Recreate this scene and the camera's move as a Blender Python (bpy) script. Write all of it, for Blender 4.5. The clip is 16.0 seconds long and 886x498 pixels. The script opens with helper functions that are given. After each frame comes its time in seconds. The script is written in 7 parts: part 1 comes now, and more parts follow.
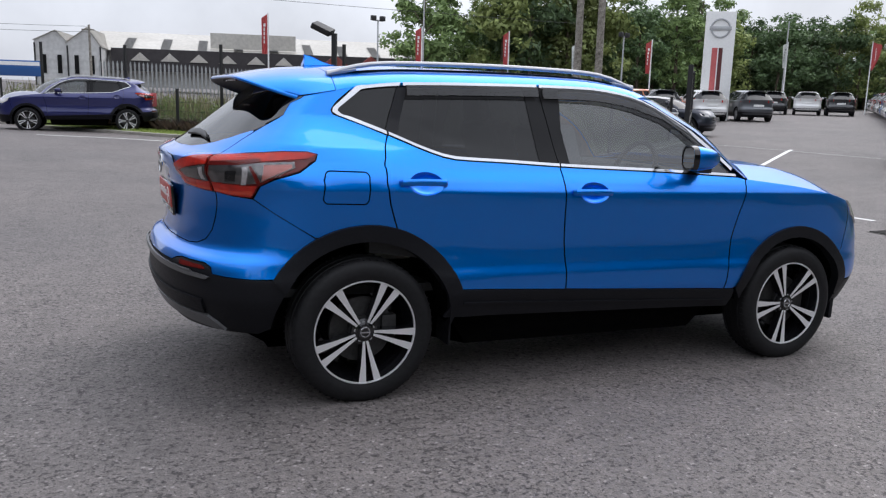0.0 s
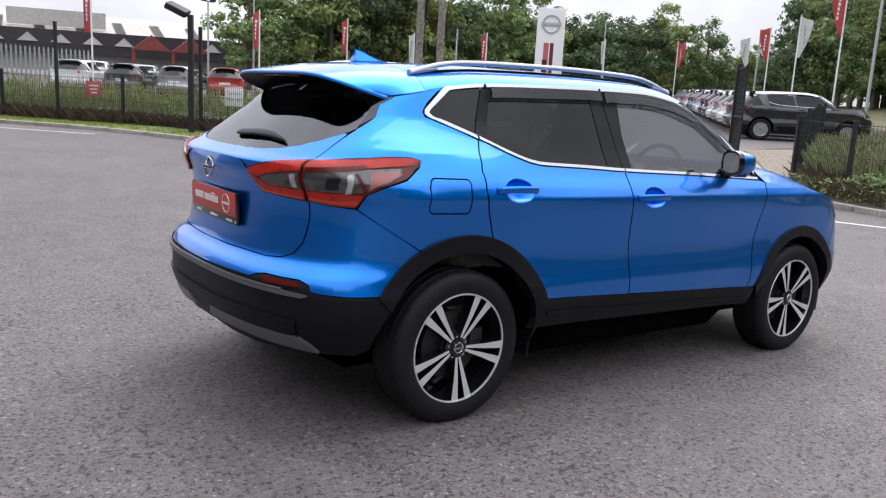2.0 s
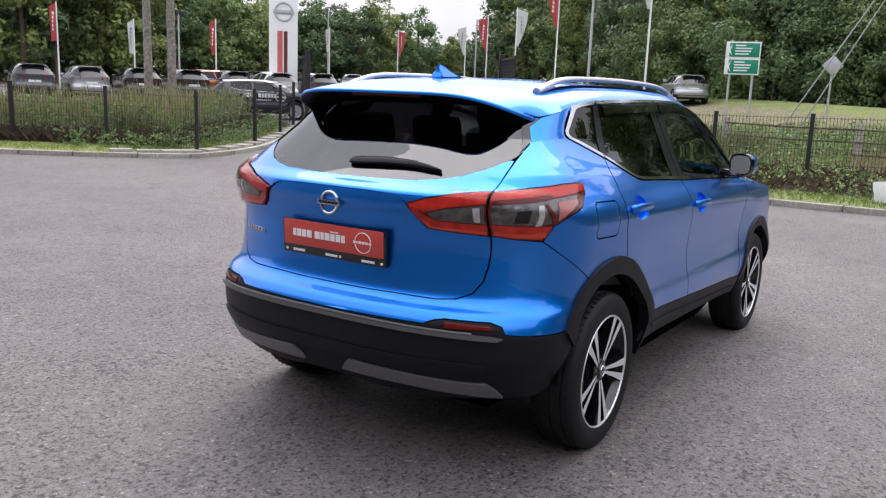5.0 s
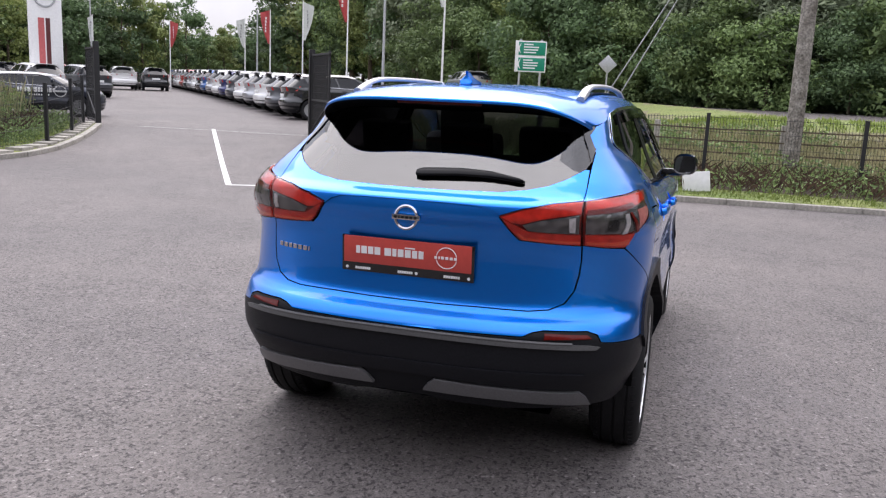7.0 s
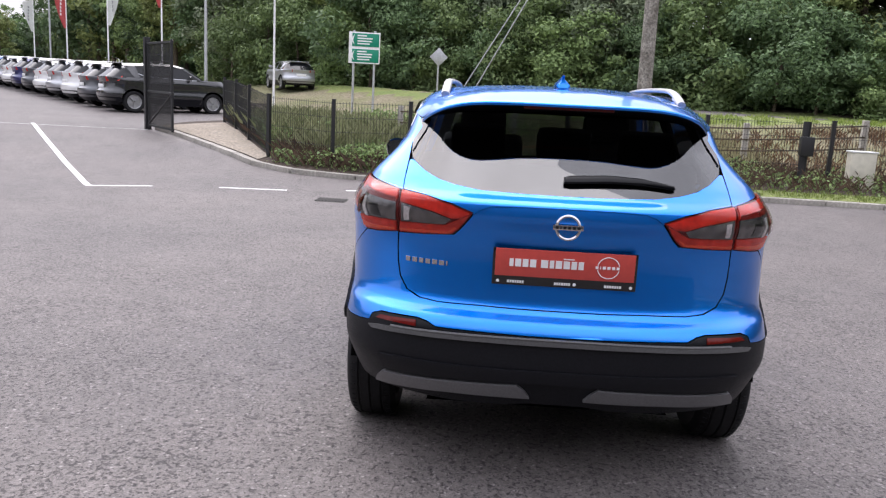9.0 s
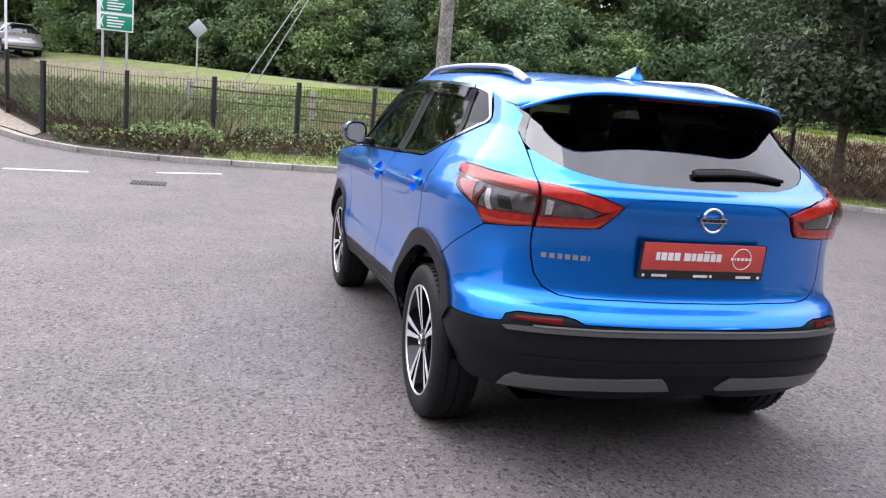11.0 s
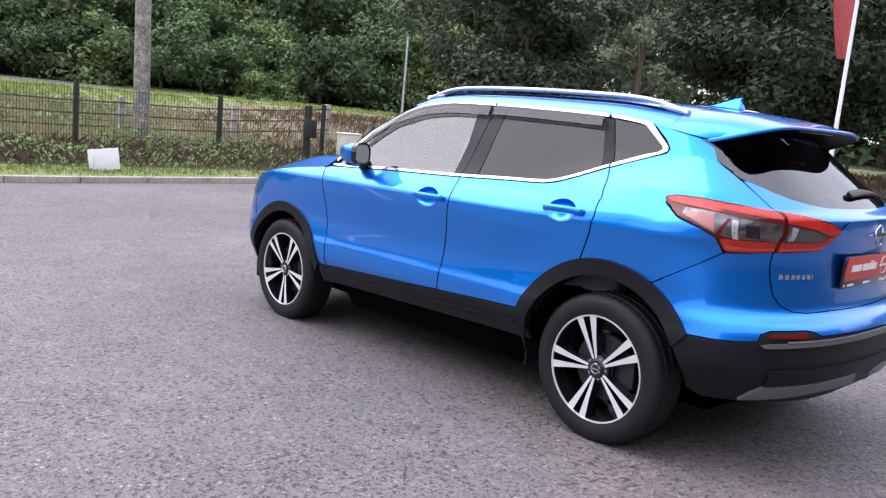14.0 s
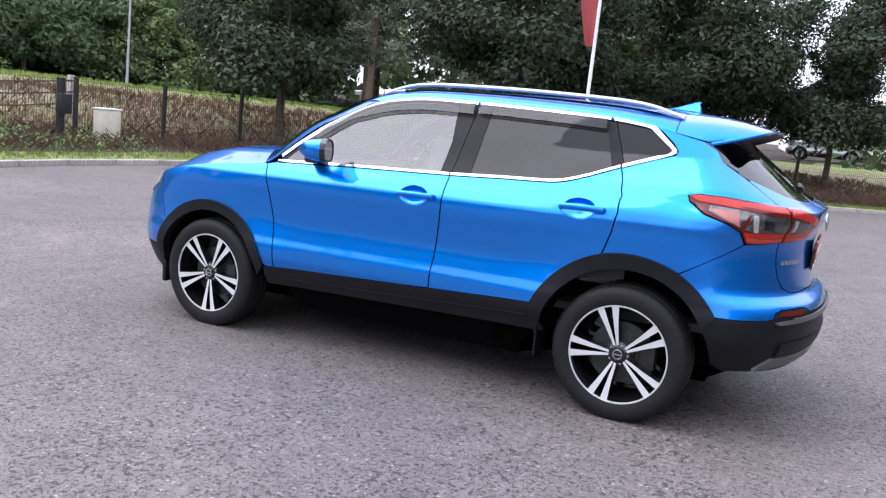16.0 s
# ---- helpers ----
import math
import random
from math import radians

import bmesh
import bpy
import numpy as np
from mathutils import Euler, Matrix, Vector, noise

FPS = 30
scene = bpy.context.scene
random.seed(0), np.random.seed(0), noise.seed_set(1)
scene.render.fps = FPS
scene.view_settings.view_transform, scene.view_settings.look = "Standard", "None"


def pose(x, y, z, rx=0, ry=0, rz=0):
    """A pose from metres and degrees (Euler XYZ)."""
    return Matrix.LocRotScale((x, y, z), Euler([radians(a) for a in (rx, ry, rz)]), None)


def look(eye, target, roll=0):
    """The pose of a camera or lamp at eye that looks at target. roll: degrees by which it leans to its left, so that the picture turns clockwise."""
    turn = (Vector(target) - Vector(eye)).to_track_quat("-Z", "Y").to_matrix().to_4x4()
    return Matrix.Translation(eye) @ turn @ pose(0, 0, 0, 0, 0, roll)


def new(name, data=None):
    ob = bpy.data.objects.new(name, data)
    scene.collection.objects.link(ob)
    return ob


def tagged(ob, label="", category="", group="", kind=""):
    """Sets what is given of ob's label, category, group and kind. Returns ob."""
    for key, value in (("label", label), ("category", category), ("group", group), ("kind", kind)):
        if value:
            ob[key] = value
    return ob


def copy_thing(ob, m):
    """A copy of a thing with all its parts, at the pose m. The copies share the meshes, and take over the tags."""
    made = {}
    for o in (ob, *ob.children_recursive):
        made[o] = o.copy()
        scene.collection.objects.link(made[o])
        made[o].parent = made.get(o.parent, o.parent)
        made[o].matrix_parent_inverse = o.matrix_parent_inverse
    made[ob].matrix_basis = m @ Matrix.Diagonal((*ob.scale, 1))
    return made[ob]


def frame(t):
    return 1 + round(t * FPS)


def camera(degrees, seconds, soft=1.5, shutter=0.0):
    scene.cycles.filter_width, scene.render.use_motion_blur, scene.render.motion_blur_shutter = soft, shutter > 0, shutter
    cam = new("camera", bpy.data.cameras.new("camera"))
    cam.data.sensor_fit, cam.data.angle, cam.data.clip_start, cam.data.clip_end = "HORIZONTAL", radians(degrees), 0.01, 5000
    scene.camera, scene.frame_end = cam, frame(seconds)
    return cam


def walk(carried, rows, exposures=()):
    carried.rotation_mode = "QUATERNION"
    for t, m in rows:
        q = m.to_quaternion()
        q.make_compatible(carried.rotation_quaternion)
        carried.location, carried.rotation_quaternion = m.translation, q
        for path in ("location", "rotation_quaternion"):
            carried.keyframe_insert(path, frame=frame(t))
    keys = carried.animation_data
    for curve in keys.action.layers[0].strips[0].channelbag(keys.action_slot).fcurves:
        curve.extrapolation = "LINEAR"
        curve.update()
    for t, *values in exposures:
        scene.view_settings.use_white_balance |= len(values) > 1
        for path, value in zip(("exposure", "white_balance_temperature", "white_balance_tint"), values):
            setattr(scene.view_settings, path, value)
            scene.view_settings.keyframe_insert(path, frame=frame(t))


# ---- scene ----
cam = camera(56.9, 16.0, soft=1.25)
PATH = [
    (0, -2.506, -4.350, 1.473, 79.25, -1.62, -23.93),
    (0.5, -2.812, -4.213, 1.479, 79.46, -2.78, -28.79),
    (1, -3.041, -4.020, 1.467, 79.08, -2.91, -30.75),
    (1.5, -3.216, -3.767, 1.491, 78.93, -2.78, -33.12),
    (2, -3.475, -3.565, 1.489, 78.90, -3.01, -36.47),
    (2.5, -3.678, -3.351, 1.479, 78.26, -2.64, -38.60),
    (3, -3.834, -3.079, 1.503, 78.17, -3.01, -43.07),
    (3.5, -4.067, -2.867, 1.522, 78.54, -2.83, -46.91),
    (6, -4.756, -1.538, 1.558, 79.31, -2.86, -65.07),
    (6.5, -4.875, -1.268, 1.563, 79.60, -3.16, -69.84),
    (7, -4.975, -1.024, 1.557, 79.14, -2.57, -72.43),
    (7.5, -5.000, -0.719, 1.557, 79.51, -3.11, -77.09),
    (8, -5.080, -0.385, 1.557, 79.45, -3.71, -80.93),
    (8.5, -5.142, -0.064, 1.554, 79.07, -2.98, -82.63),
    (9, -5.091, 0.287, 1.554, 79.13, -2.95, -86.18),
    (9.5, -5.088, 0.675, 1.535, 79.10, -3.40, -90.59),
    (10, -4.984, 1.031, 1.503, 79.10, -3.87, -94.51),
    (12.5, -4.246, 2.862, 1.463, 79.47, -5.94, -120.97),
    (13, -3.971, 3.196, 1.478, 79.79, -5.18, -124.98),
    (13.5, -3.727, 3.577, 1.470, 80.34, -4.65, -129.40),
    (14, -3.425, 3.873, 1.439, 80.65, -5.26, -132.53),
    (14.5, -3.133, 4.142, 1.450, 81.04, -5.77, -137.98),
    (15, -2.858, 4.420, 1.454, 80.70, -5.22, -140.72),
    (15.5, -2.521, 4.587, 1.445, 80.37, -5.34, -145.97),
    (16, -2.228, 4.779, 1.440, 80.62, -6.04, -152.87),
]
walk(cam, [(t, pose(*p)) for t, *p in PATH], [(0, -.04, 6140, 12), (1, .17, 6200, 13), (2, .25, 6280, 14), (3.5, .35, 6360, 15), (6.5, .34, 6340, 17), (8.5, .40, 6290, 18), (10, .64, 6240, 17), (12.5, .77, 6100, 21), (14.5, .72, 6020, 19), (16, .73, 5930, 18)])

SKY_LOW, SKY_HIGH = 0.88, 2.05
# ---- sky and sun: bright overcast ----
SUN_EL, SUN_ROT = radians(52), radians(66)
world = bpy.data.worlds.new("overcast_sky")
scene.world = world
world.use_nodes = True
wn, wl = world.node_tree.nodes, world.node_tree.links
wn.clear()


def wnode(kind, **inputs):
    n = wn.new(kind)
    for key, value in inputs.items():
        n.inputs[key.replace("_", " ")].default_value = value
    return n


w_out, w_bg, w_sky = wn.new("ShaderNodeOutputWorld"), wn.new("ShaderNodeBackground"), wn.new("ShaderNodeTexSky")
w_sky.sky_type, w_sky.sun_disc, w_sky.sun_elevation, w_sky.sun_rotation = "NISHITA", False, SUN_EL, SUN_ROT
w_sky.dust_density, w_sky.air_density = 4.0, 1.0
w_co, w_sep = wn.new("ShaderNodeTexCoord"), wn.new("ShaderNodeSeparateXYZ")
w_ramp = wn.new("ShaderNodeMapRange")
w_ramp.inputs["From Min"].default_value, w_ramp.inputs["From Max"].default_value = 0.0, 1.0
w_ramp.inputs["To Min"].default_value, w_ramp.inputs["To Max"].default_value = SKY_LOW, SKY_HIGH
w_noise = wnode("ShaderNodeTexNoise", Scale=3.2, Detail=6.0, Roughness=0.55)
w_nr = wn.new("ShaderNodeMapRange")
w_nr.inputs["From Min"].default_value, w_nr.inputs["From Max"].default_value = 0.3, 0.7
w_nr.inputs["To Min"].default_value, w_nr.inputs["To Max"].default_value = 0.72, 1.2
w_mul = wn.new("ShaderNodeMath")
w_mul.operation = "MULTIPLY"
w_comb, w_mix = wn.new("ShaderNodeVectorMath"), wn.new("ShaderNodeMixRGB")
w_comb.operation = "SCALE"
w_comb.inputs[0].default_value = (0.965, 0.985, 1.03)
w_skys = wn.new("ShaderNodeVectorMath")
w_skys.operation = "SCALE"
w_skys.inputs["Scale"].default_value = 0.12
w_mix.inputs["Fac"].default_value = 0.85
wl.new(w_co.outputs["Generated"], w_sep.inputs[0])
wl.new(w_co.outputs["Generated"], w_noise.inputs["Vector"])
wl.new(w_sep.outputs["Z"], w_ramp.inputs["Value"])
wl.new(w_noise.outputs["Fac"], w_nr.inputs["Value"])
wl.new(w_ramp.outputs[0], w_mul.inputs[0])
wl.new(w_nr.outputs[0], w_mul.inputs[1])
wl.new(w_mul.outputs[0], w_comb.inputs["Scale"])
wl.new(w_sky.outputs[0], w_skys.inputs[0])
wl.new(w_skys.outputs[0], w_mix.inputs["Color1"])
wl.new(w_comb.outputs[0], w_mix.inputs["Color2"])
wl.new(w_mix.outputs[0], w_bg.inputs["Color"])
wl.new(w_bg.outputs[0], w_out.inputs["Surface"])

sun_data = bpy.data.lights.new("sun", "SUN")
sun_data.energy, sun_data.angle, sun_data.color = 1.7, radians(62), (1.0, 0.96, 0.9)
sun = new("sun", sun_data)
# the sky's sun_rotation turns clockwise from +y
sun.matrix_world = look(Vector((math.sin(SUN_ROT) * math.cos(SUN_EL), math.cos(SUN_ROT) * math.cos(SUN_EL), math.sin(SUN_EL))) * 100, (0, 0, 0))

# ---- materials ----


def material(name, base, rough=0.6, metal=0.0, noise_scale=0.0, spread=0.15, bump=0.0, bump_scale=0.0, coat=0.0, coat_rough=0.03, spec=0.5,
             second=None, second_scale=0.0, vary=0.0, coat_ior=1.5):
    """Principled material; base varies by a fine noise (spread), by a second colour in large patches, and from object to object (vary)."""
    m = bpy.data.materials.new(name)
    m.use_nodes = True
    nt = m.node_tree
    p = nt.nodes["Principled BSDF"]
    p.inputs["Roughness"].default_value, p.inputs["Metallic"].default_value = rough, metal
    p.inputs["Specular IOR Level"].default_value = spec
    p.inputs["Coat Weight"].default_value, p.inputs["Coat Roughness"].default_value = coat, coat_rough
    p.inputs["Coat IOR"].default_value = coat_ior
    p.inputs["Base Color"].default_value = (*base, 1)
    co = nt.nodes.new("ShaderNodeTexCoord")
    out = None

    def noise_node(scale, detail=5.0):
        n = nt.nodes.new("ShaderNodeTexNoise")
        n.inputs["Scale"].default_value, n.inputs["Detail"].default_value = scale, detail
        nt.links.new(co.outputs["Object"], n.inputs["Vector"])
        return n

    def mixer(kind, fac, a, b):
        x = nt.nodes.new("ShaderNodeMixRGB")
        x.blend_type = kind
        for sock, v in ((x.inputs["Fac"], fac), (x.inputs["Color1"], a), (x.inputs["Color2"], b)):
            if isinstance(v, (int, float)):
                sock.default_value = v
            elif isinstance(v, tuple):
                sock.default_value = (*v, 1)
            else:
                nt.links.new(v, sock)
        return x.outputs[0]

    def remap(sock, lo, hi, a=0.3, b=0.7):
        r = nt.nodes.new("ShaderNodeMapRange")
        r.inputs["From Min"].default_value, r.inputs["From Max"].default_value = a, b
        r.inputs["To Min"].default_value, r.inputs["To Max"].default_value = lo, hi
        nt.links.new(sock, r.inputs["Value"])
        return r.outputs[0]

    colour = base
    if second:
        colour = mixer("MIX", remap(noise_node(second_scale, 4.0).outputs["Fac"], 0, 1), base, second)
    if noise_scale:
        g = remap(noise_node(noise_scale).outputs["Fac"], 1 - spread, 1 + spread)
        colour = mixer("MULTIPLY", 1.0, colour, g)
    if vary:
        info = nt.nodes.new("ShaderNodeObjectInfo")
        colour = mixer("MULTIPLY", 1.0, colour, remap(info.outputs["Random"], 1 - vary, 1 + vary, 0, 1))
    if not isinstance(colour, tuple):
        nt.links.new(colour, p.inputs["Base Color"])
    if bump:
        b = nt.nodes.new("ShaderNodeBump")
        b.inputs["Strength"].default_value, b.inputs["Distance"].default_value = 1.0, bump
        nt.links.new(noise_node(bump_scale or noise_scale, 4.0).outputs["Fac"], b.inputs["Height"])
        nt.links.new(b.outputs[0], p.inputs["Normal"])
    return m


def glass_material(name, tint, f0=0.05, rough=0.0):
    """A thin pane: tinted see-through, with a gloss that grows towards grazing angles alike from both faces."""
    m = bpy.data.materials.new(name)
    m.use_nodes = True
    nt = m.node_tree
    nt.nodes.remove(nt.nodes["Principled BSDF"])
    out = nt.nodes["Material Output"]
    tr, gl, lw, pw, ma, mx = (nt.nodes.new(k) for k in ("ShaderNodeBsdfTransparent", "ShaderNodeBsdfGlossy", "ShaderNodeLayerWeight", "ShaderNodeMath", "ShaderNodeMath", "ShaderNodeMixShader"))
    tr.inputs["Color"].default_value = (*tint, 1)
    gl.inputs["Roughness"].default_value = rough
    pw.operation, ma.operation = "POWER", "MULTIPLY_ADD"
    pw.inputs[1].default_value = 5.0
    ma.inputs[1].default_value, ma.inputs[2].default_value = 1 - f0, f0
    nt.links.new(lw.outputs["Facing"], pw.inputs[0])
    nt.links.new(pw.outputs[0], ma.inputs[0])
    nt.links.new(ma.outputs[0], mx.inputs[0])
    nt.links.new(tr.outputs[0], mx.inputs[1])
    nt.links.new(gl.outputs[0], mx.inputs[2])
    nt.links.new(mx.outputs[0], out.inputs["Surface"])
    return m


def leaf_material(name, base, tip, vary=0.3):
    """Leaves: colour varies leaf by leaf and in patches, a little light passes through."""
    m = bpy.data.materials.new(name)
    m.use_nodes = True
    nt = m.node_tree
    p = nt.nodes["Principled BSDF"]
    p.inputs["Roughness"].default_value, p.inputs["Specular IOR Level"].default_value = 0.55, 0.3
    geo, mix, mul = nt.nodes.new("ShaderNodeNewGeometry"), nt.nodes.new("ShaderNodeMixRGB"), nt.nodes.new("ShaderNodeMixRGB")
    info, rng = nt.nodes.new("ShaderNodeObjectInfo"), nt.nodes.new("ShaderNodeMapRange")
    mix.inputs["Color1"].default_value, mix.inputs["Color2"].default_value = (*base, 1), (*tip, 1)
    nt.links.new(geo.outputs["Random Per Island"], mix.inputs["Fac"])
    rng.inputs["To Min"].default_value, rng.inputs["To Max"].default_value = 1 - vary, 1 + vary
    nt.links.new(info.outputs["Random"], rng.inputs["Value"])
    mul.blend_type, mul.inputs["Fac"].default_value = "MULTIPLY", 1.0
    nt.links.new(mix.outputs[0], mul.inputs["Color1"])
    nt.links.new(rng.outputs[0], mul.inputs["Color2"])
    nt.links.new(mul.outputs[0], p.inputs["Base Color"])
    tl, ms = nt.nodes.new("ShaderNodeBsdfTranslucent"), nt.nodes.new("ShaderNodeMixShader")
    nt.links.new(mul.outputs[0], tl.inputs["Color"])
    ms.inputs[0].default_value = 0.25
    nt.links.new(p.outputs[0], ms.inputs[1])
    nt.links.new(tl.outputs[0], ms.inputs[2])
    nt.links.new(ms.outputs[0], nt.nodes["Material Output"].inputs["Surface"])
    return m


def asphalt_material(name):
    """Worn tarmac: stones of mixed greys, dark binder between them, faint streaks and large stains."""
    m = bpy.data.materials.new(name)
    m.use_nodes = True
    nt = m.node_tree
    p = nt.nodes["Principled BSDF"]
    p.inputs["Roughness"].default_value, p.inputs["Specular IOR Level"].default_value = 0.68, 0.5
    co = nt.nodes.new("ShaderNodeTexCoord")

    def node(kind, **values):
        n = nt.nodes.new(kind)
        for key, value in values.items():
            n.inputs[key].default_value = value
        return n

    vor, edge = node("ShaderNodeTexVoronoi", Scale=80.0), node("ShaderNodeTexVoronoi", Scale=80.0)
    edge.feature = "DISTANCE_TO_EDGE"
    fine, mid, big = node("ShaderNodeTexNoise", Scale=34.0, Detail=5.0), node("ShaderNodeTexNoise", Scale=5.0, Detail=6.0), node("ShaderNodeTexNoise", Scale=0.35, Detail=5.0)
    for n in (vor, edge, fine, mid, big):
        nt.links.new(co.outputs["Object"], n.inputs["Vector"])
    sep = nt.nodes.new("ShaderNodeSeparateColor")
    nt.links.new(vor.outputs["Color"], sep.inputs[0])

    def ramp(sock, stops):
        r = nt.nodes.new("ShaderNodeValToRGB")
        e = r.color_ramp.elements
        e[0].position, e[0].color = stops[0][0], (*stops[0][1], 1)
        e[1].position, e[1].color = stops[-1][0], (*stops[-1][1], 1)
        for pos, c in stops[1:-1]:
            e.new(pos).color = (*c, 1)
        nt.links.new(sock, r.inputs[0])
        return r.outputs[0]

    def mul(a, b):
        x = nt.nodes.new("ShaderNodeMixRGB")
        x.blend_type, x.inputs["Fac"].default_value = "MULTIPLY", 1.0
        nt.links.new(a, x.inputs["Color1"])
        nt.links.new(b, x.inputs["Color2"])
        return x.outputs[0]

    stones = ramp(sep.outputs[0], [(0.0, (.130, .116, .111)), (.4, (.147, .132, .127)), (.85, (.162, .146, .141)), (.96, (.176, .159, .154)), (1.0, (.28, .26, .25))])
    gaps = ramp(edge.outputs["Distance"], [(0.0, (.62, .62, .62)), (.16, (1.0, 1.0, 1.0))])
    c = mul(stones, gaps)
    c = mul(c, ramp(fine.outputs["Fac"], [(.36, (.86, .86, .86)), (.64, (1.13, 1.13, 1.13))]))
    c = mul(c, ramp(mid.outputs["Fac"], [(.3, (.88, .88, .88)), (.7, (1.12, 1.11, 1.11))]))
    c = mul(c, ramp(big.outputs["Fac"], [(.3, (.85, .85, .86)), (.7, (1.16, 1.14, 1.12))]))
    # small dark pits where stones have worn out, thick in some patches and sparse in others
    where = node("ShaderNodeTexNoise", Scale=1.1, Detail=4.0)
    nt.links.new(co.outputs["Object"], where.inputs["Vector"])
    pit_height = None
    for scale, lo, hi, seed in ((38.0, .575, .635, 0.0), (70.0, .58, .65, 7.3)):
        shift = node("ShaderNodeVectorMath")
        shift.operation = "ADD"
        shift.inputs[1].default_value = (seed, seed * .6, 0)
        nt.links.new(co.outputs["Object"], shift.inputs[0])
        pit = node("ShaderNodeTexNoise", Scale=scale, Detail=2.5, Roughness=0.55)
        nt.links.new(shift.outputs[0], pit.inputs["Vector"])
        push = node("ShaderNodeMath")
        push.operation = "MULTIPLY_ADD"
        push.inputs[1].default_value = .12
        nt.links.new(where.outputs["Fac"], push.inputs[0])
        less = node("ShaderNodeMath")
        less.operation = "ADD"
        less.inputs[1].default_value = -.06
        nt.links.new(pit.outputs["Fac"], less.inputs[0])
        nt.links.new(less.outputs[0], push.inputs[2])
        dark = ramp(push.outputs[0], [(lo, (1.0, 1.0, 1.0)), (hi, (.36, .35, .36))])
        c = mul(c, dark)
        pit_height = dark if pit_height is None else mul(pit_height, dark)
    nt.links.new(c, p.inputs["Base Color"])
    b = node("ShaderNodeBump", Strength=1.0, Distance=0.004)
    nt.links.new(pit_height, b.inputs["Height"])
    b2 = node("ShaderNodeBump", Strength=1.0, Distance=0.006)
    nt.links.new(fine.outputs["Fac"], b2.inputs["Height"])
    nt.links.new(b.outputs[0], b2.inputs["Normal"])
    nt.links.new(b2.outputs[0], p.inputs["Normal"])
    return m


ASPHALT = asphalt_material("worn_asphalt")
CONCRETE = material("kerb_concrete", (0.38, 0.355, 0.315), 0.9, noise_scale=25, spread=0.25, bump=0.003, bump_scale=60, second=(0.24, 0.23, 0.2), second_scale=2.0, vary=0.15)
LINE_WHITE = material("worn_road_paint", (0.7, 0.7, 0.68), 0.7, noise_scale=30, spread=0.2)
GRASS_SOIL = material("grass_ground", (0.14, 0.19, 0.05), 0.95, noise_scale=14, spread=0.5, bump=0.03, bump_scale=30, second=(0.20, 0.22, 0.07), second_scale=0.8)
DRY_SOIL = material("dry_field_ground", (0.20, 0.17, 0.11), 0.95, noise_scale=9, spread=0.5, bump=0.03, bump_scale=25, second=(0.13, 0.14, 0.05), second_scale=0.5)
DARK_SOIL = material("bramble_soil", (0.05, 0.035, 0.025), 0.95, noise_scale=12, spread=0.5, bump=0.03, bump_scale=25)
BLUE_PAINT = material("metallic_blue_paint", (0.0, 0.215, 0.82), 0.36, 0.97, coat=1.0, coat_rough=0.012, noise_scale=900, spread=0.06)
NAVY_PAINT = material("navy_paint", (0.012, 0.016, 0.11), 0.3, 0.4, coat=1.0, noise_scale=900, spread=0.06)
BLACK_PLASTIC = material("black_plastic", (0.0085, 0.0088, 0.0112), 0.45, spec=0.18, noise_scale=120, spread=0.2, bump=0.0006, bump_scale=600)
GLOSS_BLACK = material("gloss_black", (0.006, 0.006, 0.007), 0.08, coat=0.5, noise_scale=40, spread=0.1)
SHELL_BLACK = material("underbody_black", (0.004, 0.004, 0.0042), 0.95, spec=0.0, noise_scale=20, spread=0.2)
CHROME = material("chrome", (0.56, 0.57, 0.59), 0.12, 1.0, noise_scale=200, spread=0.03)
RAIL_SILVER = material("satin_rail_silver", (0.50, 0.50, 0.51), 0.35, 0.35, noise_scale=150, spread=0.05)
SATIN = material("satin_silver", (0.42, 0.42, 0.43), 0.38, 0.7, noise_scale=150, spread=0.05)
ALLOY = material("machined_alloy", (0.80, 0.80, 0.81), 0.32, 0.55, noise_scale=300, spread=0.06)
RUBBER = material("tyre_rubber", (0.0095, 0.0095, 0.0105), 0.62, spec=0.25, noise_scale=60, spread=0.25, bump=0.0006, bump_scale=250)
RED_LENS = material("red_lamp_lens", (0.46, 0.022, 0.012), 0.18, spec=0.3, noise_scale=35, spread=0.3)
DEEP_RED = material("dark_red_lens", (0.12, 0.007, 0.005), 0.15, spec=0.25, coat=0.1, noise_scale=60, spread=0.15)
AMBER_GLOW = material("bright_red_reflector", (0.62, 0.06, 0.02), 0.2, coat=0.3, noise_scale=300, spread=0.3)
LAMP_DARK = material("smoked_lamp_lens", (0.010, 0.010, 0.011), 0.12, spec=0.25, coat=0.1, noise_scale=80, spread=0.3)
LAMP_GREY = material("silvered_lamp_bowl", (0.15, 0.147, 0.147), 0.16, 0.8, noise_scale=45, spread=0.6, bump=0.004, bump_scale=38)
LAMP_PINK = material("pale_red_lamp_lens", (0.42, 0.15, 0.13), 0.2, coat=0.2, noise_scale=120, spread=0.3)
LAMP_CLEAR = material("clear_lamp_reflector", (0.58, 0.56, 0.56), 0.25, 0.5, coat=0.6, noise_scale=120, spread=0.3)
PLATE_RED = material("plate_red", (0.52, 0.065, 0.05), 0.4, noise_scale=40, spread=0.06)
WHITE_PAINT = material("white_paint", (0.78, 0.78, 0.77), 0.5, noise_scale=12, spread=0.06)
PALE_TRIM = material("pale_seat_cloth", (0.34, 0.33, 0.31), 0.85, noise_scale=80, spread=0.15)
DARK_TRIM = material("dark_cabin_trim", (0.02, 0.02, 0.021), 0.7, noise_scale=60, spread=0.2)
CLEAR_GLASS = glass_material("clear_glass", (0.36, 0.40, 0.41), 0.115)
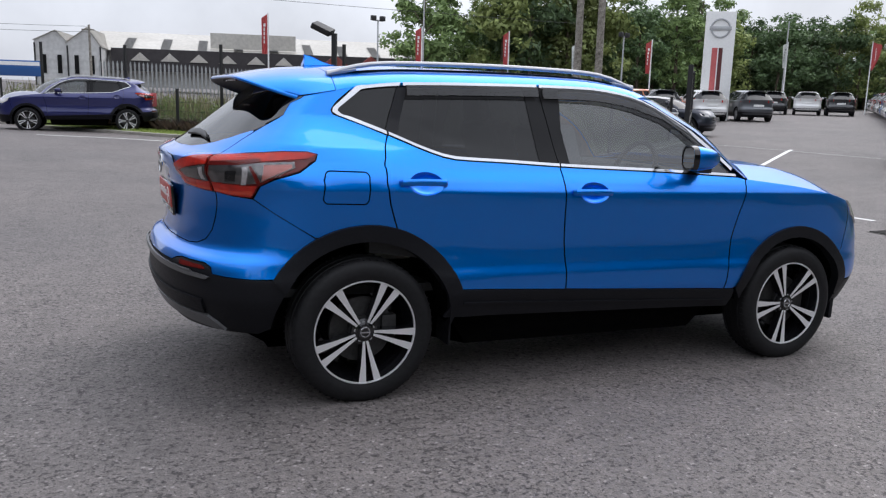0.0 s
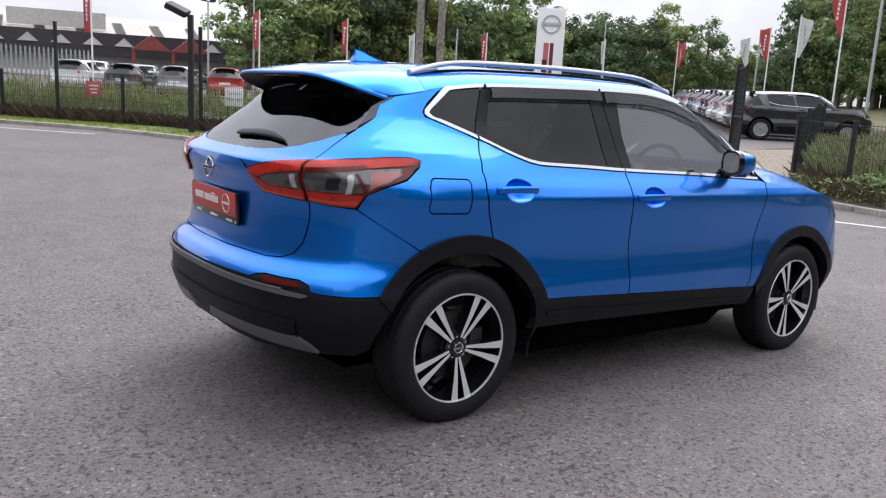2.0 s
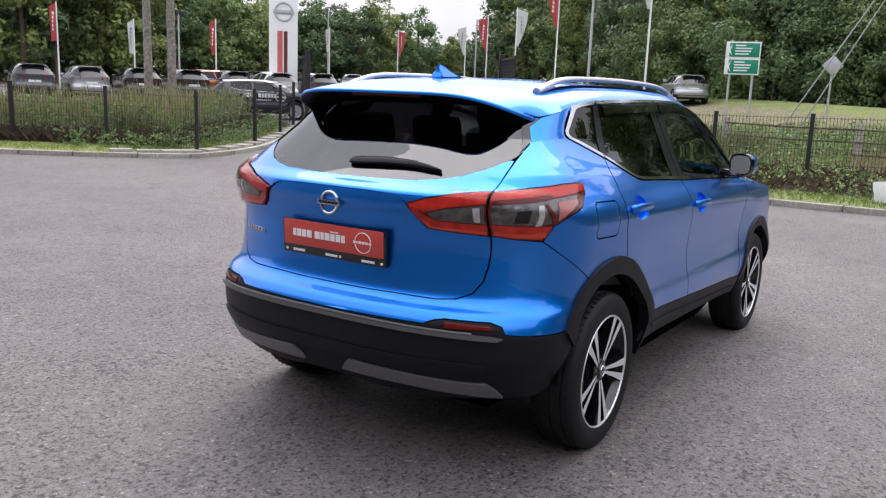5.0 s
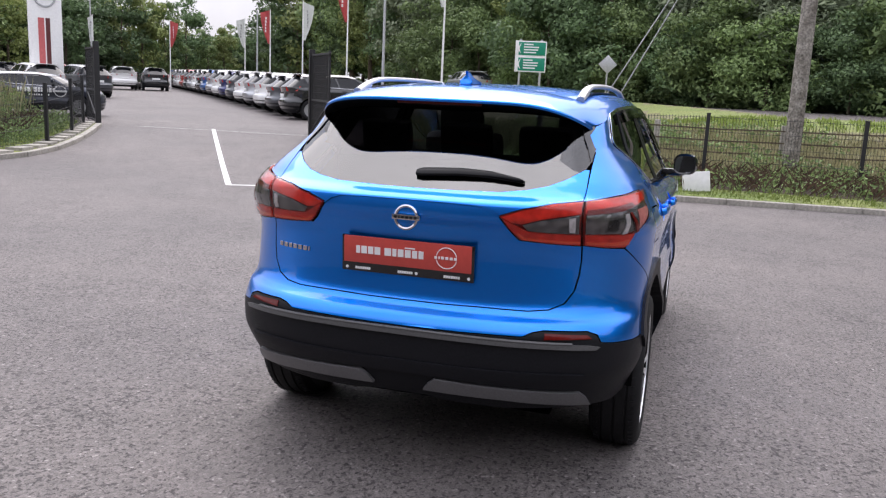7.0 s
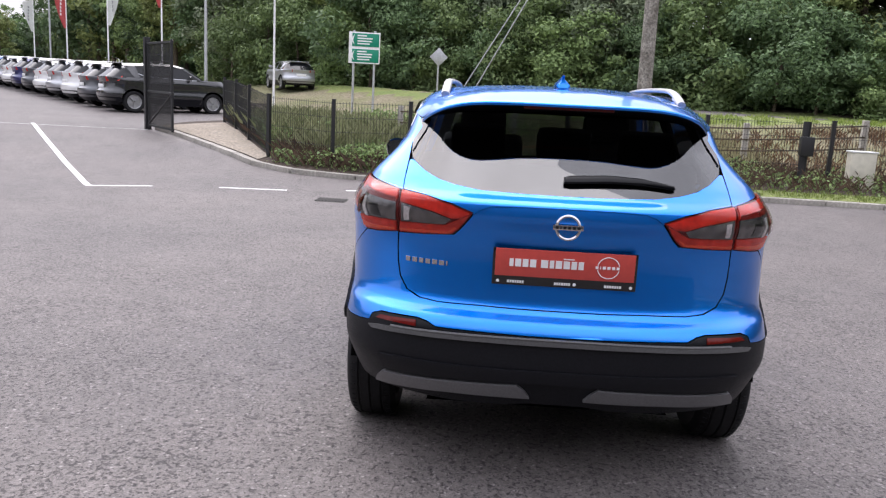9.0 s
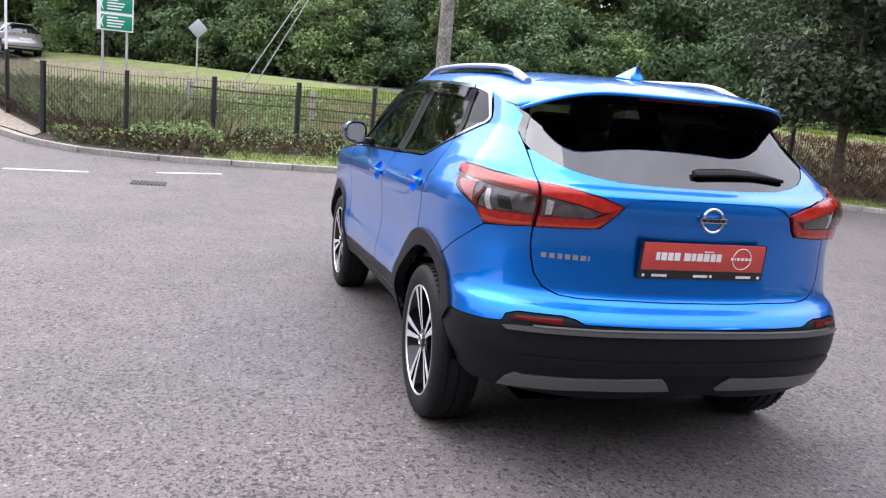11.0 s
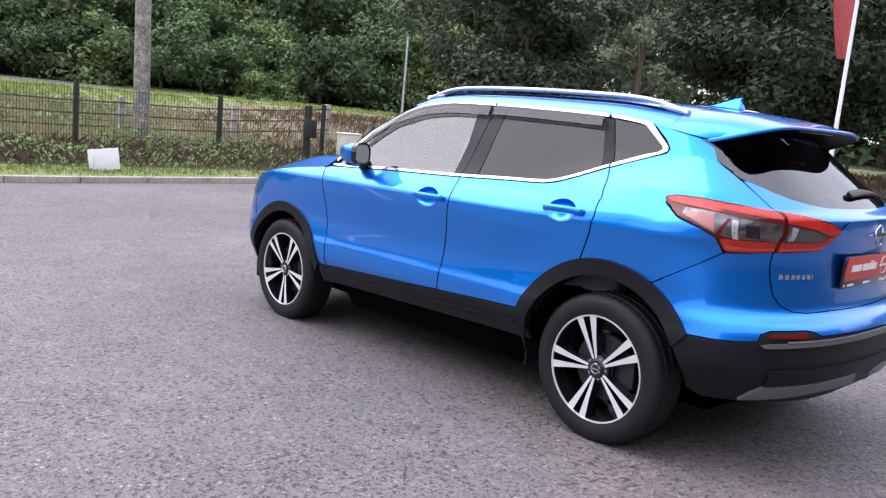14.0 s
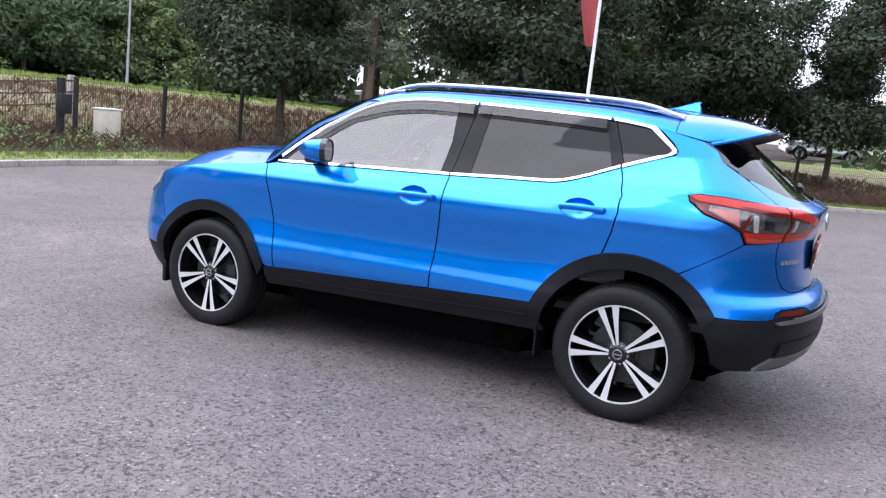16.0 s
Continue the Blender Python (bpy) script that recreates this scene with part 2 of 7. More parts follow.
LENS_COVER = glass_material("clear_lens_cover", (0.97, 0.96, 0.96), 0.02)
TINT_GLASS = glass_material("privacy_glass", (0.25, 0.25, 0.27), 0.12)
SIDE_TINT = glass_material("privacy_side_glass", (0.05, 0.05, 0.06), 0.042)
SMOKE = glass_material("smoked_visor", (0.34, 0.335, 0.335), 0.055, 0.04)
BLACK_METAL = material("black_powder_coat", (0.012, 0.012, 0.013), 0.5, noise_scale=40, spread=0.2)
GREY_METAL = material("galvanised_steel", (0.45, 0.46, 0.47), 0.5, 0.6, noise_scale=30, spread=0.15)
BARK = material("bark", (0.11, 0.085, 0.06), 0.95, noise_scale=14, spread=0.5, bump=0.02, bump_scale=20)
POLE_WOOD = material("weathered_pole_wood", (0.30, 0.28, 0.245), 0.9, noise_scale=26, spread=0.55, bump=0.008, bump_scale=30, second=(0.12, 0.105, 0.085), second_scale=5)
LEAF_DARK = leaf_material("dark_leaves", (0.066, 0.108, 0.05), (0.155, 0.235, 0.10))
LEAF_MID = leaf_material("green_leaves", (0.10, 0.152, 0.058), (0.23, 0.315, 0.115))
LEAF_GREY = leaf_material("grey_green_leaves", (0.13, 0.162, 0.10), (0.28, 0.33, 0.20))
GRASS_BLADE = leaf_material("grass_blades", (0.14, 0.20, 0.04), (0.28, 0.34, 0.09))
REED_BLADE = leaf_material("pale_green_blades", (0.12, 0.135, 0.06), (0.33, 0.34, 0.19))
LEAF_YELLOW = leaf_material("yellow_green_leaves", (0.13, 0.165, 0.052), (0.29, 0.34, 0.115))
LEAF_DEEP = leaf_material("very_dark_leaves", (0.024, 0.034, 0.019), (0.06, 0.082, 0.042))
DRY_BLADE = leaf_material("dry_grass_blades", (0.17, 0.165, 0.085), (0.38, 0.35, 0.21))

# ---- mesh helpers ----


def obj(name, bm, mat, parent=None, label="", smooth=False):
    """Links a bmesh as one mesh object; a part when it has a parent."""
    me = bpy.data.meshes.new(name)
    bm.to_mesh(me)
    bm.free()
    for m in (mat if isinstance(mat, (list, tuple)) else [mat]):
        me.materials.append(m)
    if smooth:
        for p in me.polygons:
            p.use_smooth = True
        me.set_sharp_from_angle(angle=radians(35))
    ob = new(name, me)
    if parent:
        ob.parent = parent
    if label:
        tagged(ob, label)
    return ob


def part(name, bm, mat, parent, label="", smooth=True):
    return obj(name, bm, mat, parent, label, smooth)


def pieces(name, bm, mat, parent, label=""):
    """Each separate piece of a bmesh as a part of its own."""
    left = set(bm.verts)
    while left:
        todo, island = [left.pop()], []
        while todo:
            v = todo.pop()
            island.append(v)
            for e in v.link_edges:
                w = e.other_vert(v)
                if w in left:
                    left.remove(w)
                    todo.append(w)
        one = bmesh.new()
        twin = {v: one.verts.new(v.co) for v in island}
        for f in {f for v in island for f in v.link_faces}:
            one.faces.new([twin[v] for v in f.verts])
        part(name, one, mat, parent, label, smooth=False)
    bm.free()


def thing(name, m, label, category, group="", kind=""):
    e = new(name)
    e.matrix_world = m
    return tagged(e, label, category, group, kind)


def box(bm, size, at=(0, 0, 0), bevel=0.0, m=None, mat=0):
    r = bmesh.ops.create_cube(bm, size=1.0)
    mm = (m or Matrix.Identity(4)) @ Matrix.Translation(at) @ Matrix.Diagonal((*size, 1))
    bmesh.ops.transform(bm, matrix=mm, verts=r["verts"])
    faces = {f for v in r["verts"] for f in v.link_faces}
    for f in faces:
        f.material_index = mat
    if bevel:
        edges = {e for v in r["verts"] for e in v.link_edges}
        out = bmesh.ops.bevel(bm, geom=list(edges), offset=bevel, segments=2, affect="EDGES", profile=0.6)
        for f in out["faces"]:
            f.material_index = mat
    return bm


def tube(bm, a, b, r0, r1=None, n=10, caps=True, mat=0):
    a, b = Vector(a), Vector(b)
    r1 = r0 if r1 is None else r1
    m = Matrix.Translation((a + b) / 2) @ (b - a).to_track_quat("Z", "Y").to_matrix().to_4x4()
    r = bmesh.ops.create_cone(bm, cap_ends=caps, segments=n, radius1=r0, radius2=r1, depth=(b - a).length, matrix=m)
    for f in {f for v in r["verts"] for f in v.link_faces}:
        f.material_index = mat
    return bm


def sweep(bm, pts, rx, ry=None, n=8, up=(0, 0, 1)):
    """A rounded bar along a line of points."""
    ry = ry or rx
    pts = [Vector(p) for p in pts]
    rings = []
    for i, p in enumerate(pts):
        d = (pts[min(i + 1, len(pts) - 1)] - pts[max(i - 1, 0)]).normalized()
        s = d.cross(Vector(up)).normalized()
        w = s.cross(d)
        rings.append([bm.verts.new(p + s * rx * math.cos(2 * math.pi * k / n) + w * ry * math.sin(2 * math.pi * k / n)) for k in range(n)])
    for a, b in zip(rings, rings[1:]):
        for k in range(n):
            bm.faces.new((a[k], a[(k + 1) % n], b[(k + 1) % n], b[k]))
    bm.faces.new(rings[0][::-1])
    bm.faces.new(rings[-1])
    return bm


def lathe(bm, prof, n=40, axis="Y", mat=0):
    """Turns (radius, along) pairs round an axis."""
    rings = []
    for r, h in prof:
        ring = []
        for k in range(n):
            a = 2 * math.pi * k / n
            ring.append(bm.verts.new((r * math.cos(a), h, r * math.sin(a)) if axis == "Y" else (r * math.cos(a), r * math.sin(a), h)))
        rings.append(ring)
    for a, b in zip(rings, rings[1:]):
        for k in range(n):
            f = bm.faces.new((a[k], a[(k + 1) % n], b[(k + 1) % n], b[k]))
            f.material_index = mat
    return bm


def prism(bm, poly, depth, m=None, mat=0):
    """A flat outline in x, z with a thickness along y."""
    m = m or Matrix.Identity(4)
    a = [bm.verts.new(m @ Vector((x, -depth / 2, z))) for x, z in poly]
    b = [bm.verts.new(m @ Vector((x, depth / 2, z))) for x, z in poly]
    fs = [bm.faces.new(a), bm.faces.new(b[::-1])]
    for i in range(len(poly)):
        j = (i + 1) % len(poly)
        fs.append(bm.faces.new((a[j], a[i], b[i], b[j])))
    for f in fs:
        f.material_index = mat
    bmesh.ops.recalc_face_normals(bm, faces=fs)
    return bm


def smooth_table(tab, v):
    """Monotone cubic through (v, value) pairs."""
    n = len(tab)
    if v <= tab[0][0]:
        return tab[0][1]
    if v >= tab[-1][0]:
        return tab[-1][1]
    i = max(k for k in range(n - 1) if tab[k][0] <= v)

    def slope(k):
        return (tab[k + 1][1] - tab[k][1]) / (tab[k + 1][0] - tab[k][0])

    def tangent(k):
        if k == 0:
            return slope(0)
        if k == n - 1:
            return slope(n - 2)
        a, b = slope(k - 1), slope(k)
        return 0 if a * b <= 0 else 2 * a * b / (a + b)

    h = tab[i + 1][0] - tab[i][0]
    s = (v - tab[i][0]) / h
    return (1 + 2 * s) * (1 - s) ** 2 * tab[i][1] + s * (1 - s) ** 2 * h * tangent(i) + s * s * (3 - 2 * s) * tab[i + 1][1] + s * s * (s - 1) * h * tangent(i + 1)

# ---- ground ----
GROUND_X = [(-400, .5), (-60, .5), (-20, .35), (-6, .15), (-1.323, .033), (1.323, -.036), (4, -.09), (7.2, -.12), (9.3, -.05), (14.5, .24), (20, .36), (27, .46), (40, .70), (60, .9), (400, 2.0)]
GROUND_Y = [(-400, 0.2), (-10, 0.0), (10, 0.0), (14, .08), (17.5, .12), (20, .06), (24, .0), (32, .25), (55, .9), (400, 2.0)]


def ground(x, y):
    fade = 1 - min(1, max(0, (x - 6) / 14))
    return float(np.interp(x, [a for a, b in GROUND_X], [b for a, b in GROUND_X])) + fade * float(np.interp(y, [a for a, b in GROUND_Y], [b for a, b in GROUND_Y])) - .0047 * y * math.exp(-(x * x + y * y) / 60)


def spaced(lo, hi, fine_lo, fine_hi, fine, coarse):
    return sorted(set([round(fine_lo + i * fine, 3) for i in range(int((fine_hi - fine_lo) / fine) + 1)] + [round(fine_lo - coarse * (1.35 ** k - 1), 2) for k in range(1, 40) if fine_lo - coarse * (1.35 ** k - 1) > lo] + [round(fine_hi + coarse * (1.35 ** k - 1), 2) for k in range(1, 40) if fine_hi + coarse * (1.35 ** k - 1) < hi] + [lo, hi]))


gx, gy = spaced(-900, 900, -10, 60, 1.0, 8), spaced(-900, 900, -26, 60, 1.0, 8)
bm = bmesh.new()
gv = [[bm.verts.new((x, y, ground(x, y))) for y in gy] for x in gx]
for i in range(len(gx) - 1):
    for j in range(len(gy) - 1):
        bm.faces.new((gv[i][j], gv[i + 1][j], gv[i + 1][j + 1], gv[i][j + 1]))
tagged(obj("ground", bm, ASPHALT, smooth=True), "worn grey asphalt yard and entrance road", "ground", kind="structure")


def catmull(pts, step=.5):
    """Evenly spaced points on a smooth line through pts."""
    P = [Vector(p) for p in pts]
    P = [P[0] * 2 - P[1]] + P + [P[-1] * 2 - P[-2]]
    out = []
    for i in range(1, len(P) - 2):
        n = max(1, int((P[i + 1] - P[i]).length / step))
        for k in range(n):
            t = k / n
            a, b, c, d = P[i - 1], P[i], P[i + 1], P[i + 2]
            out.append(.5 * ((2 * b) + (c - a) * t + (2 * a - 5 * b + 4 * c - d) * t * t + (3 * b - a - 3 * c + d) * t ** 3))
    out.append(P[-2])
    return out


# kerb lines, seen from the yard with the soil to their right
KERB_ROAD = [(-16, -25), (-8, -22), (-1.6, -18.6), (3, -16.4), (6.1, -14.0), (8.2, -10.8), (9.2, -7.5), (9.4, -5), (9.3, -3), (9.15, 0), (9.2, 2), (9.35, 3.3), (9.9, 4.5), (10.8, 5.2), (12.2, 6.3), (13.8, 7.6), (15.2, 8.8)]
LOT_EDGE = [(17, 8.9), (20, 8.0), (24, 9.4), (32, 15.6), (60, 38), (90, 60)]
KERB_ISLAND = [(13.6, 14.6), (11.6, 13.3), (10.15, 12.5), (9.2, 12.05), (8.05, 11.73), (7.3, 11.65), (6.4, 11.95), (5.0, 12.9), (3.6, 14.3), (2.5, 16.1), (1.2, 17.8), (-.3, 19.8), (-2, 22.2), (-6, 27)]


def kerb(line):
    pts = catmull([(x, y, 0) for x, y in line], .45)
    n = 0
    acc = []
    total = 0
    for a, b in zip(pts, pts[1:]):
        acc.append((a, b))
    root = tagged(new("kerb"), "pale concrete kerb stones along the asphalt edge", "kerb", kind="structure")
    for i in range(0, len(acc) - 1, 2):
        a, b = acc[i][0], acc[i + 1][1]
        d = b - a
        za, zb = ground(a.x, a.y), ground(b.x, b.y)
        bm = bmesh.new()
        L = d.length - .012
        box(bm, (L, .15, .30), (0, 0, 0), .012)
        ob = part("kerb_stone", bm, CONCRETE, root, smooth=False)
        ob.matrix_basis = Matrix.Translation(((a.x + b.x) / 2, (a.y + b.y) / 2, (za + zb) / 2 - .06)) @ Matrix.Rotation(math.atan2(d.y, d.x), 4, "Z") @ Matrix.Rotation(-math.atan2(zb - za, d.length), 4, "Y")
    return pts


kerb_road, kerb_island = kerb(KERB_ROAD), kerb(KERB_ISLAND)


def side_of(pts):
    """Unit vectors to the right of a line of points."""
    out = []
    for i in range(len(pts)):
        d = (pts[min(i + 1, len(pts) - 1)] - pts[max(i - 1, 0)]).normalized()
        out.append(Vector((d.y, -d.x, 0)))
    return out


def verge(name, pts, profile, mats, label, wobble=.05):
    """A strip of soil to the right of a kerb: (distance, rise, material) steps."""
    bm = bmesh.new()
    sides = side_of(pts)
    rows = []
    for p, s in zip(pts, sides):
        row = []
        for d, h, _ in profile:
            q = p + s * d
            z = ground(q.x, q.y) + h + wobble * noise.noise(Vector((q.x * .8, q.y * .8, 3))) * min(1, d)
            row.append(bm.verts.new((q.x, q.y, z)))
        rows.append(row)
    for a, b in zip(rows, rows[1:]):
        for k in range(len(profile) - 1):
            bm.faces.new((a[k + 1], b[k + 1], b[k], a[k])).material_index = profile[k][2]
    return tagged(obj(name, bm, mats, smooth=True), label, "verge", kind="structure")


# the land beyond the road kerb: a height field by the distance from the kerb
EDGE = np.array([(p.x, p.y) for p in kerb_road] + [(p.x, p.y) for p in catmull([(x, y, 0) for x, y in KERB_ROAD[-1:] + LOT_EDGE], .8)[1:]])


def edge_distance(x, y):
    """Metres to the right of the kerb line; negative on the asphalt."""
    a, d = EDGE[:-1], EDGE[1:] - EDGE[:-1]
    q = np.array((x, y)) - a
    t = np.clip((q * d).sum(1) / (d * d).sum(1), 0, 1)
    r = q - d * t[:, None]
    n = (r * r).sum(1)
    i = int(n.argmin())
    s = d[i][0] * q[i][1] - d[i][1] * q[i][0]
    return math.copysign(math.sqrt(n[i]), -s)


BANK = [(.06, .09), (.5, .11), (1.0, .13), (2.2, .12), (3, .15), (5, .20), (7, .42), (8, .60), (9.5, .84), (10.6, .93), (11.2, .92), (12.6, .78), (21, .78), (24, .95), (60, 2.0)]


def land(x, y, d=None):
    d = edge_distance(x, y) if d is None else d
    lift = float(np.interp(d, [a for a, b in BANK], [b for a, b in BANK]))
    bump = .07 * noise.noise(Vector((x * .7, y * .7, 3))) * min(1, max(0, (d - .8) / 2)) * (1 if d < 9 else .3)
    steep = .45 * min(1, max(0, (-y - 5.5) / 3)) * max(0, min(1, (d - 2.2) / 2.5)) * max(0, min(1, (11 - d) / 5))
    return ground(x, y) + lift + bump + steep


lx = [9 + .5 * i for i in range(34)] + [26 + 1.5 * i for i in range(40)]
ly = [-80 + 2.5 * i for i in range(20)] + [-30 + .5 * i for i in range(80)] + [10 + 1.5 * i for i in range(40)]
lx = [-30 + 2 * i for i in range(15)] + [.5 * i for i in range(18)] + lx
bm = bmesh.new()
lv = {}
for i, x in enumerate(lx):
    for j, y in enumerate(ly):
        d = edge_distance(x, y)
        if d > -1.2:
            px, py, dd = x, y, d
            if d < .5:
                # draw the rim of the field in to the back of the kerb
                g = np.array((edge_distance(x + .05, y) - d, edge_distance(x, y + .05) - d))
                g = g / max(1e-6, math.hypot(*g))
                px, py, dd = x + g[0] * (.06 - d), y + g[1] * (.06 - d), .06
            lv[i, j] = (bm.verts.new((px, py, land(px, py, dd))), dd, px, py)
for i in range(len(lx) - 1):
    for j in range(len(ly) - 1):
        q = [lv.get(k) for k in ((i, j), (i + 1, j), (i + 1, j + 1), (i, j + 1))]
        if all(q):
            if sum(1 for v in q if v[1] <= .061) == 4:
                continue
            f = bm.faces.new([v[0] for v in q])
            d = sum(v[1] for v in q) / 4
            y = sum(v[3] for v in q) / 4
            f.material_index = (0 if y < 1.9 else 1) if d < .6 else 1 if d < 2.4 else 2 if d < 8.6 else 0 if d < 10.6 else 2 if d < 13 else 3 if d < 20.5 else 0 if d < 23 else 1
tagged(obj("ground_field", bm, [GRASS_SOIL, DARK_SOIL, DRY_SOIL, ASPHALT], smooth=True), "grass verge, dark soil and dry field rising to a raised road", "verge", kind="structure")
isl = [(.07, .09, 0), (.6, .11, 0), (1.3, .13, 0), (1.6, .10, 1), (4.0, .15, 1), (5.0, .06, 0), (5.6, -.05, 0)]
verge("ground_island", kerb_island, isl, [GRASS_SOIL, DARK_SOIL], "grass strip with a hedge bed behind a kerb")


def road_line(name, a, b, width=.1):
    bm = bmesh.new()
    a, b = Vector((*a, 0)), Vector((*b, 0))
    d = (b - a).normalized()
    s = Vector((d.y, -d.x, 0)) * width / 2
    n = max(1, int((b - a).length / .5))
    row = []
    for k in range(n + 1):
        p = a.lerp(b, k / n)
        row.append([bm.verts.new((*(p + q).xy, ground(p.x, p.y) + .006)) for q in (s, -s)])
    for u, v in zip(row, row[1:]):
        bm.faces.new((u[0], u[1], v[1], v[0]))
    bm.normal_update()
    for f in bm.faces:
        if f.normal.z < 0:
            f.normal_flip()
    return tagged(obj(name, bm, LINE_WHITE), "worn white painted road line", "road line", kind="structure")


road_line("road_marking", (6.93, 6.42), (14.9, 11.88), .10)
road_line("road_marking", (6.93, 6.42), (7.32, 5.58), .1)
road_line("road_marking", (7.54, 4.6), (7.66, 3.54), .1)
road_line("road_marking", (7.95, 2.65), (8.2, 1.72), .1)
road_line("road_marking", (14.2, 13.9), (15.0, 8.95), .05)
road_line("road_marking", (1.3, 16.0), (-3.4, 18.6), .09)
# gully grating in the asphalt
bm = bmesh.new()
box(bm, (.40, .46, .03), (0, 0, -.012), .006)
for k in range(9):
    box(bm, (.34, .018, .012), (0, -.2 + .05 * k, .008))
grate = tagged(obj("gully_grating", bm, material("cast_iron", (0.05, 0.047, 0.045), 0.7, 0.5, noise_scale=40, spread=0.3)), "cast iron gully grating set in asphalt", "drain cover")
grate.matrix_world = pose(6.93, 2.68, ground(6.93, 2.68) + .004)

from mathutils.geometry import tessellate_polygon

# ---- the car's outer surface: plan outlines at each height ----
WIDTH = [(.15, .80), (.30, .832), (.42, .872), (.52, .8985), (.575, .897), (.64, .884), (.74, .8755), (.85, .884), (.94, .8925), (.985, .8915), (1.03, .874), (1.10, .828), (1.20, .775), (1.35, .712), (1.50, .648), (1.60, .60)]
REAR = [(.20, -1.95), (.30, -2.08), (.38, -2.14), (.50, -2.185), (.62, -2.19), (.665, -2.172), (.705, -2.122), (.74, -2.108), (.82, -2.100), (.92, -2.096), (1.0, -2.110), (1.06, -2.135), (1.10, -2.13), (1.14, -2.06), (1.20, -1.975), (1.30, -1.85), (1.40, -1.725), (1.50, -1.60), (1.60, -1.48)]
REAR_DEPTH = [(.2, .54), (.6, .55), (.95, .63), (1.05, .59), (1.2, .42), (1.3, .345), (1.4, .285), (1.6, .25)]
FRONT = [(.18, 2.02), (.35, 2.17), (.5, 2.2), (.7, 2.19), (.82, 2.15), (.90, 2.10), (.96, 2.05), (1.06, 1.95), (1.6, 1.90)]
FRONT_DEPTH = .62
ROUND = 2.5


def half_width(x, z):
    w = smooth_table(WIDTH, z)
    w += .040 * math.exp(-((x + 1.40) / .40) ** 2) * math.exp(-((z - 1.10) / .10) ** 2)
    w -= .020 * max(0, x - .9) ** 2
    w -= .066 * max(0, -x - .6) ** 2 * min(1, max(0, (z - 1.18) / .14))
    # the flanks draw in towards the tail and swell round the wheels
    w -= .034 * max(0, -x - .75) ** 2 * min(1, max(0, (1.22 - z) / .10))
    for cx, swell in ((-1.323, .014), (1.323, .013)):
        w += swell * math.exp(-((math.hypot(x - cx, z - .335) - .47) / .13) ** 2)
    return w


def plan_ends(z):
    xr, xf = smooth_table(REAR, z), smooth_table(FRONT, z)
    return xr, xr + smooth_table(REAR_DEPTH, z), xf - FRONT_DEPTH, xf


def skin(u, z):
    """A point of the skin: u runs from the rear middle (0) by the corner (1) along the side to the front corner (2) and middle (3); -u is the other side."""
    if u < 0:
        x, y, h = skin(-u, z)
        return Vector((x, -y, h))
    if u > 3:
        x, y, h = skin(6 - u, z)
        return Vector((x, -y, h))
    xr, x1, x2, xf = plan_ends(z)
    if u <= 1:
        a, w = u * math.pi / 2, half_width(x1, z)
        return Vector((x1 - (x1 - xr) * max(0, math.cos(a)) ** (2 / ROUND), w * math.sin(a) ** (2 / ROUND), z))
    if u <= 2:
        x = x1 + (x2 - x1) * (u - 1)
        return Vector((x, half_width(x, z), z))
    a, w = max(0, 3 - u) * math.pi / 2, half_width(x2, z)
    return Vector((x2 + (xf - x2) * max(0, math.cos(a)) ** (2 / ROUND), w * math.sin(a) ** (2 / ROUND), z))


def skin_normal(u, z):
    e = 2e-3
    du, dz = skin(u + e, z) - skin(u - e, z), skin(u, z + e) - skin(u, z - e)
    return dz.cross(du).normalized()


def sd(x, z):
    """A place on the side, by x and height."""
    return "side", x, z, 1


def rr(y, z):
    """A place on the rear, by y and height."""
    return "rear", abs(y) * (1 + .03 * min(1, max(0, (z - 1.13) / .08))), z, 1 if y >= 0 else -1


def uv(p):
    """The skin's (u, z) of a place."""
    if len(p) == 2:
        return p
    kind, a, z, sign = p
    xr, x1, x2, xf = plan_ends(z)
    if kind == "rear":
        u = math.asin(min(1, (a / half_width(x1, z)) ** (ROUND / 2))) * 2 / math.pi
    elif kind == "u":
        u = a
    elif a < x1:
        u = math.acos(min(1, max(0, (x1 - a) / (x1 - xr)) ** (ROUND / 2))) * 2 / math.pi
    elif a <= x2:
        u = 1 + (a - x1) / (x2 - x1)
    else:
        u = 3 - math.acos(min(1, ((a - x2) / (xf - x2)) ** (ROUND / 2))) * 2 / math.pi
    return (6 - u if sign == 2 else u * sign), z


def on_skin(p, off=0.0):
    u, z = uv(p)
    return skin(u, z) + (skin_normal(u, z) * off if off else Vector())


def flat_outline(pts, step=.03):
    """The outline in (u, z), with long straight stretches divided first."""
    pts = [("u", p[0], p[1], 1) if len(p) == 2 else p for p in pts]
    out = []
    for p, q in zip(pts, pts[1:] + pts[:1]):
        out.append(uv(p))
        if p[0] == q[0] and p[3] == q[3] and p[0] != "u":
            n = int(math.hypot(q[1] - p[1], q[2] - p[2]) / step)
            for k in range(1, n):
                t = k / n
                out.append(uv((p[0], p[1] + (q[1] - p[1]) * t, p[2] + (q[2] - p[2]) * t, p[3])))
    return out


def turned(pts, sign):
    return [("u", p[0], p[1], sign) if len(p) == 2 else (*p[:3], sign) for p in reversed(pts)]


def mirrored(pts):
    """The outline of a part across the middle, from its half given from middle to middle."""
    return pts + turned([p for p in pts if not (len(p) == 4 and p[0] == "rear" and p[1] < 1e-6)], -1)


def mirrored_front(pts):
    """The same across the front middle, where u is 3."""
    return pts + turned([p for p in pts if not (len(p) == 2 and abs(p[0] - 3) < 1e-6)], 2)


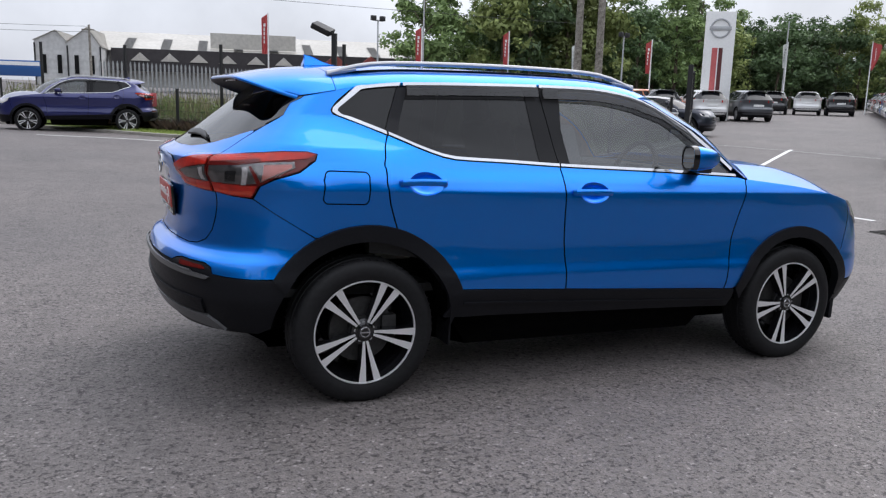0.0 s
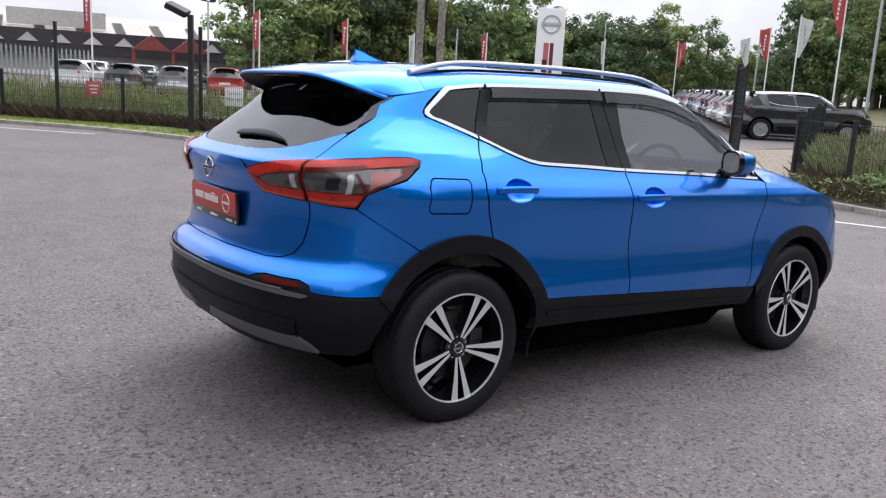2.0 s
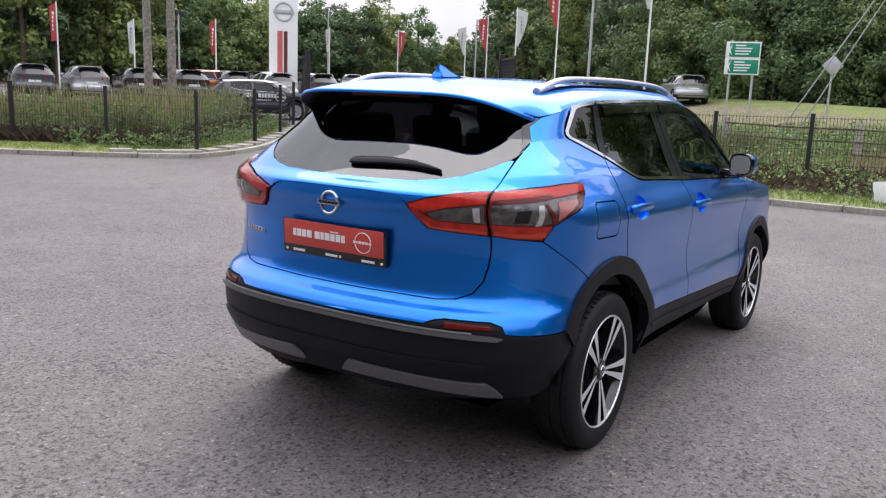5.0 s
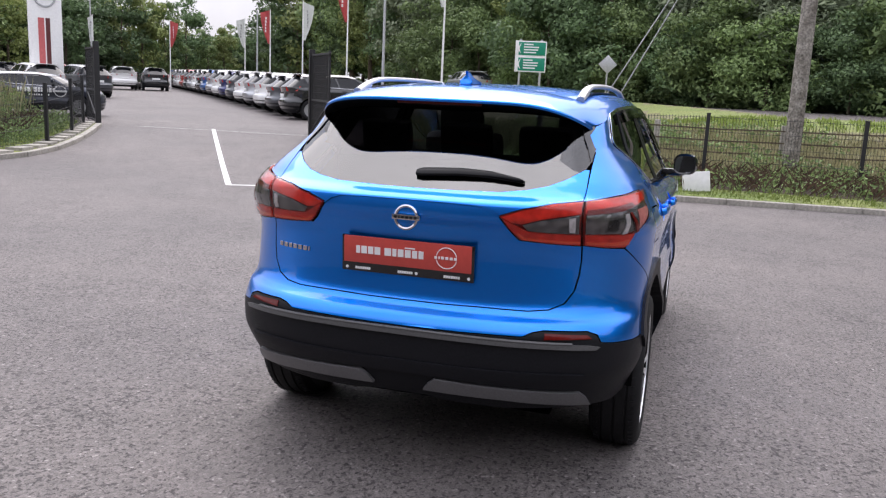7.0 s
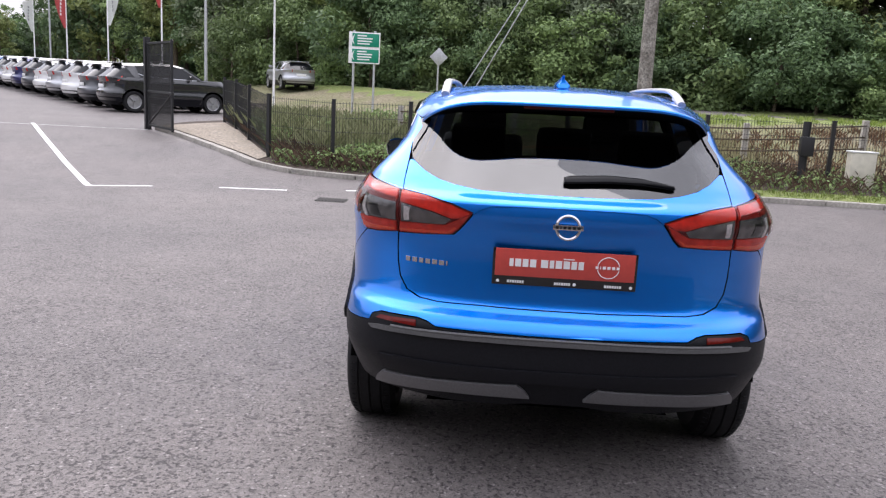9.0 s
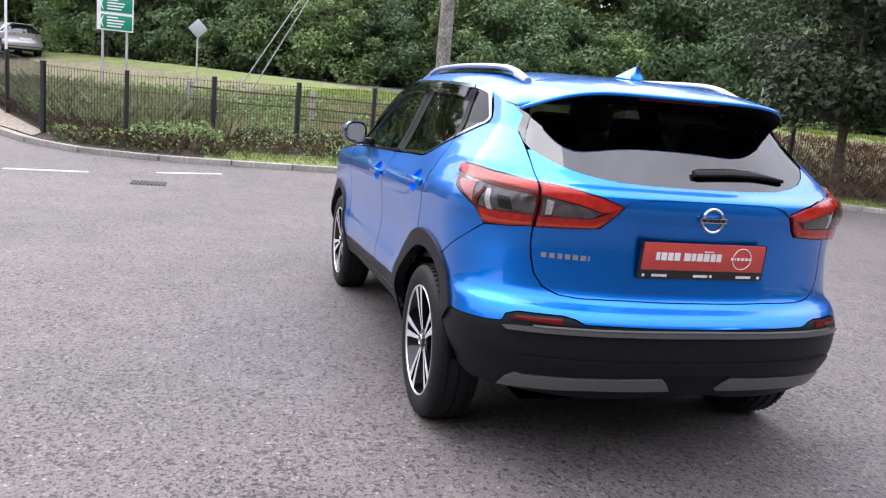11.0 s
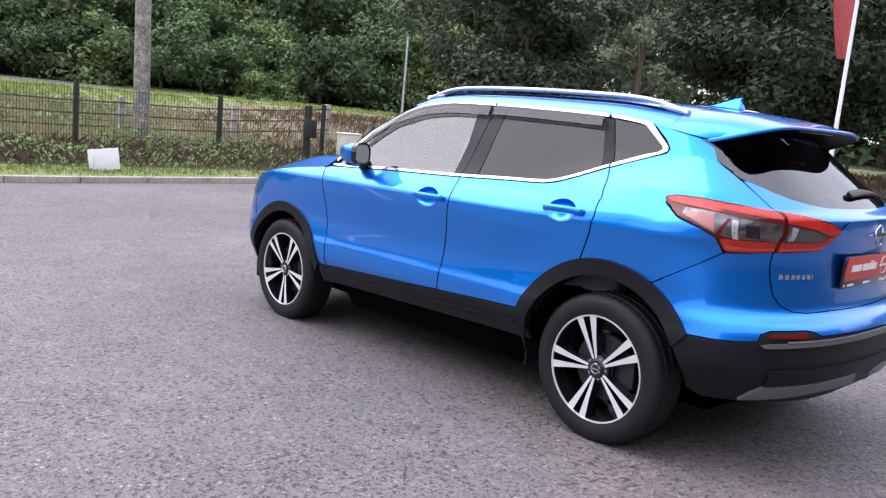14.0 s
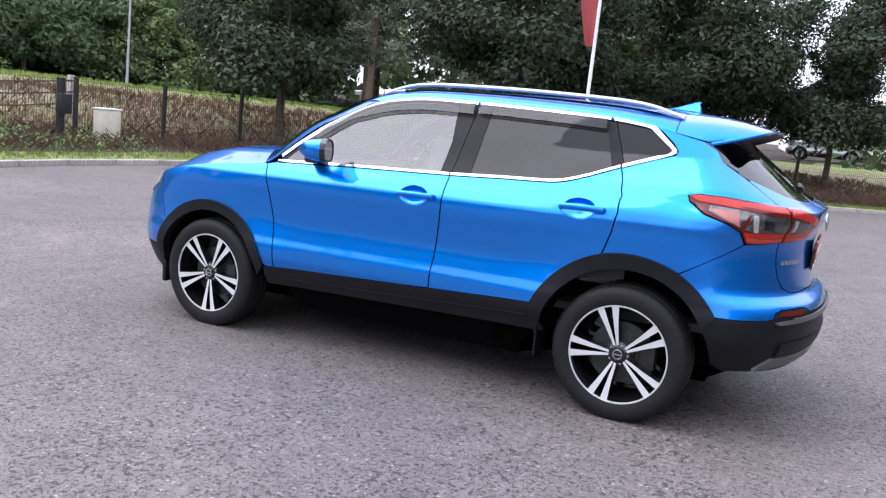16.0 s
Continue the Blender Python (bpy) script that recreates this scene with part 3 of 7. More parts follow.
def arc(cx, r, a0, a1, n=14, cz=.335):
    """Points of a wheel arch on the side, by angles from the front, upward."""
    return [sd(cx + r * math.cos(radians(a0 + (a1 - a0) * i / n)), cz + r * math.sin(radians(a0 + (a1 - a0) * i / n))) for i in range(n + 1)]


def panel(name, pts, mat, parent, side=1, off=0.0, rim=.014, label="", cell=(.07, .045), holes=()):
    """A sheet cut from the skin by an outline in (u, z), with a turned-in rim (unpainted on body panels) and the skin's own normals."""
    dark_rim = mat in (BLUE_PAINT, NAVY_PAINT)
    loops_2d = [flat_outline(pts)] + [flat_outline(h) for h in holes]
    if side < 0:
        loops_2d = [[(-u, z) for u, z in reversed(l)] for l in loops_2d]
    bm = bmesh.new()
    flat_pts = [q for l in loops_2d for q in l]
    vs = [bm.verts.new((u, z, 0)) for u, z in flat_pts]
    for tri in tessellate_polygon([[Vector((u, z, 0)) for u, z in l] for l in loops_2d]):
        if len(set(tri)) == 3:
            try:
                bm.faces.new([vs[k] for k in tri])
            except ValueError:
                pass
    for v in [v for v in bm.verts if not v.link_faces]:
        bm.verts.remove(v)
    pts = flat_pts
    us, zs = [p[0] for p in pts], [p[1] for p in pts]
    # cuts: finer round the corners than along the flat side
    cuts = [(i * cell[0], 0) for i in range(math.ceil(min(us) / cell[0]), math.floor(max(us) / cell[0]) + 1)]
    levels = {round(i * cell[1], 4) for i in range(math.ceil(min(zs) / cell[1]), math.floor(max(zs) / cell[1]) + 1)} | {v for v in (.58, .985, 1.105) if min(zs) < v < max(zs)}
    for c, _ in cuts:
        bmesh.ops.bisect_plane(bm, geom=bm.verts[:] + bm.edges[:] + bm.faces[:], plane_co=(c, 0, 0), plane_no=(1, 0, 0), dist=1e-5)
    for c in levels:
        bmesh.ops.bisect_plane(bm, geom=bm.verts[:] + bm.edges[:] + bm.faces[:], plane_co=(0, c, 0), plane_no=(0, 1, 0), dist=1e-5)
    normals = {}
    flat = {v: (v.co.x, v.co.y) for v in bm.verts}
    for v, (u, z) in flat.items():
        n = skin_normal(u, z)
        normals[v] = n
        v.co = skin(u, z) + n * off
    for f in bm.faces:
        f.normal_update()
        if f.normal.dot(normals[f.verts[0]]) < 0:
            f.normal_flip()
    if rim:
        edges = [e for e in bm.edges if e.is_boundary]
        low = {}
        outer = {}
        for e in edges:
            for v in e.verts:
                if v not in low:
                    outer[v] = bm.verts.new(v.co)
                    low[v] = bm.verts.new(v.co - normals[v] * rim)
                    normals[outer[v]] = normals[low[v]] = None
        for e in edges:
            f = e.link_loops[0]
            a, b = f.vert, f.link_loop_next.vert
            bm.faces.new((outer[b], outer[a], low[a], low[b])).material_index = 1 if dark_rim else 0
    bm.verts.index_update()
    ns = {v.index: normals[v] for v in bm.verts}
    ob = part(name, bm, [mat, SHELL_BLACK] if dark_rim else mat, parent, label, smooth=False)
    me = ob.data
    for p in me.polygons:
        p.use_smooth = True
    loops = []
    for p in me.polygons:
        for vi in p.vertices:
            n = ns[vi]
            loops.append(tuple(n if n is not None else p.normal))
    me.normals_split_custom_set(loops)
    return ob


def grid_patch(name, fn, nu, nv, mat, parent, label="", rim=0.0, flip=False):
    """A smooth sheet from fn(s, t), both from 0 to 1."""
    bm = bmesh.new()
    vs = [[bm.verts.new(fn(i / nu, j / nv)) for j in range(nv + 1)] for i in range(nu + 1)]
    for i in range(nu):
        for j in range(nv):
            q = (vs[i][j], vs[i + 1][j], vs[i + 1][j + 1], vs[i][j + 1])
            bm.faces.new(q[::-1] if flip else q)
    if rim:
        bm.normal_update()
        edges = [e for e in bm.edges if e.is_boundary]
        r = bmesh.ops.extrude_edge_only(bm, edges=edges)
        for v in [g for g in r["geom"] if isinstance(g, bmesh.types.BMVert)]:
            v.co.z -= rim
    return part(name, bm, mat, parent, label)


def cup(x, z, n=28, r=1.0):
    """The outline of the hollow behind a door handle."""
    return [sd(x + .012 + .088 * r * math.cos(2 * math.pi * k / n), z + .053 * r * math.sin(2 * math.pi * k / n)) for k in range(n)]


def flap(g, n=6):
    """The outline of the fuel flap, grown by g."""
    out = []
    for cx, cz, a0 in ((-1.355, 1.054, 0), (-1.508, 1.056, 90), (-1.518, .962, 180), (-1.358, .960, 270)):
        out += [sd(cx + (.022 + g) * math.cos(radians(a0 + 90 * k / n)), cz + (.022 + g) * math.sin(radians(a0 + 90 * k / n))) for k in range(n + 1)]
    return out


ROOF_EDGE = [(-1.60, 1.385), (-1.57, 1.40), (-1.42, 1.437), (-1.305, 1.462), (-1.1, 1.488), (-.7, 1.507), (-.36, 1.518), (-.07, 1.522), (.15, 1.503), (.28, 1.473), (.43, 1.405), (.60, 1.315)]
ROOF_MID = [(-1.43, 1.556), (-1.0, 1.583), (-.5, 1.594), (0, 1.586), (.3, 1.557), (.6, 1.495)]
BELT = [(-1.445, 1.337), (-1.2, 1.250), (-1.0, 1.175), (-.886, 1.148), (-.6, 1.137), (-.3, 1.124), (.3, 1.108), (.86, 1.088)]
WING_TOP = [(.90, 1.070), (1.32, 1.028), (1.76, .945), (2.0, .86)]
SILL_TOP = [(-.9, .530), (.65, .462), (.9, .452)]


def belt(x):
    return smooth_table(BELT, x)


def roof_edge(x):
    return smooth_table(ROOF_EDGE, x)


def roof_point(x, v):
    ze = roof_edge(x)
    ye = half_width(x, ze)
    rise = smooth_table(ROOF_MID, x) - ze
    # the sheet stands up steeply over the windows before it curves in
    cant = min(rise * .6, .040)
    return Vector((x, v * ye, ze + cant * (1 - abs(v) ** 16) + (rise - cant) * (1 - abs(v) ** 2.6)))


def along(fn, x0, x1, n, dz=0.0):
    return [sd(x0 + (x1 - x0) * i / n, fn(x0 + (x1 - x0) * i / n) + dz) for i in range(n + 1)]


def wheel(parent, x, side, turn=92):
    w = new("wheel")
    w.parent = parent
    w.matrix_basis = pose(x, .78 * side, .335) @ pose(0, 0, 0, 0, 0, 0 if side > 0 else 180)
    bm = bmesh.new()
    prof = [(.236, .075), (.250, .098), (.27, .106), (.30, .107), (.322, .10), (.336, .088), (.343, .07)]
    prof += [(.345, .055), (.339, .052), (.339, .046), (.346, .043), (.347, .005), (.340, .002), (.340, -.004), (.347, -.007), (.346, -.045), (.339, -.048), (.339, -.054), (.345, -.057)]
    prof += [(.336, -.088), (.30, -.107), (.25, -.098), (.236, -.075)]
    lathe(bm, prof, 64)
    # tread blocks on the shoulder
    for k in range(64):
        a = 2 * math.pi * (k + .5) / 64
        for s in (-1, 1):
            box(bm, (.006, .018, .005), (0, 0, 0), m=Matrix.Rotation(-a, 4, "Y") @ pose(.343, .074 * s, 0, 0, 0, 20 * s))
    part("tyre", bm, RUBBER, w)
    bm = bmesh.new()
    lathe(bm, [(.247, .088), (.2485, .096), (.2465, .100), (.2415, .0995), (.2395, .092)], 64)
    part("rim_lip", bm, ALLOY, w, "bright machined rim edge")
    bm = bmesh.new()
    lathe(bm, [(.2385, .094), (.228, .06), (.205, .0), (.205, -.08), (.05, -.085)], 48)
    part("barrel", bm, GLOSS_BLACK, w)
    bm = bmesh.new()
    lathe(bm, [(.155, .0), (.155, .022), (.07, .024), (.07, .05), (.04, .05)], 40)
    part("brake_disc", bm, DISC, w)
    bm = bmesh.new()
    box(bm, (.075, .06, .13), (-.135, .01, .0), .01)
    part("brake_caliper", bm, DISC, w)
    bm = bmesh.new()
    lathe(bm, [(.062, .05), (.062, .072), (.036, .082), (.034, .088), (.0, .090)], 32)
    part("centre_cap", bm, GLOSS_BLACK, w)
    bm = bmesh.new()
    lathe(bm, [(.019, .0885), (.021, .0915), (.0245, .0915), (.026, .0885)], 24)
    box(bm, (.044, .003, .007), (0, .0915, 0))
    part("cap_badge", bm, CHROME, w)
    # five split spokes, each of two blades that spread towards the rim
    for g in range(5):
        for s in (-1, 1):
            bm = bmesh.new()
            rot = Matrix.Rotation(-radians(turn + 72 * g), 4, "Y")
            p0, p1 = (.046, s * .0075), (.240, s * .038)
            w0, w1 = .0058, .0185
            top = [(p0[0], p0[1] - w0), (p0[0], p0[1] + w0), (.15, s * .0225 + .0115), (p1[0], p1[1] + w1), (p1[0] + .001, p1[1] - w1), (.15, s * .0225 - .0115)]
            ya = [.080, .080, .090, .0965, .0965, .090]
            a = [bm.verts.new(rot @ Vector((x, y, z))) for (x, z), y in zip(top, ya)]
            grow = [(x, z + (.005 if z > (p0[1] + (p1[1] - p0[1]) * (x - p0[0]) / (p1[0] - p0[0])) else -.005)) for x, z in top]
            b = [bm.verts.new(rot @ Vector((x, y - .045, z))) for (x, z), y in zip(grow, ya)]
            f = bm.faces.new(a)
            f.material_index = 0
            for i in range(6):
                j = (i + 1) % 6
                bm.faces.new((a[j], a[i], b[i], b[j])).material_index = 1
            bmesh.ops.recalc_face_normals(bm, faces=bm.faces[:])
            part("spoke", bm, [ALLOY, GLOSS_BLACK], w, "machined face on black blade", smooth=False)
    for k in range(5):
        bm = bmesh.new()
        a = radians(turn + 36 + 72 * k)
        tube(bm, (.045 * math.cos(a), .05, .045 * math.sin(a)), (.045 * math.cos(a), .078, .045 * math.sin(a)), .008, n=8)
        part("wheel_nut", bm, SATIN, w)
    return w


def bars(bm, y0, z0, widths, height, gap, x, m=None):
    """A row of plain bars in the place of lettering, in a plane that faces -x."""
    y = y0
    for w in widths:
        box(bm, (.003, w, height), (x, y - w / 2, z0), m=m)
        y -= w + gap


def build_suv(name, m, paint, label, hero=True, group=""):
    car = thing(name, m, label, "car", group)
    cell = (.04, .04) if hero else (.14, .09)

    def pan(nm, pts, mat, **k):
        return panel(nm, pts, mat, k.pop("parent", car), cell=cell, **k)

    # dark shell behind the panel gaps, below the windows
    bm = bmesh.new()
    rows = []
    for z in (.22, .39, .45, .6, .72, .85, .97, 1.06):
        ring = []
        for i in range(-60, 60):
            u = i / 20
            p = skin(u, z) - skin_normal(u, z) * .035
            if z < .3:
                p.z = .19
                p.y = max(-.70, min(.70, p.y))
                p.x = max(-1.70, min(1.90, p.x))
            if p.x > .8:
                p.z = min(p.z, smooth_table(WING_TOP, min(p.x, 2.0)) - .06)
            for cx in (-1.323, 1.323):
                d = math.hypot(p.x - cx, z - .335)
                if d < .53:
                    p.y = math.copysign(min(abs(p.y), .52), p.y)
            ring.append(bm.verts.new(p))
        rows.append(ring)
    for a, b in zip(rows, rows[1:]):
        for k in range(len(a)):
            bm.faces.new((a[k], a[(k + 1) % len(a)], b[(k + 1) % len(a)], b[k]))
    bm.faces.new(rows[0][::-1])
    for f in list(bm.faces):
        c = f.calc_center_median()
        if abs(c.y) > .40 and any(math.hypot(c.x - cx, c.z - .335) < .56 for cx in (-1.323, 1.323)):
            bm.faces.remove(f)
    part("body_shell", bm, SHELL_BLACK, car)

    gap = .0075
    for s in (1, -1):
        front_line = [sd(.793, .456), sd(.80, .55), sd(.822, .737), sd(.855, .90), sd(.885, 1.0), sd(.905, 1.066)]
        b_line = [sd(-.262, .503), sd(-.264, .60), sd(-.280, .75), sd(-.294, .90), sd(-.298, 1.0), sd(-.298, belt(-.298) - .012)]
        r_line = [sd(-1.19, .826), sd(-1.225, .93), sd(-1.243, 1.02), sd(-1.243, 1.10), sd(-1.228, 1.186), sd(-1.205, belt(-1.205) - .012)]
        fore = lambda pts, d: [(k, x + d, z, n) for k, x, z, n in pts]
        d = pan("front_door", fore(b_line, gap / 2)[::-1] + along(lambda x: smooth_table(SILL_TOP, x), -.26, .79, 6)[1:-1] + fore(front_line, -gap / 2) + along(belt, .86, -.28, 8, -.012), paint, side=s, holes=[cup(-.135, .992)])
        h1 = d
        arch_front = arc(-1.323, .507, 74.5, 24.5, 10)
        d = pan("rear_door", r_line[::-1] + arch_front + along(lambda x: smooth_table(SILL_TOP, x), -.86, -.28, 4) + fore(b_line, -gap / 2) + along(belt, -.32, -1.19, 14, -.012), paint, side=s, holes=[cup(-1.065, 1.030)])
        h2 = d
        # quarter panel with the C-pillar
        quarter = fore(r_line, -gap) + [sd(-1.312, belt(-1.312) - .012), sd(-1.40, belt(-1.40) - .014), sd(-1.452, 1.325), sd(-1.460, 1.345), sd(-1.43, 1.385), sd(-1.345, 1.455)]
        quarter += [sd(-1.40, 1.440), sd(-1.48, 1.425), sd(-1.565, 1.402), sd(-1.66, 1.35), rr(.612, 1.30), rr(.612, 1.235), rr(.627, 1.16), rr(.632, 1.128)]
        quarter += [sd(-1.842, 1.146), sd(-1.709, 1.160), sd(-1.60, 1.162), sd(-1.553, 1.152), sd(-1.565, 1.12), sd(-1.641, 1.070), sd(-1.747, 1.037), sd(-1.805, 1.005), sd(-1.828, .948)]
        quarter += [sd(-1.75, .893), sd(-1.655, .835), sd(-1.572, .786)] + arc(-1.323, .507, 117.5, 75.5, 10)
        pan("quarter_panel", quarter, paint, side=s, holes=[flap(.006)] if hero and s < 0 else ())
        # front wing
        wing = fore(front_line, gap / 2)[::-1] + [sd(.850, .455)] + arc(1.323, .468, 164, 40, 16) + [sd(1.70, .66), sd(1.74, .80), sd(1.76, .94)]
        wing += along(lambda x: smooth_table(WING_TOP, x), 1.74, .93, 8)
        pan("front_wing", wing, paint, side=s)
        # sill and arch trims in black plastic
        sill = [sd(-.93, .385), sd(.85, .345)] + [sd(.87, .40), sd(.865, .448)] + along(lambda x: smooth_table(SILL_TOP, x), .80, -.86, 8, -.004)
        pan("sill_cladding", sill, BLACK_PLASTIC, side=s, off=.004)
        pan("sill_ridge", along(lambda x: smooth_table(SILL_TOP, x) - .075, .80, -.84, 8) + along(lambda x: smooth_table(SILL_TOP, x) - .064, -.84, .80, 8), BLACK_PLASTIC, side=s, off=.012)
        pan("wheel_arch_trim", arc(-1.323, .506, 21, 149, 24) + arc(-1.323, .430, 152, -3, 30), BLACK_PLASTIC, side=s, off=.012, rim=.05)
        pan("wheel_arch_trim", arc(1.323, .468, 14, 165, 26) + arc(1.323, .402, 172, -6, 30), BLACK_PLASTIC, side=s, off=.010, rim=.05)
        # liner of the wheel arches
        for cx, r in ((-1.323, .43), (1.323, .405)):
            def liner(a, b, cx=cx, r=r, s=s):
                an = radians(4 + 170 * a)
                return Vector((cx + r * math.cos(an), s * (.55 + .30 * b), .335 + r * math.sin(an)))
            grid_patch("arch_liner", liner, 20, 2, SHELL_BLACK, car)
            grid_patch("well_wall", lambda a, b, cx=cx, r=r, s=s: Vector((cx + r * 1.05 * b * math.cos(radians(-8 + 196 * a)), s * .55, .335 + r * 1.05 * b * math.sin(radians(-8 + 196 * a)))), 20, 2, SHELL_BLACK, car)
        # tail lamp on the body
        lamp_o = [rr(.640, 1.126), sd(-1.842, 1.140), sd(-1.709, 1.155), sd(-1.60, 1.157), sd(-1.560, 1.149), sd(-1.571, 1.122), sd(-1.644, 1.076), sd(-1.750, 1.043), sd(-1.812, 1.008), sd(-1.834, .953), sd(-1.905, .955), rr(.640, .966)]
        lamp = pan("tail_lamp", lamp_o, DEEP_RED, side=s, off=.004)
        pan("red_band", [rr(.645, 1.122), sd(-1.842, 1.136), sd(-1.709, 1.151), sd(-1.60, 1.153), sd(-1.566, 1.146), sd(-1.60, 1.128), sd(-1.72, 1.116), sd(-1.86, 1.100), rr(.645, 1.085)], RED_LENS, parent=lamp, side=s, off=.010)
        pan("red_band", [rr(.645, .969), sd(-1.90, .958), sd(-1.838, .957), sd(-1.818, 1.008), sd(-1.855, 1.006), rr(.645, 1.008)], RED_LENS, parent=lamp, side=s, off=.010)
        pan("clear_lens", [rr(.648, 1.080), sd(-1.90, 1.091), sd(-1.79, 1.105), sd(-1.66, 1.112), sd(-1.66, 1.088), sd(-1.75, 1.050), sd(-1.815, 1.020), sd(-1.87, 1.012), rr(.648, 1.012)], LAMP_GREY, parent=lamp, side=s, off=.008)
        pan("lamp_reflector", [sd(-1.872, 1.080), sd(-1.852, 1.083), sd(-1.858, 1.012), sd(-1.876, 1.010)], LAMP_CLEAR, parent=lamp, side=s, off=.012, rim=.004)
        pan("lamp_bulb_housing", [sd(-1.935, 1.062), sd(-1.895, 1.066), sd(-1.898, 1.022), sd(-1.937, 1.020)], LAMP_DARK, parent=lamp, side=s, off=.0095, rim=.003)
        pan("inner_red_bar", [rr(.648, 1.098), sd(-1.88, 1.108), sd(-1.80, 1.118), sd(-1.80, 1.106), sd(-1.88, 1.092), rr(.648, 1.080)], DEEP_RED, parent=lamp, side=s, off=.0115, rim=.003)
        pan("lamp_divider", [sd(-1.848, 1.085), sd(-1.838, 1.086), sd(-1.800, 1.020), sd(-1.815, 1.012)], DEEP_RED, parent=lamp, side=s, off=.014, rim=.004)
        pan("indicator_lens", [sd(-1.79, 1.094), sd(-1.675, 1.100), sd(-1.675, 1.086), sd(-1.75, 1.054), sd(-1.80, 1.030)], LAMP_PINK, parent=lamp, side=s, off=.0105, rim=.003)
        pan("bright_edge", [sd(-1.83, .966), sd(-1.90, .966), rr(.65, .974), rr(.65, .982), sd(-1.89, .978), sd(-1.835, .988)], AMBER_GLOW, parent=lamp, side=s, off=.013, rim=.003)
        pan("lens_cover", lamp_o, LENS_COVER, parent=lamp, side=s, off=.0165, rim=.008)
        # tail lamp on the tailgate
        lamp_i = [rr(.633, 1.124), rr(.527, 1.113), rr(.43, 1.092), rr(.350, 1.066), rr(.40, 1.00), rr(.424, .979), rr(.53, .970), rr(.633, .965)]
        lamp = pan("tailgate_lamp", lamp_i, DEEP_RED, side=s, off=.004)
        pan("red_band", [rr(.629, 1.120), rr(.527, 1.109), rr(.43, 1.088), rr(.358, 1.063), rr(.395, 1.046), rr(.43, 1.044), rr(.50, 1.062), rr(.629, 1.084)], RED_LENS, parent=lamp, side=s, off=.010)
        pan("red_band", [rr(.629, 1.008), rr(.53, 1.010), rr(.450, 1.014), rr(.395, 1.044), rr(.362, 1.058), rr(.403, 1.003), rr(.427, .982), rr(.53, .973), rr(.629, .968)], RED_LENS, parent=lamp, side=s, off=.010)
        pan("clear_lens", [rr(.626, 1.080), rr(.50, 1.058), rr(.432, 1.040), rr(.452, 1.018), rr(.53, 1.014), rr(.626, 1.012)], LAMP_GREY, parent=lamp, side=s, off=.008)
        pan("lamp_reflector", [rr(.612, 1.070), rr(.590, 1.066), rr(.592, 1.020), rr(.612, 1.018)], LAMP_CLEAR, parent=lamp, side=s, off=.0105, rim=.003)
        pan("bright_edge", [rr(.629, .983), rr(.53, .986), rr(.440, .990), rr(.415, 1.010), rr(.410, 1.004), rr(.436, .983), rr(.53, .979), rr(.629, .975)], AMBER_GLOW, parent=lamp, side=s, off=.013, rim=.003)
        pan("lens_cover", lamp_i, LENS_COVER, parent=lamp, side=s, off=.0165, rim=.008)
        # windows, from front to back
        fg = along(belt, .80, -.24, 8, .006) + [sd(-.262, 1.30), sd(-.245, 1.485)] + along(roof_edge, -.20, .42, 10, -.025) + [sd(.56, 1.29), sd(.70, 1.19)]
        pan("front_window", fg[::-1], CLEAR_GLASS, side=s, off=-.006, rim=0)
        rg = along(belt, -.405, -1.165, 9, .006) + [sd(-1.085, 1.46)] + along(roof_edge, -1.05, -.445, 6, -.025)
        pan("rear_window", rg[::-1], SIDE_TINT, side=s, off=-.006, rim=0)
        qg = along(belt, -1.215, -1.40, 4, .008) + [sd(-1.432, 1.342), sd(-1.425, 1.358), sd(-1.312, 1.448), sd(-1.13, 1.475)]
        pan("quarter_window", qg[::-1], SIDE_TINT, side=s, off=-.006, rim=0)
        pan("pillar_trim", ([sd(-.30, belt(-.3)), sd(-.235, belt(-.235)), sd(-.257, 1.30), sd(-.240, roof_edge(-.24) - .02), sd(-.36, roof_edge(-.36) - .02)]), PILLAR_BLACK, side=s, off=-.002)
        pan("pillar_trim", ([sd(-.410, belt(-.41)), sd(-.303, belt(-.3)), sd(-.365, roof_edge(-.365) - .02), sd(-.45, roof_edge(-.45) - .02)]), PILLAR_BLACK, side=s, off=-.003)
        pan("pillar_trim", ([sd(-1.215, belt(-1.215)), sd(-1.16, belt(-1.16)), sd(-1.08, roof_edge(-1.08) - .02), sd(-1.13, roof_edge(-1.13) - .02)]), BLACK_PLASTIC, side=s, off=-.002)
        pan("mirror_corner", [sd(.70, 1.188), sd(.80, belt(.8)), sd(.60, belt(.6)), sd(.64, 1.20)], GLOSS_BLACK, side=s, off=-.001)
        # chrome line round the windows, with its breaks at the doors
        pan("chrome_strip", along(belt, .84, -.295, 10, -.007) + along(belt, -.295, .84, 10, .006), CHROME, side=s, off=.005)
        pan("chrome_strip", along(belt, -.303, -1.20, 14, -.007) + along(belt, -1.20, -.303, 14, .006), CHROME, side=s, off=.005)
        tip = along(belt, -1.21, -1.385, 4, -.010) + [sd(-1.43, 1.322), sd(-1.452, 1.337), sd(-1.447, 1.355), sd(-1.33, 1.458), sd(-1.305, 1.464)] + along(roof_edge, -1.28, -1.11, 3, .0)
        tip += along(roof_edge, -1.12, -1.28, 3, -.015) + [sd(-1.308, 1.444), sd(-1.422, 1.354), sd(-1.428, 1.342), sd(-1.408, 1.326)] + along(belt, -1.37, -1.21, 3, .006)
        pan("chrome_strip", tip, CHROME, side=s, off=.005)
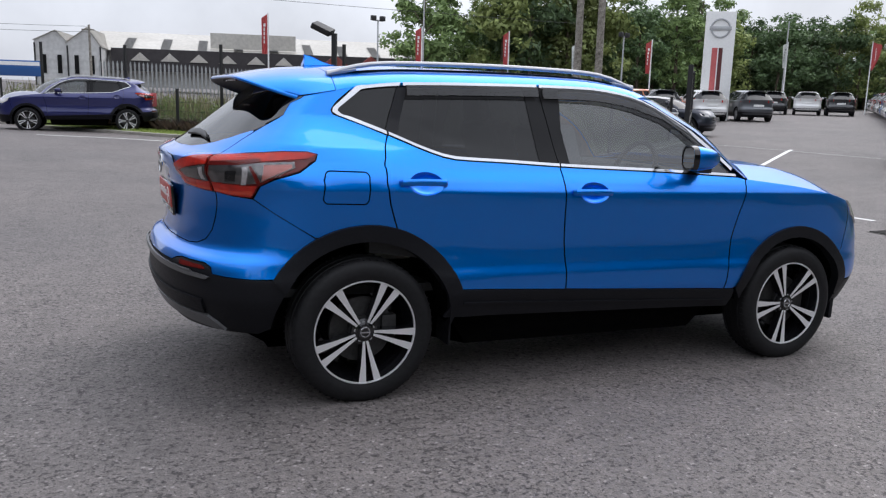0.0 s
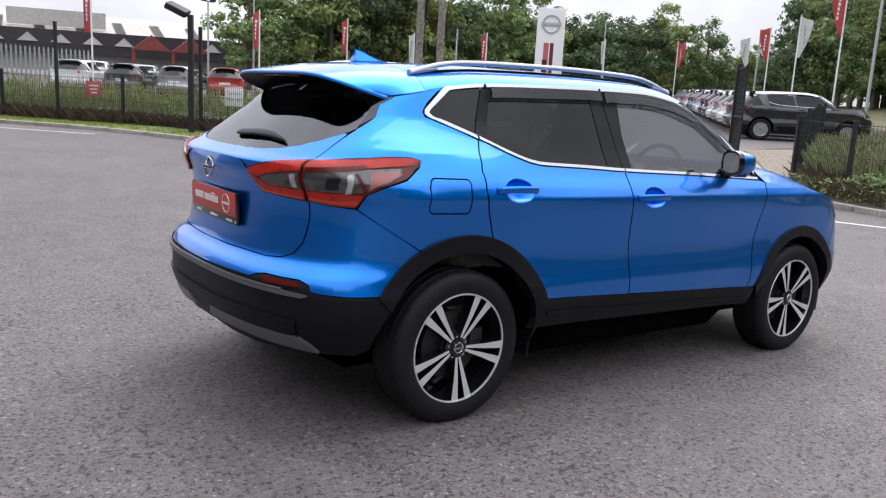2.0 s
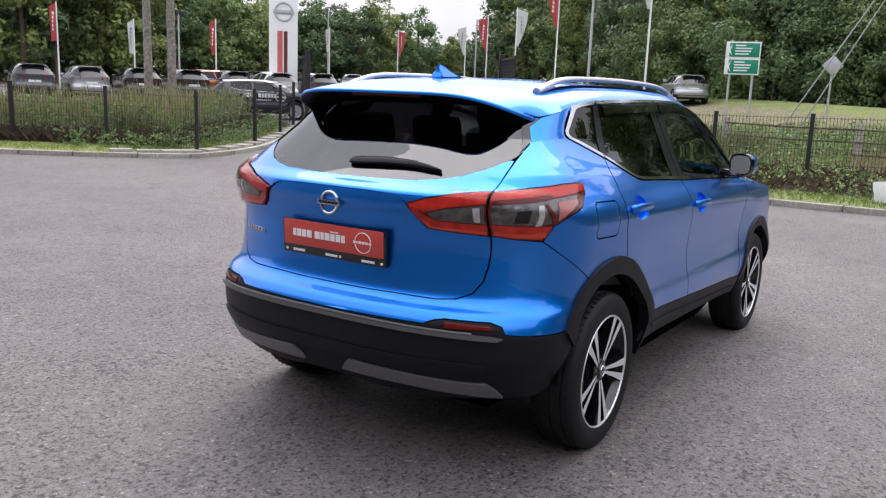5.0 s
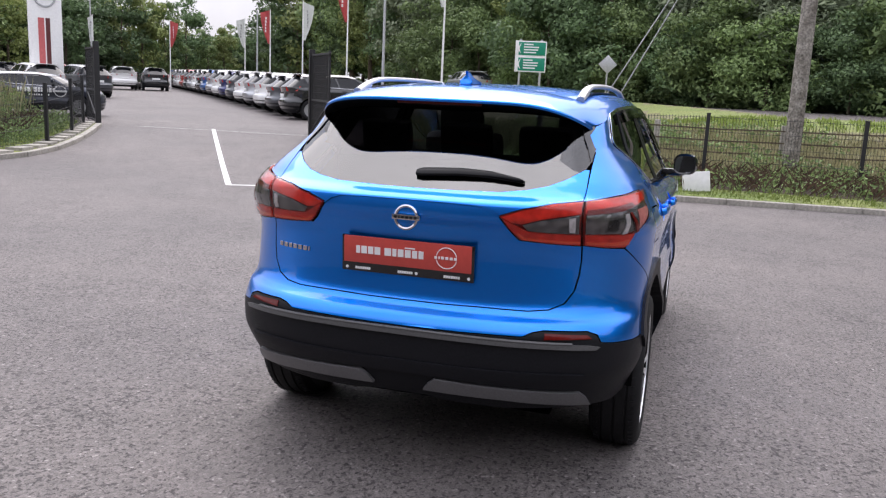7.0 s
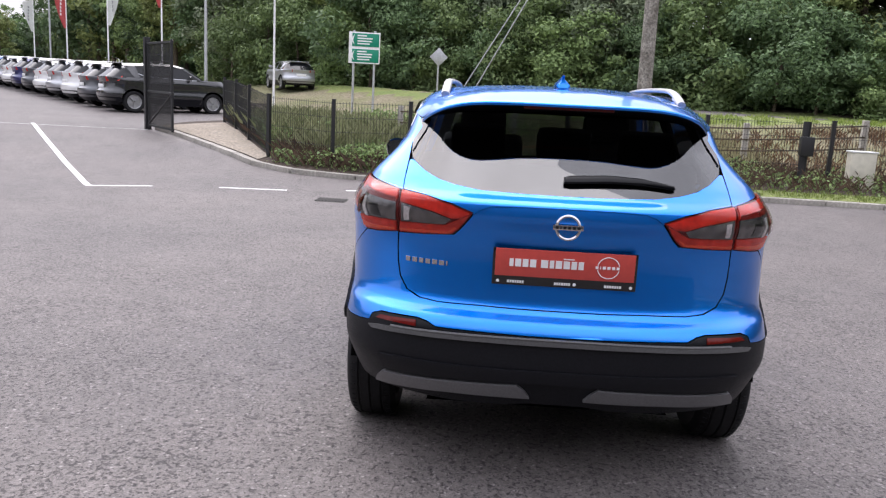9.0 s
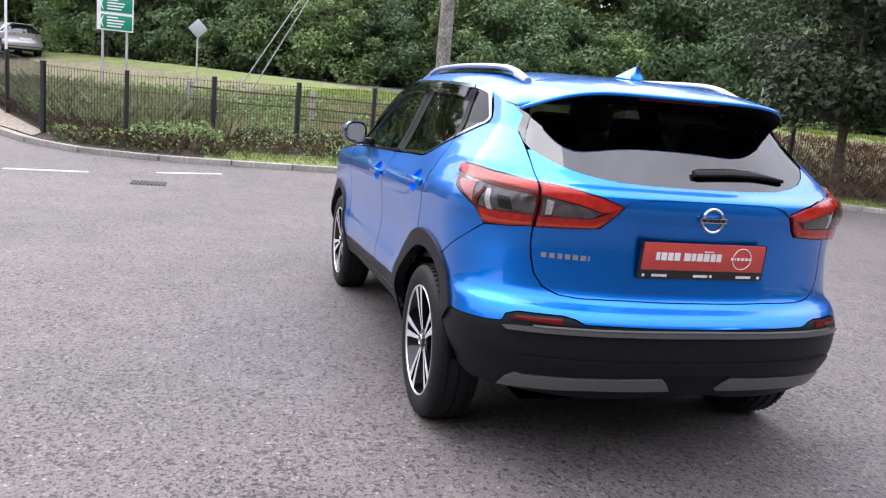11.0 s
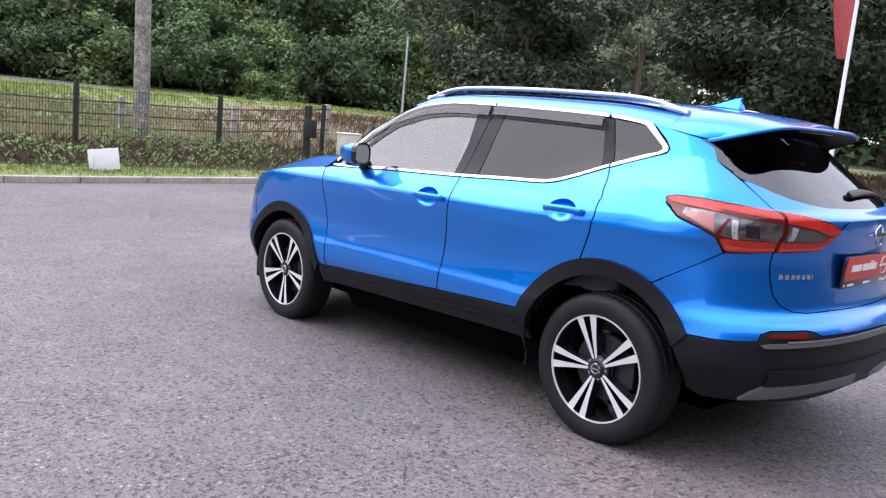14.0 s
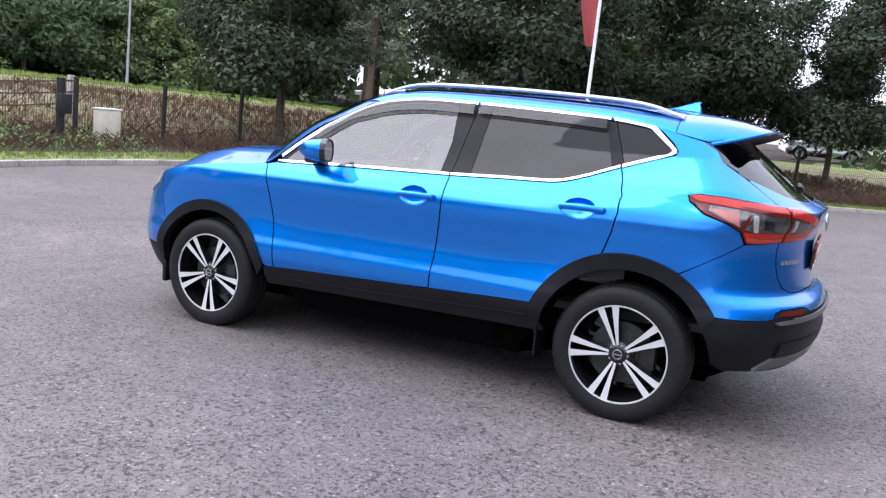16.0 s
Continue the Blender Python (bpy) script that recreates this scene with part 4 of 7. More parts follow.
        pan("chrome_strip", along(roof_edge, -1.10, -.37, 8) + along(roof_edge, -.37, -1.10, 8, -.015), CHROME, side=s, off=.005)
        front_top = along(roof_edge, -.355, .43, 10) + [sd(.52, 1.358), sd(.60, 1.312), sd(.75, 1.20), sd(.83, 1.125), sd(.815, 1.112), sd(.73, 1.193), sd(.58, 1.300), sd(.50, 1.345)]
        pan("chrome_strip", front_top + along(roof_edge, .41, -.355, 10, -.015), CHROME, side=s, off=.005)
        # wind deflectors over the door windows
        vis = along(roof_edge, -.35, .43, 10, -.020) + [sd(.54, 1.325), sd(.64, 1.235), sd(.60, 1.235), sd(.50, 1.305), sd(.40, 1.365)]
        pan("wind_deflector", vis + along(roof_edge, .30, -.35, 8, -.075), SMOKE, side=s, off=.022, rim=.012)
        pan("wind_deflector", along(roof_edge, -1.09, -.375, 8, -.020) + along(roof_edge, -.375, -1.09, 8, -.068), SMOKE, side=s, off=.022, rim=.012)
        # door handles with their cups
        for door, hx, hz in ((h1, -.135, .992), (h2, -1.065, 1.030)):
            p, nrm = on_skin(sd(hx, hz)), skin_normal(*uv(sd(hx, hz)))
            flip = Matrix.Diagonal((1, s, 1, 1))
            bm = bmesh.new()
            n = 28
            rings = [[bm.verts.new(flip @ on_skin(q)) for q in cup(hx, hz, n)]]
            for r, depth in ((.94, .006), (.80, .016), (.55, .024), (.25, .027)):
                rings.append([bm.verts.new(flip @ (on_skin(q) - nrm * depth)) for q in cup(hx, hz, n, r)])
            for a, b in zip(rings, rings[1:]):
                for k in range(n):
                    f = bm.faces.new((a[k], a[(k + 1) % n], b[(k + 1) % n], b[k]))
            bm.faces.new(rings[-1])
            bmesh.ops.recalc_face_normals(bm, faces=bm.faces[:])
            bm.normal_update()
            if sum((f.normal.dot(flip @ nrm) for f in bm.faces)) < 0:
                bmesh.ops.reverse_faces(bm, faces=bm.faces[:])
            part("handle_cup", bm, paint, door)
            bm = bmesh.new()
            fwd = Vector((1, 0, 0))
            pts = [(.108, .004), (.098, .018), (.05, .027), (-.03, .029), (-.085, .026), (-.112, .020), (-.120, .004)]
            sweep(bm, [flip @ (p + fwd * a + nrm * b) for a, b in pts], .009, .0165, 10, up=(0, 0, 1))
            part("door_handle", bm, paint, door)
        # mirror
        mir = new("door_mirror")
        mir.parent = car
        bm = bmesh.new()
        n = 20
        rings = []
        for k, (xx, ry, rz, yc) in enumerate(((.60, .02, .02, .955), (.585, .045, .042, .950), (.55, .064, .058, .952), (.49, .076, .068, .955), (.445, .080, .072, .957), (.440, .078, .071, .957))):
            rings.append([bm.verts.new((xx - .02 * math.cos(a), s * (yc + ry * math.copysign(abs(math.cos(a)) ** .75, math.cos(a))), 1.20 + rz * math.copysign(abs(math.sin(a)) ** .7, math.sin(a)))) for a in (2 * math.pi * i / n for i in range(n))])
        for a, b in zip(rings, rings[1:]):
            for i in range(n):
                bm.faces.new((a[i], a[(i + 1) % n], b[(i + 1) % n], b[i]))
        bm.faces.new(rings[0])
        bmesh.ops.recalc_face_normals(bm, faces=bm.faces[:])
        part("mirror_shell", bm, paint, mir)
        bm = bmesh.new()
        ring = [bm.verts.new((.409, s * (.957 + .069 * math.copysign(abs(math.cos(a)) ** .7, math.cos(a))), 1.20 + .059 * math.copysign(abs(math.sin(a)) ** .6, math.sin(a)))) for a in (2 * math.pi * i / n for i in range(n))]
        f = bm.faces.new(ring)
        f.normal_update()
        if f.normal.x > 0:
            f.normal_flip()
        part("mirror_glass", bm, MIRROR, mir, "silvered mirror glass", smooth=False)
        bm = bmesh.new()
        box(bm, (.09, .16, .05), (.54, s * .84, 1.135), .015)
        part("mirror_foot", bm, GLOSS_BLACK, mir)
        bm = bmesh.new()
        rim_o = [bm.verts.new((.404, s * (.957 + .080 * math.copysign(abs(math.cos(a)) ** .75, math.cos(a))), 1.20 + .073 * math.copysign(abs(math.sin(a)) ** .7, math.sin(a)))) for a in (2 * math.pi * i / n for i in range(n))]
        rim_i = [bm.verts.new((.412, s * (.957 + .067 * math.copysign(abs(math.cos(a)) ** .7, math.cos(a))), 1.20 + .057 * math.copysign(abs(math.sin(a)) ** .6, math.sin(a)))) for a in (2 * math.pi * i / n for i in range(n))]
        rim_b = [bm.verts.new((.440, s * (.957 + .082 * math.copysign(abs(math.cos(a)) ** .75, math.cos(a))), 1.20 + .075 * math.copysign(abs(math.sin(a)) ** .7, math.sin(a)))) for a in (2 * math.pi * i / n for i in range(n))]
        for a, b in ((rim_o, rim_i), (rim_b, rim_o)):
            for i in range(n):
                bm.faces.new((a[i], a[(i + 1) % n], b[(i + 1) % n], b[i]))
        bmesh.ops.recalc_face_normals(bm, faces=bm.faces[:])
        part("mirror_bezel", bm, GLOSS_BLACK, mir)
        # the head is turned towards the driver
        mir.matrix_basis = pose(.47, s * .93, 1.175) @ pose(0, 0, 0, 0, 0, 14 * s) @ Matrix.Diagonal((.9, .88, .90, 1)) @ pose(-.47, -s * .93, -1.19)
        # roof rail: a bar on three feet
        bm = bmesh.new()
        pts = []
        for k in range(25):
            x = -1.44 + 1.74 * k / 24
            q = roof_point(x, .82)
            e = min(1, min(k, 24 - k) / 3.5)
            lift = .006 + .028 * math.sin(e * math.pi / 2)
            pts.append((x, s * (q.y), q.z + lift))
        sweep(bm, pts, .019, .012, 10)
        rail = part("roof_rail", bm, RAIL_SILVER, car, "satin silver roof rail")
        for x0, x1 in ((-1.44, -1.30), (.17, .30)):
            bm = bmesh.new()
            a, b = roof_point(x0, .82), roof_point(x1, .82)
            sweep(bm, [(x0, s * a.y, a.z + .008), (x1, s * b.y, b.z + .016)], .018, .014, 8)
            part("rail_foot", bm, RAIL_SILVER, rail)
        bm = bmesh.new()
        sweep(bm, [(x, s * roof_point(x, .82).y, roof_point(x, .82).z + .004) for x in [-1.42 + 1.68 * k / 16 for k in range(17)]], .011, .004, 6)
        part("rail_gasket", bm, BLACK_PLASTIC, rail)
        # fog reflector and bumper corner
        pan("reflector", [rr(.545, .646), rr(.690, .640), rr(.708, .626), rr(.545, .624)], DEEP_RED, side=s, off=.004, label="dark red bumper reflector")
        skid = [rr(.706, .350), rr(.696, .385), rr(.672, .414), rr(.40, .430), rr(.150, .440), rr(.118, .412), rr(.100, .386), rr(.40, .378), rr(.60, .362)]
        pan("skid_trim", skid, SKID, side=s, off=.014, rim=.02)
        for x, turn in ((-1.323, 73 if s > 0 else 119), (1.323, 123 if s > 0 else 137)):
            wheel(car, x, s, turn)
        bm = bmesh.new()
        box(bm, (.012, .15, .11), (-.875, s * .76, .285), .004)
        part("mud_flap", bm, BLACK_PLASTIC, car)
        bm = bmesh.new()
        box(bm, (.03, .20, .13), (1.755, s * .72, .27), .006)
        part("air_deflector", bm, BLACK_PLASTIC, car)
        pan("headlamp", [sd(1.765, .945), sd(1.83, .925), sd(1.92, .905), sd(2.02, .875), sd(2.10, .84), sd(2.09, .79), sd(1.95, .788), sd(1.80, .86)], LAMP_CLEAR, side=s, off=.006)
    # tailgate
    low = [rr(0, .716), rr(.15, .716), rr(.303, .718), rr(.47, .715), rr(.54, .722), rr(.592, .745), rr(.622, .79), rr(.634, .85), rr(.638, .90), rr(.637, .960)]
    top = [rr(.53, .966), rr(.418, .975), rr(.394, .998), rr(.343, 1.066), rr(.43, 1.097), rr(.527, 1.118), rr(.628, 1.130), rr(.622, 1.165), rr(.606, 1.235), rr(.592, 1.236), rr(.54, 1.200), rr(.486, 1.174), rr(.42, 1.158), rr(.328, 1.146), rr(.16, 1.142), rr(0, 1.141)]
    tail = pan("tailgate", mirrored(low + top), paint)
    pan("tailgate_crease", mirrored([rr(0, 1.100), rr(.16, 1.099), rr(.28, 1.094), rr(.318, 1.082), rr(.346, 1.062), rr(.351, 1.064), rr(.322, 1.086), rr(.282, 1.098), rr(.16, 1.1035), rr(0, 1.1045)][::-1]), paint, parent=tail, off=.006, rim=.008)
    pan("rear_glass", mirrored([rr(0, 1.143), rr(.16, 1.144), rr(.328, 1.148), rr(.42, 1.160), rr(.486, 1.176), rr(.54, 1.202), rr(.594, 1.240), rr(.608, 1.27), rr(.606, 1.32), rr(.585, 1.39), rr(.55, 1.44), rr(0, 1.455)]), TINT_GLASS, rim=0, off=-.003)
    # bumper: painted upper part, black lower part
    blue = [rr(0, .712), rr(.15, .712), rr(.303, .714), rr(.47, .711), rr(.545, .718), rr(.597, .742), rr(.628, .79), rr(.640, .85), rr(.643, .90), rr(.643, .962), sd(-1.905, .951), sd(-1.832, .945), sd(-1.75, .889), sd(-1.655, .831), sd(-1.576, .782)]
    blue += arc(-1.323, .507, 119, 148, 8) + [sd(-1.85, .602), sd(-1.95, .606), rr(.742, .612), rr(.728, .640), rr(.690, .655), rr(.54, .658), rr(.50, .650), rr(.468, .634), rr(.30, .634), rr(.15, .633), rr(0, .632)]
    pan("rear_bumper", mirrored(blue), paint)
    black = [rr(0, .628), rr(.15, .629), rr(.30, .630), rr(.470, .630), rr(.505, .646), rr(.542, .653), rr(.690, .650), rr(.724, .637), rr(.740, .609), sd(-1.95, .602), sd(-1.85, .598), sd(-1.755, .598)]
    black += arc(-1.323, .43, 142, 176, 6) + [sd(-1.80, .335), sd(-1.90, .335), rr(.60, .332), rr(.40, .325), rr(.2, .335), rr(.1, .35), rr(0, .35)]
    pan("bumper_cladding", mirrored(black), BLACK_PLASTIC)
    # ledge and its edge: lighter grey stands in for the highlight on black plastic
    pan("bumper_ledge", mirrored([rr(0, .622), rr(.30, .620), rr(.55, .612), rr(.70, .603), rr(.735, .596), rr(.72, .585), rr(.55, .592), rr(.30, .598), rr(0, .600)]), LEDGE_SHEEN, off=.012, rim=.012)
    bm = bmesh.new()
    sweep(bm, [on_skin(rr(.64 * k / 20, .622 - .012 * abs(k / 20) ** 2), .010) for k in range(-20, 21)], .005, .006, 6)
    part("ledge_edge", bm, LEDGE_SHEEN, car, "thin grey highlight coloured onto the upper edge of the bumper ledge")
    pan("bumper_step", mirrored([rr(0, .500), rr(.6, .495), rr(.69, .49), rr(.67, .425), rr(.1, .45), rr(0, .45)]), BLACK_PLASTIC, off=.010, rim=.012)
    pan("front_bumper", mirrored_front([(3, .80), (2.85, .80), sd(2.08, .785), sd(1.95, .785), sd(1.80, .855), sd(1.77, .935), sd(1.745, .80), sd(1.705, .66)] + arc(1.323, .47, 40, 16, 5) + [(2.6, .48), (3, .5)]), paint)
    pan("front_cladding", mirrored_front([(3, .495), (2.6, .475), sd(1.785, .455)] + arc(1.323, .43, 12, -8, 3) + [sd(1.80, .28), (2.6, .24), (3, .24)]), BLACK_PLASTIC)
    pan("grille", mirrored_front([(3, .865), (2.8, .865), sd(2.05, .85), sd(2.09, .805), (3, .805)]), GLOSS_BLACK, off=-.01)
    # windscreen between its pillars, leaning back from the bonnet to the roof
    lean_line = [(1.06, .93), (1.12, .855), (1.20, .775), (1.318, .625), (1.40, .46), (1.471, .315), (1.505, .20)]

    def screen(a, v):
        z = 1.075 + .428 * a
        xa = smooth_table(lean_line, z)
        w = half_width(xa, z) - .004
        bow = 1 - abs(v) ** 2.6
        return Vector((xa + .34 * bow, v * w, z + .025 * bow * a))

    grid_patch("windscreen", lambda a, b: screen(a, (2 * b - 1) * .90), 12, 24, CLEAR_GLASS, car, flip=True)
    for s in (1, -1):
        grid_patch("windscreen_pillar", lambda a, b: screen(a, s * (.90 + .10 * b)), 12, 6, paint, car, flip=s > 0, rim=0)
        grid_patch("pillar_lining", lambda a, b: screen(a, s * (.89 + .10 * b)) - Vector((.03, s * .035, .02)), 12, 3, PALE_TRIM, car, flip=s < 0)
        pan("door_lining", along(belt, -.55, .84, 10, -.004)[::-1] + [sd(-.55, .62), sd(.84, .62)][::1], DARK_TRIM, side=s, off=-.07, rim=0)
        pan("door_lining", along(belt, -1.30, -.56, 10, -.004)[::-1] + [sd(-1.30, .70), sd(-.56, .62)], DARK_TRIM, side=s, off=-.07, rim=0)
        pan("pillar_lining", [sd(-1.25, belt(-1.25)), sd(-1.10, 1.47), sd(-1.45, 1.42), sd(-1.50, 1.30)], DARK_TRIM, side=s, off=-.05, rim=0)
    grid_patch("headlining", lambda a, b: roof_point(-1.40 + 1.75 * a, (2 * b - 1) * .95) - Vector((0, 0, .035)), 10, 10, PALE_TRIM, car)

    # roof, spoiler, bonnet
    def roof(a, b):
        v = 2 * b - 1
        v = math.copysign(1 - (1 - abs(v)) ** 1.9, v)
        xe = .62 - .36 * abs(v) ** 3
        return roof_point(-1.425 + (xe + 1.425) * a, v)

    grid_patch("roof", roof, 40, 36, paint, car, flip=False, rim=.012)

    corner = on_skin(sd(-1.588, 1.396), .005)

    def spoiler_tip(v):
        return Vector((-1.842 + (corner.x + 1.842) * abs(v) ** 7, v * corner.y, 1.486 + (corner.z - 1.486) * abs(v) ** 5.5))

    def spoiler_top(a, b):
        v = 2 * b - 1
        p = roof_point(-1.43, v)
        p.y = v * on_skin(sd(-1.43, 1.437), .005).y
        tip = spoiler_tip(v)
        if a > .8:
            # the edge rolls over
            an = (a - .8) / .2 * math.pi * .75
            return tip + Vector((-.009 * math.sin(an), 0, -.009 * (1 - math.cos(an))))
        q = p.lerp(tip, a / .8)
        if abs(v) > .999:
            q = on_skin(sd(q.x, q.z), .005)
            q.y = math.copysign(q.y, v)
            return q
        q.z += .012 * math.sin(math.pi * a / .8) * (1 - v ** 4)
        return q

    sp = grid_patch("spoiler", spoiler_top, 20, 48, paint, car)

    def spoiler_under(a, b):
        v = 2 * b - 1
        root = Vector((-1.62 + .03 * v * v, v * .605, 1.440 - .05 * v ** 6))
        q = (spoiler_tip(v) + Vector((-.006, 0, -.015))).lerp(root, a)
        q.z += .014 * math.sin(math.pi * a) * (1 - v ** 4)
        return q

    grid_patch("spoiler_underside", spoiler_under, 8, 48, BLACK_PLASTIC, sp, "black underside", flip=True)
    for s in (1, -1):
        pan("spoiler_blade", [sd(-1.578, 1.394), sd(-1.63, 1.366), rr(.609, 1.312), rr(.602, 1.268), rr(.582, 1.315), rr(.560, 1.355), rr(.545, 1.40), rr(.562, 1.425)], GLOSS_BLACK, side=s, off=.002, rim=.004)
    bm = bmesh.new()
    box(bm, (.012, .36, .016), (-1.80, 0, 1.468), .004)
    part("high_brake_lamp", bm, DEEP_RED, sp, "dark red high brake lamp")

    ridge = [(0, 1.135), (.3, 1.130), (.6, 1.086), (.85, .990), (1, .872)]

    def bonnet(a, b):
        v = 2 * b - 1
        xs = .93 + .835 * a
        edge = on_skin(sd(xs, smooth_table(WING_TOP, xs)))
        x = xs + (.30 + .05 * a) * (1 - v * v)
        bulge = .016 * math.exp(-((abs(v) - .62) / .16) ** 2) * (1 - a)
        z = edge.z + (smooth_table(ridge, a) - edge.z) * (1 - abs(v) ** 2.6) + bulge
        return Vector((x, v * (edge.y - .008), z))

    grid_patch("bonnet", bonnet, 26, 32, paint, car, rim=.02)
    if hero:
        # fuel flap, right side only
        pan("fuel_flap", flap(0), paint, side=-1)
    # fin aerial
    bm = bmesh.new()
    prof = [(-1.235, 0, .030), (-1.28, .010, .030), (-1.33, .030, .026), (-1.38, .055, .016), (-1.425, .066, .008), (-1.418, .045, .014), (-1.425, .015, .026), (-1.43, 0, .030)]
    ra = []
    for x, h, w in prof:
        z = smooth_table(ROOF_MID, x) + h
        ra.append((bm.verts.new((x, w * (1 if h < .02 else .55), z)), bm.verts.new((x, -w * (1 if h < .02 else .55), z))))
    bm.faces.new([a for a, b in ra])
    bm.faces.new([b for a, b in ra][::-1])
    for i in range(len(ra)):
        j = (i + 1) % len(ra)
        bm.faces.new((ra[i][0], ra[i][1], ra[j][1], ra[j][0]))
    bmesh.ops.recalc_face_normals(bm, faces=bm.faces[:])
    bmesh.ops.bevel(bm, geom=bm.edges[:], offset=.005, segments=2, affect="EDGES")
    part("fin_aerial", bm, paint, car)
    # badge: ring and bar
    bx, bz = skin(0, 1.035).x, 1.035
    lean = pose(bx - .010, 0, bz, 0, 3, 0)
    badge = new("badge")
    badge.parent = car
    bm = bmesh.new()
    lathe(bm, [(.036, .0), (.038, .006), (.043, .008), (.048, .005), (.049, .0)], 36)
    bmesh.ops.transform(bm, matrix=lean @ pose(0, 0, 0, 0, 0, 90), verts=bm.verts)
    part("badge_ring", bm, CHROME, badge)
    bm = bmesh.new()
    box(bm, (.012, .112, .020), (-.004, 0, 0), .003, m=lean)
    part("badge_bar", bm, CHROME, badge)
    bm = bmesh.new()
    bars(bm, .046, 0, (.011, .005, .011, .011, .011, .011), .010, .006, -.0105, lean)
    pieces("letter_bar", bm, GLOSS_BLACK, badge, "plain dark marks")
    if hero:
        # plate on its holder; the lettering stands as plain bars
        px = skin(0, .88).x
        tilt = pose(px - .012, 0, .882, 0, -4, 0)
        plate = new("number_plate")
        plate.parent = car
        bm = bmesh.new()
        box(bm, (.014, .535, .142), (0, 0, -.006), .004, m=tilt)
        part("plate_holder", bm, GLOSS_BLACK, plate)
        bm = bmesh.new()
        box(bm, (.006, .515, .104), (-.008, 0, .011), .0015, m=tilt)
        part("plate_sheet", bm, PLATE_RED, plate, "plain red plate")
        bm = bmesh.new()
        bars(bm, .205, .012, (.015, .022, .021, .023), .029, .006, -.0125, tilt)
        bars(bm, .088, .012, (.026, .016, .023, .023, .020, .019), .029, .006, -.0125, tilt)
        bars(bm, .006, .034, (.040,), .004, 0, -.0125, tilt)
        pieces("letter_bar", bm, WHITE_PAINT, plate, "plain white bars")
        bm = bmesh.new()
        for a0, a1 in ((12, 168), (192, 348)):
            pts = [tilt @ Vector((-.0125, -.16 + .040 * math.cos(radians(a0 + (a1 - a0) * k / 16)), .010 + .040 * math.sin(radians(a0 + (a1 - a0) * k / 16)))) for k in range(17)]
            sweep(bm, pts, .0018, n=5, up=(1, 0, 0))
        bars(bm, -.113, .010, (.010, .004, .011, .011, .011, .010), .010, .006, -.0125, tilt)
        part("plate_emblem", bm, WHITE_PAINT, plate, "plain white ring outline", smooth=False)
        bm = bmesh.new()
        for y, ws in ((.21, (.008, .007, .008, .006, .007, .007, .007)), (.035, (.007, .006, .007, .008, .007, .006, .007)), (-.15, (.008, .007, .007, .008, .007, .006, .008))):
            bars(bm, y, -.062, ws, .009, .002, -.0125 + .004, tilt)
        for y in (.245, -.04, -.248):
            tube(bm, tilt @ Vector((-.006, y, -.062)), tilt @ Vector((-.0085, y, -.062)), .006, n=10)
        pieces("letter_bar", bm, WHITE_PAINT, plate, "small plain white bars")
        # model lettering as plain bars
        bm = bmesh.new()
        y = .605
        for w in (.020, .021, .018, .020, .020, .021, .006):
            p = on_skin(rr(y - w / 2, .862))
            n = skin_normal(*uv(rr(y - w / 2, .862)))
            ang = math.degrees(math.atan2(-n.y, -n.x))
            box(bm, (.004, w, .019), (0, 0, 0), .001, m=pose(*(p + n * .002), 0, 0, ang))
            y -= w + .007
        pieces("letter_bar", bm, CHROME, tail, "plain chrome bars")
        # wiper
        bm = bmesh.new()
        q = [on_skin(rr(yy, zz), h) for yy, zz, h in ((.015, 1.190, .008), (-.01, 1.192, .010), (-.15, 1.199, .011), (-.27, 1.197, .009), (-.36, 1.186, .007), (-.395, 1.181, .006))]
        wiper = new("rear_wiper")
        wiper.parent = car
        rings = []
        for k, p in enumerate(q):
            wdt = (.015, .022, .021, .016, .010, .005)[k]
            rings.append((p, wdt))
        n = 10
        rs = []
        for p, wdt in rings:
            nn = Vector((-.62, 0, .78))
            tt = Vector((.78, 0, .62))
            rs.append([bm.verts.new(p + tt * wdt * math.cos(2 * math.pi * i / n) + nn * .010 * math.sin(2 * math.pi * i / n)) for i in range(n)])
        for a, b in zip(rs, rs[1:]):
            for i in range(n):
                bm.faces.new((a[i], a[(i + 1) % n], b[(i + 1) % n], b[i]))
        bm.faces.new(rs[0][::-1])
        bm.faces.new(rs[-1])
        bmesh.ops.recalc_face_normals(bm, faces=bm.faces[:])
        part("wiper_arm", bm, PILLAR_BLACK, wiper)
        bm = bmesh.new()
        sweep(bm, [on_skin(rr(yy, zz), .005) for yy, zz in ((.005, 1.186), (-.2, 1.194), (-.40, 1.180))], .005, n=6)
        part("wiper_blade", bm, RUBBER, wiper)
    # cabin
    bm = bmesh.new()
    box(bm, (2.9, 1.42, .04), (-.45, 0, .50))
    part("cabin_floor", bm, DARK_TRIM, car)
    bm = bmesh.new()
    box(bm, (.42, 1.44, .16), (.78, 0, 1.00), .06)
    box(bm, (.30, 1.40, .45), (.82, 0, .78), .04)
    part("dashboard", bm, DARK_TRIM, car)
    for y in (.36, -.36):
        seat = new("seat")
        seat.parent = car
        for nm, size, at, ang in (("cushion", (.52, .50, .16), (.24, y, .68), -6), ("backrest", (.15, .48, .66), (-.05, y, 1.0), -18), ("headrest", (.09, .27, .17), (-.21, y, 1.39), -12)):
            bm = bmesh.new()
            box(bm, size, (0, 0, 0), .05, m=pose(*at, 0, ang, 0))
            part(nm, bm, PALE_TRIM, seat)
    bench = new("rear_bench")
    bench.parent = car
    bm = bmesh.new()
    box(bm, (.5, 1.25, .16), (-.98, 0, .70), .05)
